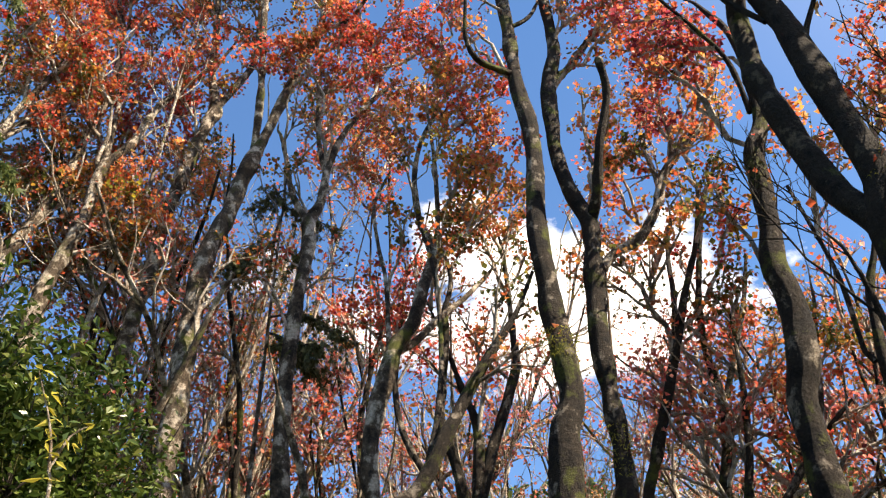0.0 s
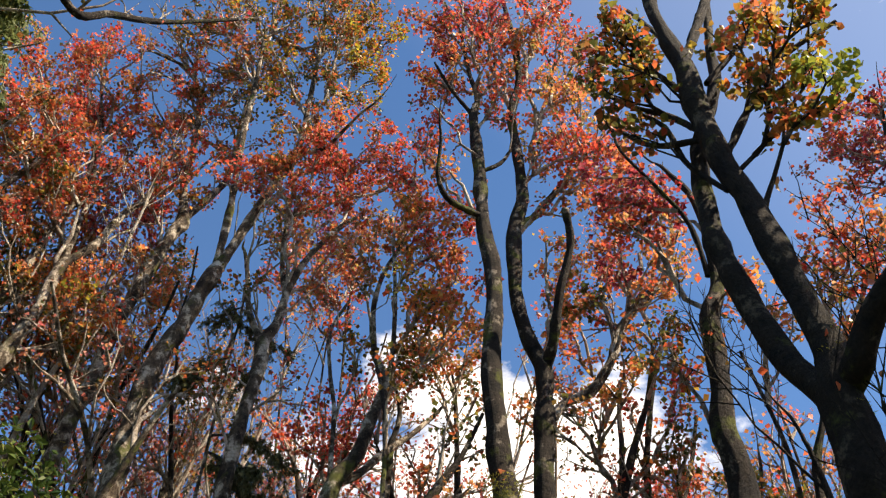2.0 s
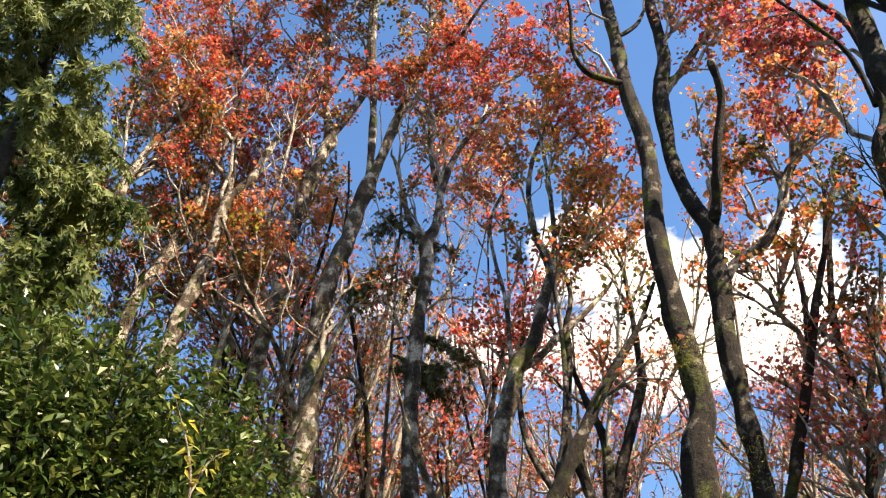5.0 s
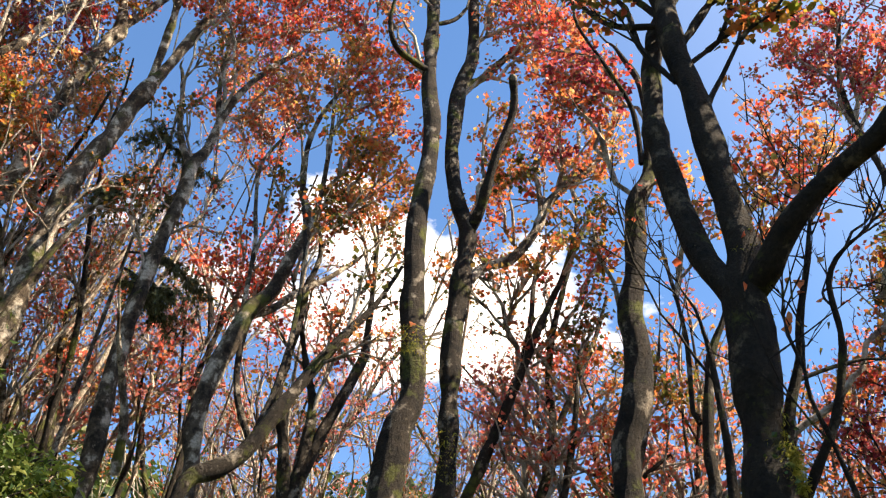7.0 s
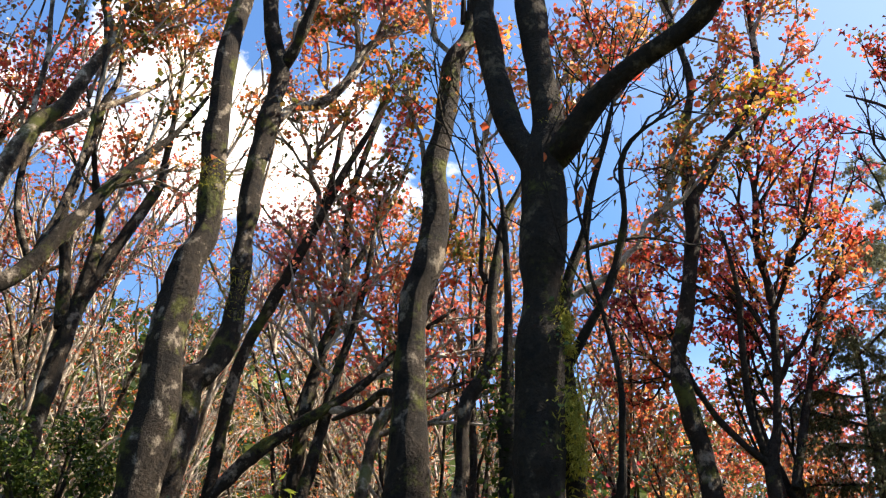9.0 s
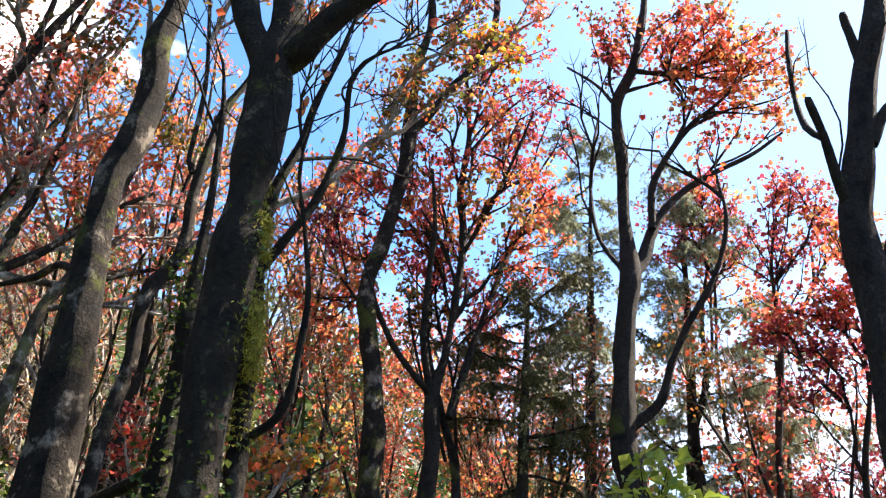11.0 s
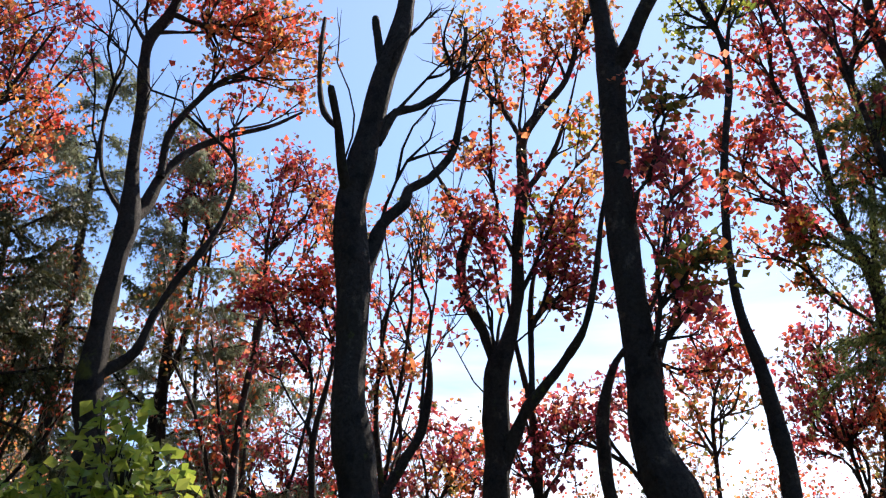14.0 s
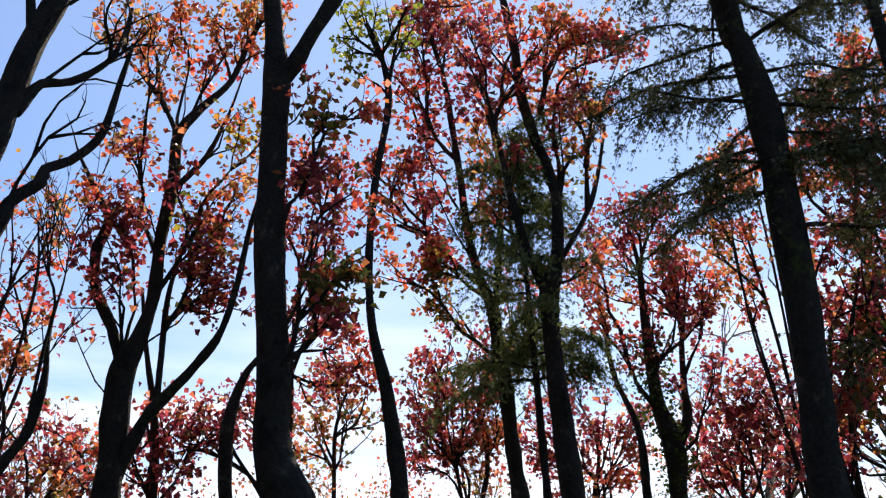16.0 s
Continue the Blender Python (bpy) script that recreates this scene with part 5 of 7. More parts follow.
stems += [("limb", [(5.70, 1.86, 4.28, 0.057), (5.76, 1.84, 4.46, 0.054), (5.82, 1.77, 4.79, 0.048), (5.90, 1.63, 4.99, 0.041), (5.95, 1.62, 5.13, 0.033), (6.03, 1.49, 5.25, 0.033), (6.11, 1.32, 5.53, 0.030), (6.16, 1.25, 6.01, 0.022), (6.22, 1.20, 6.42, 0.016)])]
stems += [("deadlimb", [(5.73, 1.78, 6.04, 0.037), (5.68, 1.82, 6.34, 0.035), (5.64, 1.83, 6.47, 0.031)])]
# The last six masses, above z 9, are unseen: added to shade the mossy trunk.
crown = [("red", 5.85, 1.34, 6.24, 0.40, 0, 1.6), ("red", 5.89, 1.13, 6.32, 0.27, 2), ("red", 5.82, 1.44, 5.79, 0.26, 0, 1.5), ("red", 5.80, 1.54, 6.37, 0.11, 24), ("red", 5.86, 1.26, 5.38, 0.21, 6), ("red", 5.63, 2.07, 6.41, 0.22, 0), ("red", 5.74, 1.74, 6.50, 0.14, 12), ("red", 6.20, 2.40, 9.20, 0.85), ("wine", 6.90, 1.80, 9.60, 0.85), ("red", 5.50, 2.90, 9.80, 0.85), ("orange", 6.00, 1.20, 10.00, 0.85), ("red", 5.40, 2.10, 9.10, 0.65), ("red", 7.20, 2.70, 10.30, 0.85)]
tree("maple_tree", "dark thick maple, broken stub and nearly bare limbs", BARK_DARK, "red", stems, density=0.35, seed=20, begin=0.92, limb_begin=0.6, leaves=2, crown=crown, thick=0.8)
stems = [("trunk", [(7.67, 2.27, 3.16, 0.047), (7.73, 2.06, 3.62, 0.038), (7.76, 1.94, 3.86, 0.039), (7.78, 1.88, 4.25, 0.034)])]
stems += [("baretwig", [(7.76, 1.96, 3.79, 0.017), (7.60, 1.88, 4.40, 0.015), (7.45, 1.80, 4.80, 0.012), (7.26, 1.87, 5.04, 0.010)])]
tree("maple_tree", "short leaning broken dark stem", BARK_DARK, "mixed", stems, density=0.30, seed=21, begin=0.95, leaves=0.5)
stems = [("trunk", [(7.89, 1.34, 3.09, 0.118), (7.89, 1.33, 3.55, 0.110), (7.89, 1.32, 4.03, 0.102), (7.89, 1.31, 4.38, 0.098), (7.91, 1.22, 4.64, 0.075), (7.92, 1.12, 5.06, 0.061), (7.92, 1.10, 5.62, 0.057), (7.93, 1.04, 6.20, 0.054), (7.93, 1.03, 6.70, 0.050), (7.95, 0.88, 7.00, 0.039), (7.98, 0.58, 7.41, 0.029), (7.99, 0.42, 7.93, 0.024)])]
stems += [("limb", [(7.89, 1.33, 4.44, 0.059), (7.91, 1.43, 4.77, 0.050), (7.93, 1.60, 5.13, 0.051), (7.96, 1.64, 5.49, 0.047), (8.01, 1.58, 5.86, 0.043), (8.03, 1.71, 6.13, 0.033), (8.05, 1.82, 6.35, 0.022)])]
stems += [("limb", [(7.90, 1.29, 3.51, 0.062), (7.82, 1.09, 3.94, 0.053), (7.75, 0.87, 4.19, 0.043), (7.67, 0.65, 4.43, 0.038), (7.58, 0.51, 4.63, 0.031), (7.48, 0.39, 5.03, 0.026), (7.39, 0.31, 5.49, 0.024), (7.29, 0.23, 5.75, 0.020)])]
stems += [("limb", [(7.93, 1.02, 4.07, 0.032), (8.05, 1.03, 4.56, 0.030), (8.17, 1.03, 5.15, 0.026), (8.29, 0.99, 5.54, 0.019)])]
stems += [("limb", [(7.93, 1.02, 6.14, 0.032), (8.09, 0.77, 6.61, 0.025), (8.22, 0.60, 7.18, 0.017)])]
crown = [("orange", 7.85, 1.54, 7.68, 0.35, 28), ("orange", 7.89, 1.36, 8.00, 0.30), ("red", 7.95, 0.91, 7.66, 0.29), ("red", 7.98, 0.60, 7.99, 0.36), ("red", 8.00, 0.28, 8.32, 0.30), ("orange", 7.92, 1.14, 7.22, 0.26, 32), ("wine", 7.91, 1.20, 6.04, 0.43), ("wine", 7.95, 0.89, 5.67, 0.42), ("orange", 7.98, 0.60, 5.92, 0.32), ("wine", 7.88, 1.43, 5.33, 0.31), ("wine", 7.85, 1.57, 4.95, 0.30), ("wine", 7.97, 0.76, 5.23, 0.36), ("wine", 7.98, 0.56, 5.08, 0.25), ("gold", 7.99, 0.44, 6.79, 0.28), ("orange", 7.98, 0.66, 7.03, 0.22), ("orange", 7.88, 1.39, 6.55, 0.25), ("orange", 7.83, 1.67, 5.91, 0.13), ("orange", 7.99, 0.42, 6.23, 0.22), ("wine", 7.95, 0.91, 4.69, 0.17, 20), ("wine", 7.88, 1.42, 5.72, 0.26), ("orange", 7.93, 1.08, 6.35, 0.32, 28), ("wine", 7.84, 1.60, 5.34, 0.26), ("wine", 7.90, 1.29, 5.68, 0.26), ("orange", 7.87, 1.44, 5.92, 0.21), ("olive", 7.94, 0.99, 5.22, 0.26), ("wine", 7.91, 1.20, 4.89, 0.25), ("wine", 7.85, 1.55, 4.74, 0.20), ("gold", 7.96, 0.83, 5.61, 0.21), ("olive", 7.95, 0.87, 5.96, 0.21)]
tree("maple_tree", "dark maple forked into curved stems, red and orange leaves", BARK_DARK, "red", stems, density=0.65, seed=22, crown=crown)
stems = [("trunk", [(8.99, 0.44, 3.24, 0.064), (8.99, 0.50, 3.75, 0.059), (8.99, 0.49, 4.28, 0.055), (8.99, 0.37, 4.71, 0.039), (9.00, 0.24, 4.92, 0.028), (9.00, -0.00, 5.24, 0.023), (9.00, -0.21, 5.68, 0.014)])]
crown = [("wine", 8.99, -0.53, 4.76, 0.33), ("orange", 9.00, -0.32, 4.59, 0.19), ("red", 8.97, -0.75, 4.87, 0.22), ("wine", 9.00, -0.20, 5.11, 0.28, 16)]
tree("maple_tree", "thin dark maple with small reddish crown", BARK_DARK, "red", stems, density=0.45, seed=23, crown=crown)
stems = [("trunk", [(9.43, 1.17, 3.36, 0.051), (9.42, 1.19, 4.13, 0.046), (9.42, 1.24, 4.59, 0.038), (9.40, 1.36, 5.20, 0.024), (9.39, 1.44, 5.78, 0.015)])]
crown = [("red", 9.41, 1.29, 4.45, 0.35), ("wine", 9.46, 0.87, 4.46, 0.35), ("wine", 9.44, 1.05, 4.12, 0.46), ("red", 9.37, 1.57, 4.16, 0.29), ("wine", 9.41, 1.34, 3.90, 0.34)]
tree("maple_tree", "thin dark maple with small reddish crown", BARK_DARK, "red", stems, density=0.45, seed=24, crown=crown)
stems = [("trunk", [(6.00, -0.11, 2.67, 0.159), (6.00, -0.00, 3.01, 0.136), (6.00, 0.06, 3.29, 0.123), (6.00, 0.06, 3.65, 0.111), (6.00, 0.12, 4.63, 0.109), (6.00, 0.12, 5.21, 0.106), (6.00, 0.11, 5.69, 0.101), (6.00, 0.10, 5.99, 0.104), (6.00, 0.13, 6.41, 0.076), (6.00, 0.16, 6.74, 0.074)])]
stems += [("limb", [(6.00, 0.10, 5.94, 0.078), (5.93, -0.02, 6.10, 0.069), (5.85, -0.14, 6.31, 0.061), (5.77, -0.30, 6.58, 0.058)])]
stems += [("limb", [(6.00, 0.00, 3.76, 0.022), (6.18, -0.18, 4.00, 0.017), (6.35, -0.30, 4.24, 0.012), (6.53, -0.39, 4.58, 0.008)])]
# The last three masses stay out of view, added only to cast shade.
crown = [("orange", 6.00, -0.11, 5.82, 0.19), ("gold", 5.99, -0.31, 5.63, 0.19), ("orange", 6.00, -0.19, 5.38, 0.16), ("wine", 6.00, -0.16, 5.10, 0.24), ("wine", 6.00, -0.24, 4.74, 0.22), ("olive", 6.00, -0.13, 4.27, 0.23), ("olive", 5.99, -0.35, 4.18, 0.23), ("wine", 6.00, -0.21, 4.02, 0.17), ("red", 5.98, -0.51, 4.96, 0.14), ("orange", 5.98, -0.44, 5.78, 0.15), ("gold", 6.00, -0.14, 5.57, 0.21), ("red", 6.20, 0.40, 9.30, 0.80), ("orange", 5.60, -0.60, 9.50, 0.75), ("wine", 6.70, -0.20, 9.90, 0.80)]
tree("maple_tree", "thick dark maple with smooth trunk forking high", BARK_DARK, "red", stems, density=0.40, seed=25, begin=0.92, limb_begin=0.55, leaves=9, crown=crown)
stems = [("trunk", [(6.95, -0.84, 3.10, 0.062), (6.95, -0.82, 3.43, 0.059), (6.96, -0.79, 3.77, 0.055), (6.96, -0.72, 4.13, 0.043), (6.97, -0.66, 4.50, 0.035), (6.97, -0.65, 4.99, 0.034), (6.97, -0.69, 5.51, 0.033), (6.96, -0.75, 5.94, 0.031), (6.95, -0.83, 6.40, 0.032), (6.95, -0.84, 6.69, 0.030), (6.96, -0.78, 7.06, 0.026), (6.97, -0.67, 7.38, 0.016)])]
stems += [("limb", [(6.95, -0.79, 7.03, 0.018), (6.67, -0.89, 7.09, 0.013), (6.38, -0.95, 7.10, 0.010)])]
crown = [("green", 6.97, -0.62, 7.40, 0.32, 26), ("green", 6.94, -0.93, 7.40, 0.26, 26), ("green", 6.98, -0.52, 7.08, 0.21, 26), ("green", 6.93, -1.02, 7.07, 0.18, 26), ("wine", 6.96, -0.73, 4.90, 0.14), ("wine", 6.95, -0.81, 4.66, 0.13), ("red", 6.98, -0.55, 5.79, 0.17)]
tree("maple_tree", "thin crooked dark maple with lime-green top", BARK_DARK, "green", stems, density=0.30, seed=26, begin=0.88, crown=crown)
stems = [("trunk", [(7.65, -2.33, 3.37, 0.100), (7.66, -2.32, 3.70, 0.087), (7.66, -2.30, 4.19, 0.083), (7.66, -2.30, 4.71, 0.085), (7.66, -2.31, 5.03, 0.086), (7.63, -2.42, 5.41, 0.062), (7.61, -2.46, 5.87, 0.047), (7.62, -2.43, 6.31, 0.046), (7.65, -2.33, 6.70, 0.050), (7.68, -2.25, 7.24, 0.051), (7.68, -2.23, 7.80, 0.044), (7.70, -2.17, 8.40, 0.037)])]
stems += [("limb", [(7.66, -2.30, 5.01, 0.046), (7.65, -2.20, 5.31, 0.041), (7.64, -2.10, 5.70, 0.036), (7.62, -2.03, 6.10, 0.032), (7.59, -1.95, 6.64, 0.022), (7.57, -1.87, 7.15, 0.014)])]
stems += [("limb", [(7.62, -2.44, 5.35, 0.026), (7.69, -2.79, 5.93, 0.027), (7.80, -2.99, 6.44, 0.022), (7.92, -3.17, 7.06, 0.015)])]
crown = [("wine", 7.70, -2.17, 7.69, 0.41), ("red", 7.58, -2.54, 7.55, 0.41), ("wine", 7.45, -2.90, 7.48, 0.35), ("wine", 7.55, -2.64, 6.92, 0.34), ("red", 7.67, -2.28, 7.05, 0.34), ("orange", 7.48, -2.84, 6.89, 0.25), ("wine", 7.66, -2.29, 6.59, 0.33), ("wine", 7.76, -1.95, 7.79, 0.35), ("wine", 7.40, -3.04, 7.80, 0.24), ("red", 7.50, -2.78, 7.86, 0.30), ("red", 7.52, -2.73, 5.44, 0.18), ("mixed", 7.59, -2.53, 6.36, 0.27), ("orange", 7.74, -2.00, 6.13, 0.27)]
tree("maple_tree", "dark forked maple with red and orange crown", BARK_DARK, "mixed", stems, density=0.75, seed=27, begin=0.45, limb_begin=0.25, crown=crown)
stems = [("trunk", [(8.74, -2.17, 3.47, 0.080), (8.74, -2.13, 4.00, 0.076), (8.75, -2.12, 4.56, 0.072), (8.76, -2.08, 5.03, 0.067), (8.76, -2.05, 5.39, 0.062), (8.79, -1.93, 5.78, 0.046), (8.81, -1.85, 6.31, 0.041), (8.81, -1.82, 6.86, 0.039), (8.83, -1.77, 7.51, 0.034), (8.84, -1.71, 8.20, 0.029), (8.86, -1.58, 8.85, 0.024)])]
stems += [("limb", [(8.76, -2.06, 5.36, 0.040), (8.70, -2.12, 5.74, 0.034), (8.64, -2.18, 6.36, 0.029), (8.60, -2.19, 7.02, 0.024), (8.57, -2.11, 7.73, 0.019), (8.55, -2.03, 8.47, 0.013)])]
stems += [("limb", [(8.79, -1.95, 5.65, 0.023), (8.98, -1.65, 6.06, 0.021), (9.15, -1.39, 6.47, 0.015), (9.32, -1.11, 6.76, 0.012)])]
crown = [("wine", 8.87, -1.55, 8.39, 0.39), ("wine", 8.83, -1.78, 7.75, 0.44), ("red", 8.90, -1.41, 7.78, 0.32), ("orange", 8.78, -1.99, 7.29, 0.37), ("red", 8.92, -1.26, 7.19, 0.31), ("wine", 8.86, -1.61, 6.89, 0.43), ("red", 8.97, -0.83, 6.85, 0.21), ("red", 8.94, -1.12, 6.50, 0.27), ("wine", 8.87, -1.58, 6.21, 0.41), ("orange", 8.79, -1.94, 6.45, 0.33), ("red", 8.94, -1.05, 5.78, 0.20), ("olive", 8.88, -1.50, 5.70, 0.32), ("wine", 8.79, -1.96, 5.79, 0.32), ("wine", 8.87, -1.58, 9.04, 0.41), ("red", 8.77, -2.03, 9.00, 0.41), ("olive", 8.85, -1.65, 5.32, 0.20), ("red", 8.92, -1.23, 8.17, 0.26), ("wine", 8.73, -2.21, 5.40, 0.28)]
tree("maple_tree", "dark maple with fan of thin stems, red and olive leaves", BARK_DARK, "mixed", stems, density=0.75, seed=28, crown=crown)
stems = [("trunk", [(9.21, -3.89, 3.55, 0.089), (9.20, -3.92, 4.12, 0.120), (9.24, -3.84, 4.49, 0.079), (9.24, -3.82, 4.98, 0.061), (9.24, -3.83, 5.50, 0.044), (9.23, -3.85, 6.10, 0.029), (9.25, -3.80, 6.61, 0.020)])]
stems += [("limb", [(9.19, -3.94, 4.06, 0.066), (9.18, -4.10, 4.35, 0.055), (9.21, -4.14, 4.73, 0.037), (9.24, -4.21, 5.24, 0.025), (9.23, -4.36, 5.77, 0.016)])]
stems += [("limb", [(9.33, -3.61, 3.57, 0.047), (9.51, -3.69, 4.33, 0.037), (9.76, -3.59, 5.04, 0.029), (9.96, -3.62, 5.79, 0.023), (10.16, -3.66, 6.46, 0.017)])]
crown = [("wine", 9.27, -3.74, 6.63, 0.39), ("wine", 9.16, -4.00, 6.44, 0.39), ("wine", 9.39, -3.44, 6.11, 0.38), ("wine", 9.14, -4.04, 5.88, 0.38), ("wine", 9.07, -4.20, 5.45, 0.34), ("orange", 8.97, -4.41, 5.80, 0.35), ("wine", 9.16, -4.02, 5.28, 0.37), ("red", 9.32, -3.62, 5.67, 0.35), ("wine", 9.29, -3.71, 5.01, 0.28), ("wine", 9.04, -4.28, 4.86, 0.28), ("orange", 9.15, -4.02, 6.15, 0.29), ("wine", 9.11, -4.11, 4.46, 0.27)]
ivy_l = tree("maple_tree", "dark ivy-clad maple with thin stems", BARK_DARK, "mixed", stems, density=0.40, seed=29, crown=crown)
CONIFER_TRUNK = [(5.15, -3.08, 2.67, 0.124), (5.14, -3.10, 3.07, 0.111), (5.12, -3.13, 3.48, 0.106), (5.10, -3.15, 3.92, 0.105), (5.09, -3.17, 4.39, 0.108), (5.09, -3.18, 4.90, 0.107), (5.09, -3.18, 5.35, 0.107), (5.11, -3.14, 5.85, 0.098), (5.13, -3.10, 6.28, 0.093)]
stems = [("trunk", [(2.00, 9.29, 5.74, 0.060), (2.21, 9.24, 6.47, 0.062), (2.46, 9.18, 7.25, 0.058), (2.63, 9.13, 7.80, 0.056), (2.82, 9.07, 8.46, 0.044), (3.06, 9.00, 9.15, 0.035), (3.20, 8.95, 9.83, 0.026)])]
stems += [("limb", [(2.58, 9.14, 7.66, 0.039), (2.78, 9.39, 8.63, 0.035), (2.90, 9.66, 9.54, 0.030), (3.12, 9.90, 10.42, 0.020)])]
crown = [("orange", 2.72, 9.11, 9.29, 0.50), ("olive", 3.15, 8.97, 10.02, 0.41), ("orange", 2.23, 9.24, 9.96, 0.40), ("mixed", 3.32, 8.90, 9.37, 0.43), ("olive", 2.27, 9.23, 8.42, 0.27, 24), ("olive", 3.06, 9.00, 8.38, 0.41, 28), ("red", 2.30, 9.22, 10.68, 0.42), ("orange", 2.69, 9.11, 11.30, 0.39), ("orange", 1.91, 9.31, 9.13, 0.35), ("red", 3.44, 8.86, 11.18, 0.31)]
tree("maple_tree", "thin dark maple with upswept limbs and orange-red leaves", BARK_GREY, "orange", stems, density=0.45, seed=31, crown=crown)
stems = [("trunk", [(2.84, 9.38, 5.78, 0.068), (3.03, 9.32, 6.78, 0.064), (3.04, 9.32, 7.33, 0.056), (3.00, 9.33, 7.94, 0.047), (3.05, 9.31, 8.56, 0.042), (3.17, 9.27, 9.21, 0.032), (3.36, 9.21, 10.07, 0.023)])]
stems += [("limb", [(3.10, 9.30, 7.18, 0.039), (3.38, 9.34, 7.94, 0.034), (3.62, 9.40, 8.61, 0.029), (3.82, 9.46, 9.35, 0.019)])]
crown = [("olive", 3.58, 9.12, 8.13, 0.41, 20), ("rose", 2.60, 9.45, 7.52, 0.37, 20), ("rose", 3.13, 9.29, 7.29, 0.40, 20), ("orange", 3.49, 9.16, 7.56, 0.37, 20), ("rose", 2.81, 9.39, 8.04, 0.37, 20), ("rose", 2.26, 9.54, 7.62, 0.37, 20), ("rose", 3.42, 9.19, 6.73, 0.45, 20), ("rose", 3.79, 9.04, 6.35, 0.35, 20), ("rose", 2.82, 9.39, 6.66, 0.38, 20), ("orange", 3.97, 8.96, 7.68, 0.34, 20), ("red", 3.12, 9.29, 9.11, 0.36, 34)]
tree("maple_tree", "thin forked maple with yellow and olive leaves", BARK_GREY, "gold", stems, density=0.45, seed=32, crown=crown)
stems = [("trunk", [(9.98, 4.62, 4.83, 0.040), (10.02, 4.55, 5.54, 0.037), (10.04, 4.50, 6.16, 0.035), (10.03, 4.51, 6.59, 0.028), (10.03, 4.52, 7.11, 0.021), (10.06, 4.45, 7.64, 0.015)])]
stems += [("limb", [(10.04, 4.50, 6.02, 0.031), (10.30, 4.37, 6.50, 0.028), (10.55, 4.25, 7.01, 0.022), (10.73, 4.30, 7.65, 0.015)])]
crown = [("wine", 10.11, 4.32, 7.71, 0.51, 32), ("wine", 9.99, 4.59, 7.35, 0.36, 32), ("red", 10.22, 4.07, 7.91, 0.37, 32), ("red", 10.22, 4.06, 7.36, 0.36, 32), ("wine", 10.11, 4.32, 7.01, 0.36, 32), ("wine", 10.13, 4.29, 8.10, 0.30, 32)]
tree("maple_tree", "small forked maple with dense red crown", BARK_DARK, "red", stems, density=0.50, seed=33, crown=crown, thick=0.9)
stems = [("trunk", [(9.38, 3.46, 3.54, 0.041), (9.37, 3.50, 4.24, 0.036), (9.41, 3.39, 4.93, 0.028), (9.44, 3.31, 5.45, 0.019), (9.42, 3.34, 5.99, 0.013)])]
crown = [("orange", 9.41, 3.37, 6.85, 0.30), ("red", 9.29, 3.71, 6.09, 0.38), ("red", 9.43, 3.31, 5.92, 0.35), ("wine", 9.33, 3.60, 5.58, 0.34), ("wine", 9.16, 4.00, 5.74, 0.35), ("red", 9.47, 3.20, 6.49, 0.29), ("wine", 9.21, 3.89, 5.23, 0.37), ("red", 9.08, 4.18, 6.01, 0.29)]
tree("maple_tree", "small thin maple with red leaves", BARK_DARK, "red", stems, density=0.45, seed=34, reach=(0.5, 1.2), crown=crown)
stems = [("trunk", [(10.98, -0.59, 4.05, 0.026), (10.98, -0.60, 4.70, 0.023), (10.98, -0.66, 5.03, 0.017), (10.98, -0.59, 5.31, 0.013)])]
stems += [("limb", [(10.98, -0.62, 4.70, 0.017), (10.66, -0.83, 4.77, 0.013), (10.34, -0.90, 4.96, 0.010)])]
crown = [("mixed", 10.98, -0.58, 5.26, 0.37, 32), ("mixed", 10.96, -0.91, 4.97, 0.30, 24), ("orange", 10.99, -0.26, 4.59, 0.33), ("mixed", 10.98, -0.65, 4.71, 0.27, 20)]
tree("maple_tree", "young maple with thin stem and small red crown", BARK_DARK, "red", stems, density=0.50, seed=35, reach=(0.35, 0.8), leaves=16, crown=crown)
stems = [("trunk", [(-5.20, 2.40, 3.20, 0.110), (-5.00, 2.60, 7.00, 0.090), (-4.60, 3.00, 10.00, 0.070), (-4.10, 3.60, 12.60, 0.050)])]
stems += [("limb", [(-4.70, 2.90, 9.40, 0.050), (-4.00, 3.60, 10.90, 0.040), (-3.51, 4.87, 10.19, 0.043), (-3.21, 5.22, 10.61, 0.038), (-2.85, 5.57, 11.15, 0.030), (-2.23, 5.98, 12.06, 0.018)])]
tree("maple_tree", "maple whose thin dark branch hangs over the clearing", BARK_GREY, "orange", stems, density=0.50, seed=36, begin=0.8, limb_begin=0.7, leaves=0.6, reach=(0.4, 0.9))

# maples of the second row, each with its own crown
crown = [("wine", 7.16, 7.68, 7.08, 0.34), ("wine", 7.45, 7.40, 6.55, 0.34), ("olive", 7.20, 7.64, 6.20, 0.33), ("wine", 7.75, 7.08, 6.17, 0.27), ("wine", 7.19, 7.65, 7.72, 0.35), ("orange", 7.47, 7.38, 7.32, 0.28)]
maple_by_crown("thin maple with wine red and olive crown", BARK_DARK, 7.56, 7.29, crown, 84)
crown = [("olive", -6.60, 10.61, 14.21, 0.72), ("olive", -5.80, 11.07, 14.09, 0.72), ("wine", -4.90, 11.50, 14.07, 0.72), ("olive", -6.19, 10.86, 12.83, 0.68), ("mixed", -5.20, 11.37, 12.79, 0.68), ("olive", -4.17, 11.78, 13.72, 0.61), ("mixed", -5.52, 11.22, 11.86, 0.56)]
maple_by_crown("tall maple with shaded olive and brown crown", BARK_GREY, -4.41, 11.69, crown, 82)
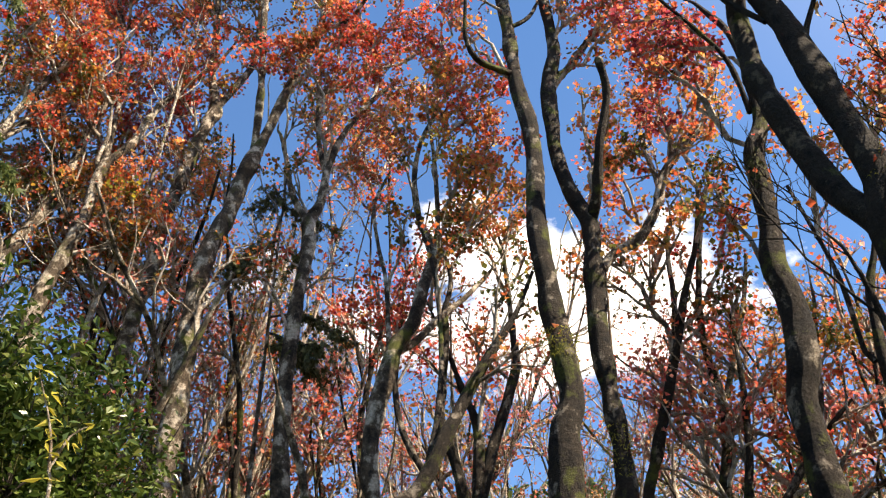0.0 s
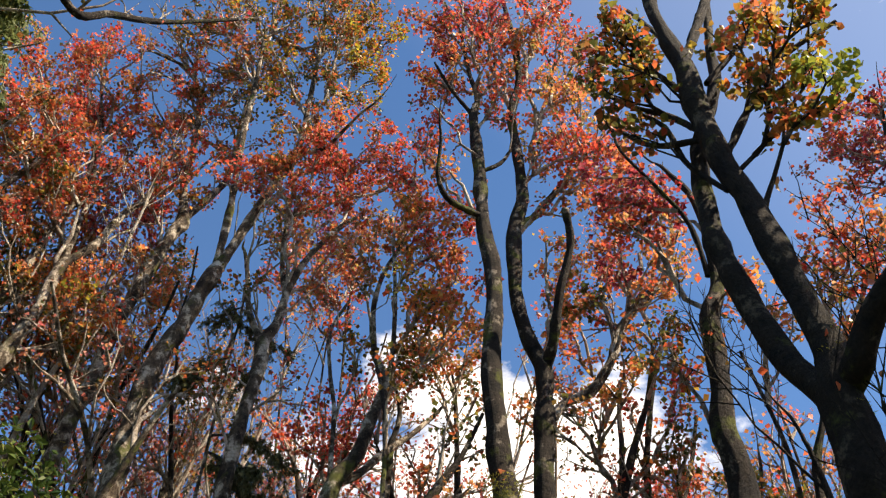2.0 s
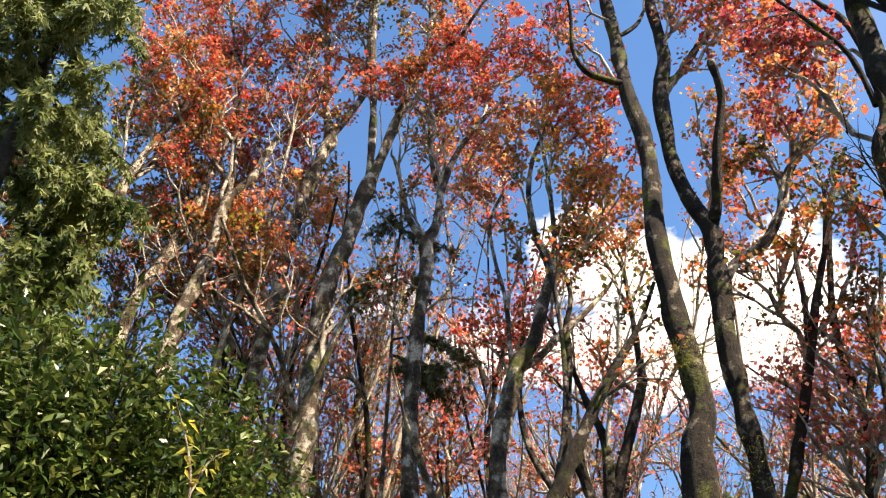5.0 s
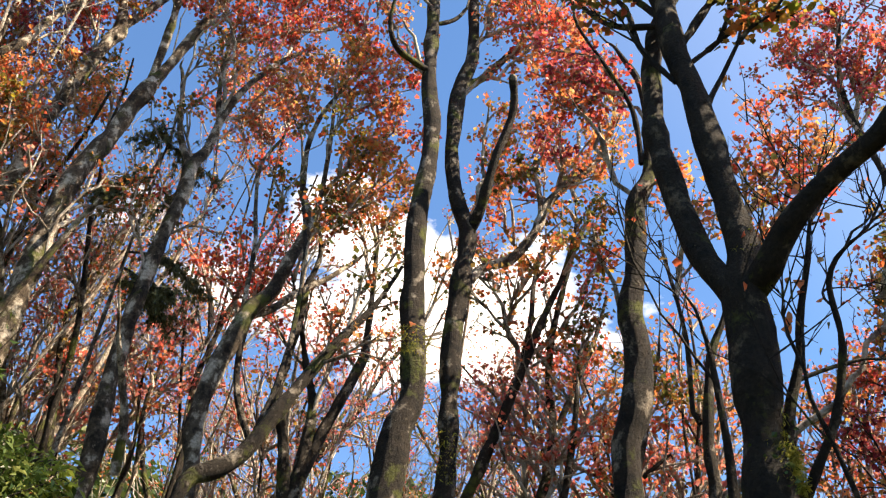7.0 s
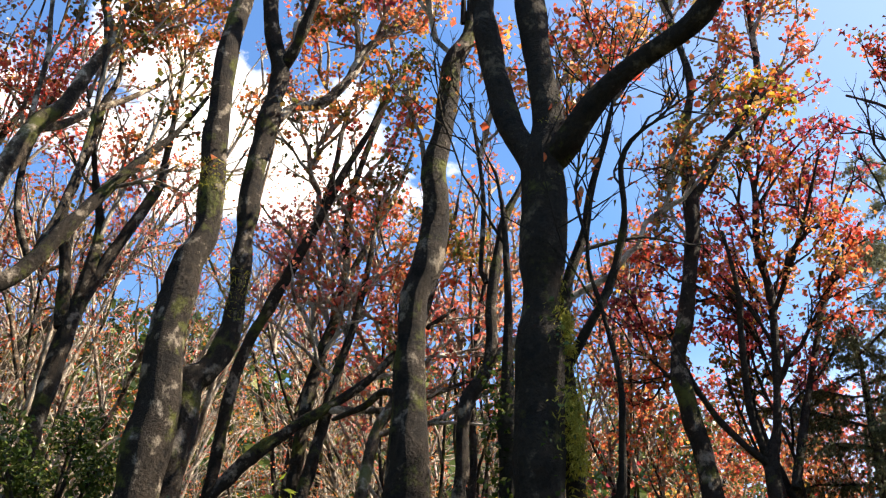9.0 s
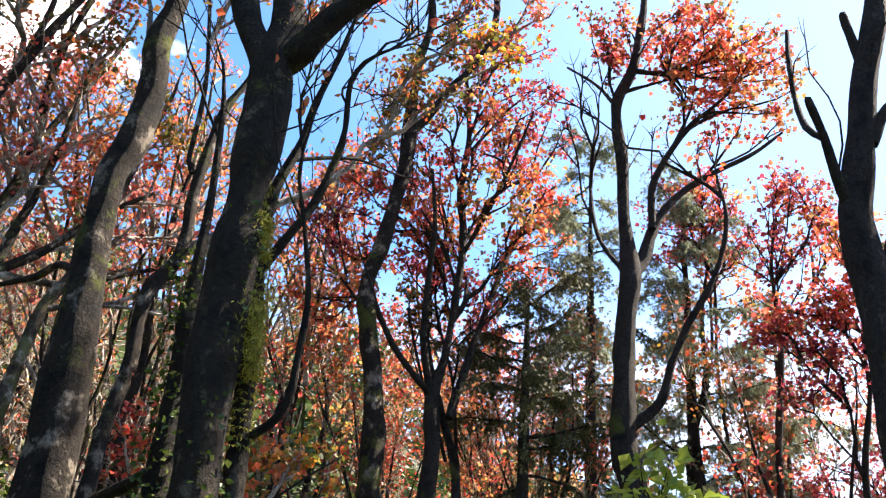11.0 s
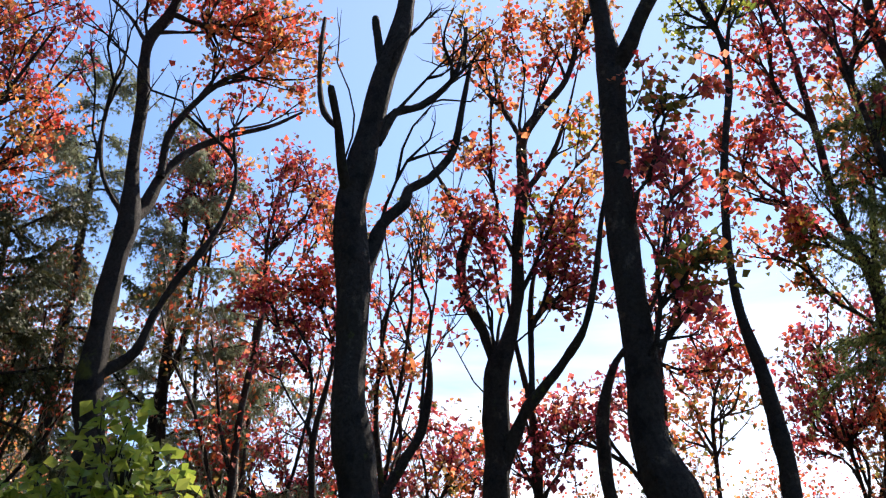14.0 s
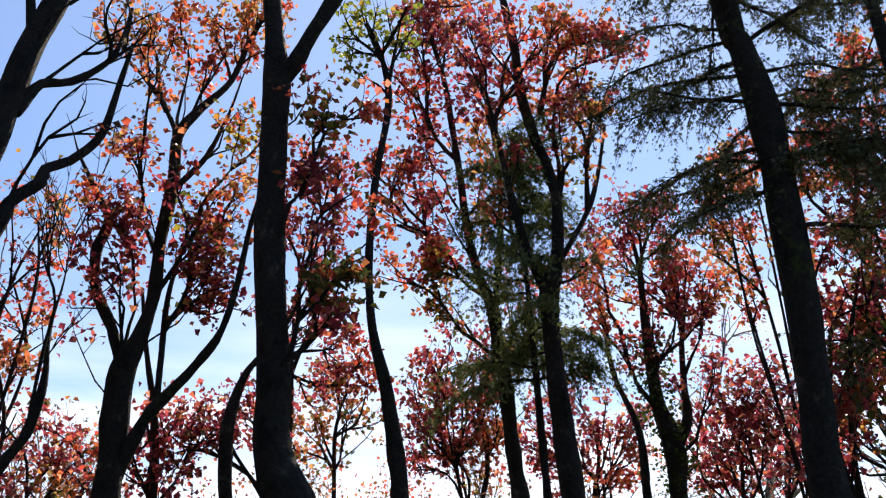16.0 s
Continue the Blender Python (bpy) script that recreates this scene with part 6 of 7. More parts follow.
crown = [("wine", -1.76, 12.38, 15.66, 0.66), ("mixed", -1.12, 12.45, 14.53, 0.58), ("orange", -1.89, 12.36, 14.07, 0.62), ("red", -0.67, 12.48, 15.71, 0.55), ("mixed", -1.20, 12.44, 13.23, 0.50), ("olive", -2.26, 12.29, 15.36, 0.54)]
maple_by_crown("tall thin maple with red and olive crown in the gap", BARK_GREY, -0.93, 12.46, crown, 83)
crown = [("orange", 10.56, 5.69, 8.55, 0.48, 32), ("wine", 10.41, 5.97, 8.04, 0.44, 32), ("wine", 10.69, 5.45, 8.09, 0.48, 32), ("red", 10.51, 5.80, 7.60, 0.39, 32), ("wine", 10.64, 5.54, 8.90, 0.33, 32), ("wine", 10.34, 6.09, 8.59, 0.40, 32), ("orange", 10.67, 5.49, 7.41, 0.39, 32)]
maple_by_crown("thin maple with brown and orange crown behind the bright one", BARK_DARK, 10.50, 5.81, crown, 50)
crown = [("wine", 10.31, -2.01, 5.23, 0.52), ("red", 10.37, -1.63, 5.06, 0.35), ("wine", 10.33, -1.86, 4.72, 0.45), ("red", 10.25, -2.29, 4.75, 0.38), ("wine", 10.26, -2.22, 5.49, 0.26), ("wine", 10.37, -1.66, 4.35, 0.38), ("red", 10.29, -2.08, 4.32, 0.38)]
maple_by_crown("young maple with dense dark red crown against the bright sky", BARK_DARK, 10.30, -2.05, crown, 51)
crown = [("wine", 10.41, -3.54, 4.41, 0.40), ("wine", 10.32, -3.82, 4.71, 0.30), ("wine", 10.47, -3.36, 5.03, 0.27, 20), ("wine", 10.60, -2.95, 4.66, 0.33), ("wine", 10.54, -3.16, 4.25, 0.33), ("red", 10.32, -3.81, 4.13, 0.33)]
maple_by_crown("young maple with wine red leaves on thin stems", BARK_DARK, 10.40, -3.59, crown, 52)
crown = [("wine", 9.25, -4.97, 4.69, 0.38), ("wine", 9.32, -4.83, 4.16, 0.44), ("wine", 9.51, -4.46, 4.09, 0.38), ("wine", 9.37, -4.74, 4.54, 0.29), ("wine", 9.18, -5.09, 4.24, 0.31), ("wine", 9.28, -4.92, 3.80, 0.37)]
maple_by_crown("young maple with wine red leaves on thin stems", BARK_DARK, 9.38, -4.73, crown, 53)
crown = [("orange", 7.87, -4.36, 6.36, 0.33), ("red", 7.76, -4.56, 6.70, 0.27), ("red", 7.90, -4.31, 5.74, 0.29), ("red", 7.85, -4.41, 5.17, 0.25), ("wine", 7.98, -4.16, 5.96, 0.23, 24)]
maple_by_crown("slim maple with orange and red leaves by the cypress", BARK_DARK, 8.12, -4.93, crown, 54, 0.04)
crown = [("wine", 6.40, -4.09, 4.62, 0.19, 40), ("orange", 6.25, -4.32, 4.70, 0.24, 30), ("wine", 6.24, -4.34, 4.27, 0.28), ("wine", 6.39, -4.11, 4.14, 0.19), ("wine", 6.36, -4.16, 3.86, 0.28), ("olive", 6.24, -4.34, 3.91, 0.23), ("wine", 6.44, -4.04, 3.54, 0.23), ("olive", 6.32, -4.23, 3.50, 0.27), ("wine", 6.44, -4.04, 3.20, 0.27), ("olive", 6.33, -4.21, 3.13, 0.23)]
maple_by_crown("slim maple with wine red and olive leaves beside the cypress", BARK_DARK, 6.09, -4.02, crown, 80, 0.06)
crown = [("wine", 6.79, -5.27, 5.95, 0.34), ("wine", 6.78, -5.29, 5.25, 0.43), ("olive", 6.86, -5.19, 4.54, 0.42), ("red", 6.60, -5.51, 6.44, 0.34)]
maple_by_crown("maple with wine red crown behind the cypress", BARK_DARK, 6.80, -5.40, crown, 81, 0.06)
crown = [("red", 7.17, -4.57, 5.37, 0.27), ("wine", 6.88, -4.99, 6.41, 0.37), ("red", 6.63, -5.32, 7.15, 0.35), ("wine", 6.75, -5.16, 6.03, 0.36), ("red", 7.00, -4.82, 5.87, 0.28), ("wine", 6.91, -4.95, 5.31, 0.35), ("wine", 7.05, -4.75, 4.61, 0.34), ("wine", 7.03, -4.78, 4.00, 0.33), ("red", 6.82, -5.08, 6.88, 0.26), ("orange", 7.03, -4.78, 6.37, 0.26), ("wine", 7.22, -4.48, 3.58, 0.30)]
maple_by_crown("maple with red and wine leaves behind the cypress", BARK_DARK, 7.17, -4.57, crown, 68, 0.05)
crown = [("red", 9.65, 2.61, 6.66, 0.36, 34), ("red", 9.63, 2.71, 5.63, 0.34, 34), ("red", 9.57, 2.90, 5.05, 0.25, 34), ("red", 9.68, 2.50, 6.30, 0.22, 34), ("wine", 9.60, 2.81, 6.10, 0.26, 34), ("red", 9.64, 2.67, 5.17, 0.25, 34), ("red", 9.58, 2.86, 4.55, 0.24, 34)]
maple_by_crown("small maple with pink-red leaves in the gap", BARK_DARK, 9.59, 2.84, crown, 55)
crown = [("wine", 9.50, -0.26, 6.96, 0.44), ("wine", 9.49, -0.31, 6.29, 0.37), ("red", 9.49, -0.37, 7.35, 0.32), ("wine", 9.50, -0.10, 5.59, 0.36), ("wine", 9.50, 0.27, 4.49, 0.35), ("wine", 9.47, 0.80, 4.21, 0.34)]
maple_by_crown("maple with wine red crown beyond the thick trunks", BARK_DARK, 9.50, 0.13, crown, 56)
crown = [("orange", 6.63, 8.78, 6.26, 0.42, 20), ("orange", 6.23, 9.06, 6.79, 0.35, 20), ("orange", 6.99, 8.49, 5.88, 0.41, 20), ("red", 6.60, 8.80, 5.52, 0.41, 20), ("red", 6.73, 8.70, 6.89, 0.35, 20), ("wine", 7.16, 8.35, 6.35, 0.35, 20), ("orange", 6.23, 9.07, 5.89, 0.34, 20), ("orange", 6.95, 8.53, 5.16, 0.40, 20), ("wine", 6.45, 8.91, 4.95, 0.37, 20)]
maple_by_crown("maple with orange autumn leaves behind the mossy trunk", BARK_GREY, 6.84, 8.62, crown, 57)
crown = [("olive", 4.78, 8.78, 7.83, 0.41, 12), ("orange", 4.30, 9.03, 7.98, 0.34, 12), ("orange", 4.89, 8.72, 7.36, 0.30, 12), ("orange", 4.53, 8.91, 8.48, 0.32, 12), ("rose", 4.32, 9.02, 7.05, 0.33, 12), ("rose", 4.78, 8.79, 6.85, 0.30, 12), ("rose", 4.65, 8.85, 9.01, 0.29, 12), ("mixed", 4.15, 9.10, 6.75, 0.33, 12)]
maple_by_crown("thin maple with red and olive leaves between the dark trunks", BARK_GREY, 4.62, 8.87, crown, 58)
crown = [("mixed", 6.60, 8.80, 7.74, 0.44, 12), ("orange", 6.30, 9.02, 7.28, 0.40, 12), ("mixed", 6.69, 8.73, 8.30, 0.37, 12), ("orange", 6.32, 9.00, 6.69, 0.42, 12), ("rose", 6.78, 8.66, 7.25, 0.40, 12), ("mixed", 6.80, 8.64, 8.37, 0.34, 12), ("mixed", 6.15, 9.12, 7.76, 0.33, 12), ("rose", 6.84, 8.62, 6.66, 0.35, 12)]
maple_by_crown("thin maple with dark red leaves at the wood's edge", BARK_GREY, 6.39, 8.95, crown, 59)
crown = [("rose", 3.53, 9.89, 6.99, 0.41, 20), ("rose", 3.52, 9.89, 6.33, 0.40, 20), ("olive", 3.88, 9.76, 7.82, 0.43, 20), ("red", 3.48, 9.91, 8.56, 0.40, 34), ("rose", 4.28, 9.59, 6.72, 0.41, 20), ("mixed", 3.19, 10.00, 7.70, 0.39, 20), ("rose", 3.52, 9.89, 5.65, 0.39, 20), ("rose", 4.37, 9.55, 6.03, 0.40, 20), ("olive", 4.76, 9.36, 7.97, 0.43, 20), ("orange", 5.08, 9.19, 7.50, 0.35, 20), ("mixed", 4.88, 9.29, 6.90, 0.34, 20), ("rose", 4.35, 9.56, 7.27, 0.42, 20)]
maple_by_crown("maple with dark red leaves on upswept limbs", BARK_GREY, 4.16, 9.64, crown, 60)
crown = [("rose", -3.22, 12.08, 10.03, 0.53, 24), ("orange", -3.79, 11.91, 9.86, 0.48, 24), ("mixed", -2.85, 12.17, 9.45, 0.51, 24), ("rose", -3.47, 12.01, 9.00, 0.51, 24), ("mixed", -2.83, 12.18, 10.50, 0.45, 24), ("orange", -3.12, 12.10, 8.65, 0.50, 24), ("rose", -3.90, 11.88, 8.57, 0.50, 24)]
maple_by_crown("crooked pale maple with wine red and orange crown", BARK_PALE, -3.15, 12.10, crown, 61)
crown = [("rose", -1.84, 12.36, 9.21, 0.51, 24), ("rose", -1.50, 12.41, 8.55, 0.50, 24), ("rose", -1.99, 12.34, 8.54, 0.46, 24), ("rose", -1.59, 12.40, 9.72, 0.35, 24), ("mixed", -1.81, 12.37, 7.91, 0.49, 24), ("rose", -2.69, 12.21, 8.14, 0.49, 24)]
maple_by_crown("crooked grey maple with scarlet crown", BARK_GREY, -1.72, 12.38, crown, 62)
crown = [("rose", 0.28, 12.50, 9.66, 0.52, 12), ("rose", -0.16, 12.50, 9.29, 0.51, 12), ("rose", 0.75, 12.48, 9.22, 0.51, 12), ("rose", 0.84, 12.47, 8.46, 0.50, 12), ("mixed", -0.51, 12.49, 8.73, 0.50, 12), ("mixed", 0.19, 12.50, 8.33, 0.50, 12), ("rose", 0.46, 12.49, 7.78, 0.49, 12), ("rose", -0.38, 12.49, 8.00, 0.49, 12)]
maple_by_crown("crooked pale maple with pink-red crown before the cloud", BARK_GREY, 0.56, 12.49, crown, 63)
crown = [("rose", 3.50, 12.00, 9.37, 0.51, 12), ("rose", 3.03, 12.13, 9.04, 0.51, 12), ("rose", 3.98, 11.85, 9.29, 0.47, 12), ("mixed", 3.29, 12.06, 8.41, 0.50, 12), ("mixed", 4.29, 11.74, 8.72, 0.46, 12), ("rose", 3.74, 11.93, 10.09, 0.44, 12), ("rose", 2.91, 12.16, 8.20, 0.41, 12), ("rose", 4.46, 11.68, 9.69, 0.43, 12)]
maple_by_crown("thin maple with rosy crown", BARK_GREY, 3.32, 12.05, crown, 64)
crown = [("orange", 5.03, 10.34, 9.37, 0.40, 12), ("orange", 5.46, 10.12, 8.79, 0.47, 12), ("olive", 5.04, 10.34, 8.47, 0.43, 12), ("orange", 5.68, 10.00, 8.42, 0.39, 12), ("orange", 4.25, 10.69, 9.22, 0.40, 12), ("mixed", 5.06, 10.32, 7.81, 0.46, 12), ("orange", 5.57, 10.06, 9.41, 0.32, 12)]
maple_by_crown("thin maple with orange and olive crown", BARK_GREY, 5.27, 10.22, crown, 65)
crown = [("rose", 7.10, 9.67, 8.89, 0.49, 12), ("rose", 7.48, 9.39, 9.15, 0.45, 12), ("mixed", 7.25, 9.56, 8.35, 0.48, 12), ("rose", 6.85, 9.86, 8.25, 0.44, 12), ("rose", 7.32, 9.51, 7.77, 0.47, 12), ("olive", 7.69, 9.21, 10.62, 0.35, 12), ("mixed", 7.64, 9.26, 9.85, 0.34, 12), ("rose", 6.62, 10.01, 7.80, 0.39, 12)]
maple_by_crown("thin maple with wine red crown at the clearing's edge", BARK_DARK, 6.99, 9.76, crown, 66)
crown = [("rose", -5.35, 12.39, 10.85, 0.57, 24), ("mixed", -5.61, 12.28, 10.34, 0.47, 24), ("orange", -4.92, 12.57, 10.16, 0.51, 24), ("mixed", -4.26, 12.81, 11.30, 0.48, 24), ("orange", -5.82, 12.18, 11.19, 0.48, 24), ("olive", -5.15, 12.48, 11.97, 0.49, 24)]
maple_by_crown("thin maple with red crown in the depth of the wood", BARK_GREY, -5.17, 12.47, crown, 67)

crown = [("olive", -7.34, 10.12, 10.82, 0.63), ("olive", -6.76, 10.51, 10.66, 0.54), ("olive", -6.26, 10.82, 11.09, 0.64), ("olive", -5.68, 11.13, 10.84, 0.54), ("olive", -7.87, 9.71, 11.43, 0.55), ("olive", -6.31, 10.79, 12.26, 0.48), ("olive", -5.10, 11.41, 11.23, 0.46), ("olive", -7.42, 10.06, 12.18, 0.57), ("olive", -7.76, 9.80, 10.38, 0.53), ("olive", -4.51, 11.66, 11.15, 0.46, 20)]
maple_by_crown("broad olive-green tree in the shade behind the pale maples", BARK_GREY, -6.25, 10.82, crown, 69)

stems = [("trunk", [(3.25, 8.61, 3.60, 0.075), (3.21, 8.62, 3.97, 0.070), (3.24, 8.61, 4.47, 0.066), (3.32, 8.58, 5.07, 0.060), (3.47, 8.52, 5.47, 0.052), (3.64, 8.45, 6.13, 0.042), (3.78, 8.39, 6.91, 0.032), (3.91, 8.33, 7.60, 0.022)])]
stems += [("limb", [(3.32, 8.58, 5.07, 0.035), (3.79, 8.38, 5.22, 0.030), (4.11, 8.23, 5.45, 0.024), (4.44, 8.06, 5.69, 0.016)])]
crown = [("red", 3.78, 8.39, 6.91, 0.37), ("mixed", 3.55, 8.49, 6.58, 0.33), ("olive", 3.93, 8.32, 7.46, 0.32), ("red", 4.23, 8.17, 5.72, 0.29, 24), ("red", 4.48, 8.03, 5.26, 0.26, 24), ("red", 3.80, 8.38, 5.91, 0.30, 20)]
tree("maple_tree", "leaning pale-banded maple with red and olive leaves", BARK_PALE, "mixed", stems, seed=70, crown=crown)
stems = [("trunk", [(2.86, 9.16, 3.81, 0.080), (2.81, 9.18, 4.39, 0.074), (2.88, 9.16, 4.82, 0.068), (2.95, 9.14, 5.30, 0.062), (3.03, 9.11, 5.90, 0.052), (3.15, 9.07, 6.53, 0.042), (3.23, 9.04, 7.27, 0.030), (3.28, 9.02, 8.12, 0.020)])]
stems += [("limb", [(1.91, 9.31, 4.31, 0.075), (2.27, 9.22, 4.81, 0.070), (2.60, 9.14, 5.14, 0.064), (2.92, 9.04, 5.41, 0.056), (3.32, 8.90, 5.79, 0.045), (3.68, 8.76, 6.27, 0.034), (4.11, 8.56, 6.70, 0.020)])]
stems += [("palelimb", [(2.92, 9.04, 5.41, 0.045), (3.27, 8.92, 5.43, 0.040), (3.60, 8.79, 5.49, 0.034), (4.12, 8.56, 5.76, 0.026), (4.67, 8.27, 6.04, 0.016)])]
crown = [("rose", 2.71, 9.21, 7.26, 0.39, 20), ("orange", 3.09, 9.09, 7.75, 0.36, 20), ("rose", 2.42, 9.29, 6.74, 0.38, 20), ("mixed", 3.11, 9.08, 6.94, 0.35, 20), ("olive", 3.25, 9.03, 8.27, 0.34, 34), ("rose", 4.35, 8.56, 6.51, 0.28, 20), ("rose", 4.70, 8.37, 6.28, 0.28, 20), ("rose", 3.91, 8.77, 6.49, 0.28, 20), ("orange", 2.65, 9.23, 7.92, 0.33, 20)]
tree("maple_tree", "leaning maple with a long low limb, red leaves", BARK_GREY, "mixed", stems, seed=71, crown=crown)
crown = [("red", 4.32, 8.23, 4.05, 0.22), ("red", 4.21, 8.29, 3.82, 0.21), ("red", 4.46, 8.16, 3.85, 0.21), ("red", 4.35, 8.22, 4.25, 0.16)]
maple_by_crown("young maple with dense crimson-pink leaves", BARK_GREY, 4.37, 8.21, crown, 72, 0.03, "young_maple")
crown = [("gold", 4.40, 6.20, 3.60, 0.21), ("gold", 4.67, 6.00, 3.64, 0.18), ("orange", 4.22, 6.32, 3.49, 0.17), ("orange", 4.55, 6.09, 3.45, 0.20), ("gold", 4.79, 5.90, 3.54, 0.16), ("orange", 4.38, 6.21, 3.37, 0.20)]
maple_by_crown("low young maple with yellow and orange leaves", BARK_GREY, 4.56, 6.08, crown, 73, 0.03, "young_maple")

crown = [("wine", 9.72, 2.35, 4.20, 0.33, 34), ("wine", 9.79, 2.02, 4.33, 0.27, 34), ("wine", 9.68, 2.51, 3.93, 0.33, 34), ("wine", 9.82, 1.87, 3.95, 0.30, 34), ("orange", 9.77, 2.12, 3.94, 0.30, 30), ("red", 9.67, 2.55, 4.58, 0.21, 20)]
maple_by_crown("young maple with wine red leaves in front of the bright sky", BARK_DARK, 9.76, 2.19, crown, 74, 0.04)

crown = [("olive", -6.27, 11.39, 12.72, 0.65, 46), ("olive", -5.57, 11.75, 12.87, 0.60, 46), ("orange", -4.83, 12.07, 12.72, 0.55, 30), ("olive", -5.90, 11.58, 11.46, 0.62, 46), ("mixed", -5.18, 11.92, 11.46, 0.57, 40), ("mixed", -4.35, 12.25, 11.45, 0.52, 36), ("mixed", -3.80, 12.43, 12.12, 0.49, 30), ("orange", -4.40, 12.23, 14.03, 0.47, 30)]
maple_by_crown("olive and rust-brown maple in the shade behind the pale trunks", BARK_GREY, -5.60, 11.73, crown, 75, 0.055)
crown = [("red", -0.79, 11.97, 10.81, 0.44, 30), ("red", -0.31, 12.00, 11.41, 0.36, 26), ("red", -1.15, 11.94, 10.14, 0.47, 30), ("red", -0.39, 11.99, 10.02, 0.47, 30), ("red", -1.77, 11.87, 10.45, 0.39, 26)]
maple_by_crown("thin maple with scarlet leaves in front of the cloud", BARK_GREY, -1.36, 11.92, crown, 76, 0.04)
crown = [("red", 9.69, 10.11, 7.56, 0.53, 40), ("red", 10.25, 9.53, 7.30, 0.53, 40), ("red", 10.73, 8.99, 7.01, 0.52, 40), ("red", 10.09, 9.71, 6.54, 0.52, 40), ("orange", 10.56, 9.19, 6.27, 0.51, 40), ("red", 11.08, 8.55, 6.52, 0.47, 40), ("red", 11.25, 8.34, 7.47, 0.44, 36), ("orange", 9.72, 10.07, 6.65, 0.48, 36)]
maple_by_crown("maple with red leaves behind the cypresses", BARK_GREY, 10.56, 9.19, crown, 77, 0.055)
crown = [("wine", 11.31, 5.33, 4.68, 0.45, 34), ("wine", 11.53, 4.83, 4.87, 0.38, 34), ("wine", 11.78, 4.19, 4.78, 0.37, 34), ("wine", 11.94, 3.69, 4.96, 0.34, 30), ("mixed", 11.20, 5.55, 5.36, 0.38, 34), ("wine", 11.68, 4.46, 4.41, 0.41, 34), ("wine", 11.46, 4.99, 4.37, 0.41, 34)]
maple_by_crown("low maple with wine red leaves under the cypresses", BARK_DARK, 11.64, 4.55, crown, 78, 0.04)


# ---- the wood behind ----
def wild_tree(seed, leafm, barkm, height, label, leaves=10.0):
    """A thin maple of the wood, several crooked stems spreading from one foot."""
    rng = np.random.default_rng(seed)
    root = new("maple_tree")
    tagged(root, label, "tree", "maples of the wood behind")
    paths, crown = [], []
    lean = rng.normal(0, 0.12, 2)
    for k in range(rng.integers(3, 5)):
        d = unit(np.array((*(rng.normal(0, 0.26, 2) + lean), 1.0)))
        start = np.array((0, 0, -0.3)) if k == 0 else np.array((*(lean * 1.5), rng.uniform(0.4, 2.5)))
        stem = offshoot(start, d, height * rng.uniform(0.75, 0.95), 0.09 if k == 0 else 0.06, rng, 11, 0.3, 0.42)
        path = curve_points(stem, 0.25)
        v, f = tube(path, 7, 0.08, seed + k)
        part("trunk" if k == 0 else "limb", mesh_of("stem", v, f, barkm), root)
        paths.append(path)
        for q in (0.55, 0.7, 0.84, 0.97):
            c = path[int(q * (len(path) - 1)), :3] + rng.normal(0, 0.45, 3)
            crown.append((leafm if rng.uniform() < 0.65 else str(rng.choice(["rose", "orange", "rose", "mixed"])), *c, rng.uniform(0.45, 0.8)))
    leafage(root, paths, [0.3] * len(paths), crown, rng, TWIG, [np.zeros((0, 3))], (0.04, 0.07), OVAL * (1.8, 1, 1.4), OVAL_TRIS, leaves, 0.36, 0.4, 1)
    return root


KINDS = [("mixed", BARK_GREY, "thin maple of the wood, red and green crown"), ("gold", BARK_PALE, "thin pale-stemmed maple, yellow and olive crown"),
         ("rose", BARK_PALE, "thin grey maple with sparse rosy leaves"), ("orange", BARK_GREY, "thin maple with orange-brown crown")]
models = []
rng = np.random.default_rng(77)
for k in range(8):
    leafm, barkm, label = KINDS[k % 4]
    models.append(wild_tree(300 + k, leafm, barkm, rng.uniform(7.5, 10.5), label))
placed = []
RISE = ((-132, -112, -104, -62, -50, -40, -20, 0, 20, 48), (38, 36, 22, 21, 26, 30, 37, 42, 48, 52))    # how high the wood behind stands, by direction
count = 0
while count < 58:
    turn, r = (rng.uniform(-30, 10) if count % 10 < 4 else rng.uniform(10, 48) if count % 10 < 7 else rng.uniform(-130, -30)), 12 + 18 * rng.uniform() ** 1.3
    x, y = -r * math.sin(radians(turn)), r * math.cos(radians(turn))
    if any((x - a) ** 2 + (y - b) ** 2 < 1.3 ** 2 for a, b in placed):
        continue
    placed.append((x, y))
    if 2 < turn < 20 and len(placed) % 5 < 3:      # an opening in the wood, with sky behind
        count += 1 if count >= 8 else 0
        continue
    gz = ground_z(x, y)
    s = min(rng.uniform(0.75, 1.25), (1.6 + r * math.tan(radians(np.interp(turn, RISE[0], RISE[1]))) - gz) / 11.5)
    if s < 0.3:
        continue
    m = Matrix.LocRotScale((x, y, ground_z(x, y)), Euler((0, 0, rng.uniform(0, 6.28))), (s, s, s))
    ob = models[count] if count < 8 else copy_thing(models[count % 8], m)
    ob.matrix_basis = m
    count += 1


# unseen copies round the clearing behind the camera, added to cut sky fill light
for k in range(10):
    turn, r = 62 + k * 16 + rng.uniform(-2, 2), rng.uniform(8, 13)
    x, y = -r * math.sin(radians(turn)), r * math.cos(radians(turn))
    s = rng.uniform(1.0, 1.35)
    copy_thing(models[k % 8], Matrix.LocRotScale((x, y, ground_z(x, y)), Euler((0, 0, rng.uniform(0, 6.28))), (s, s, s)))


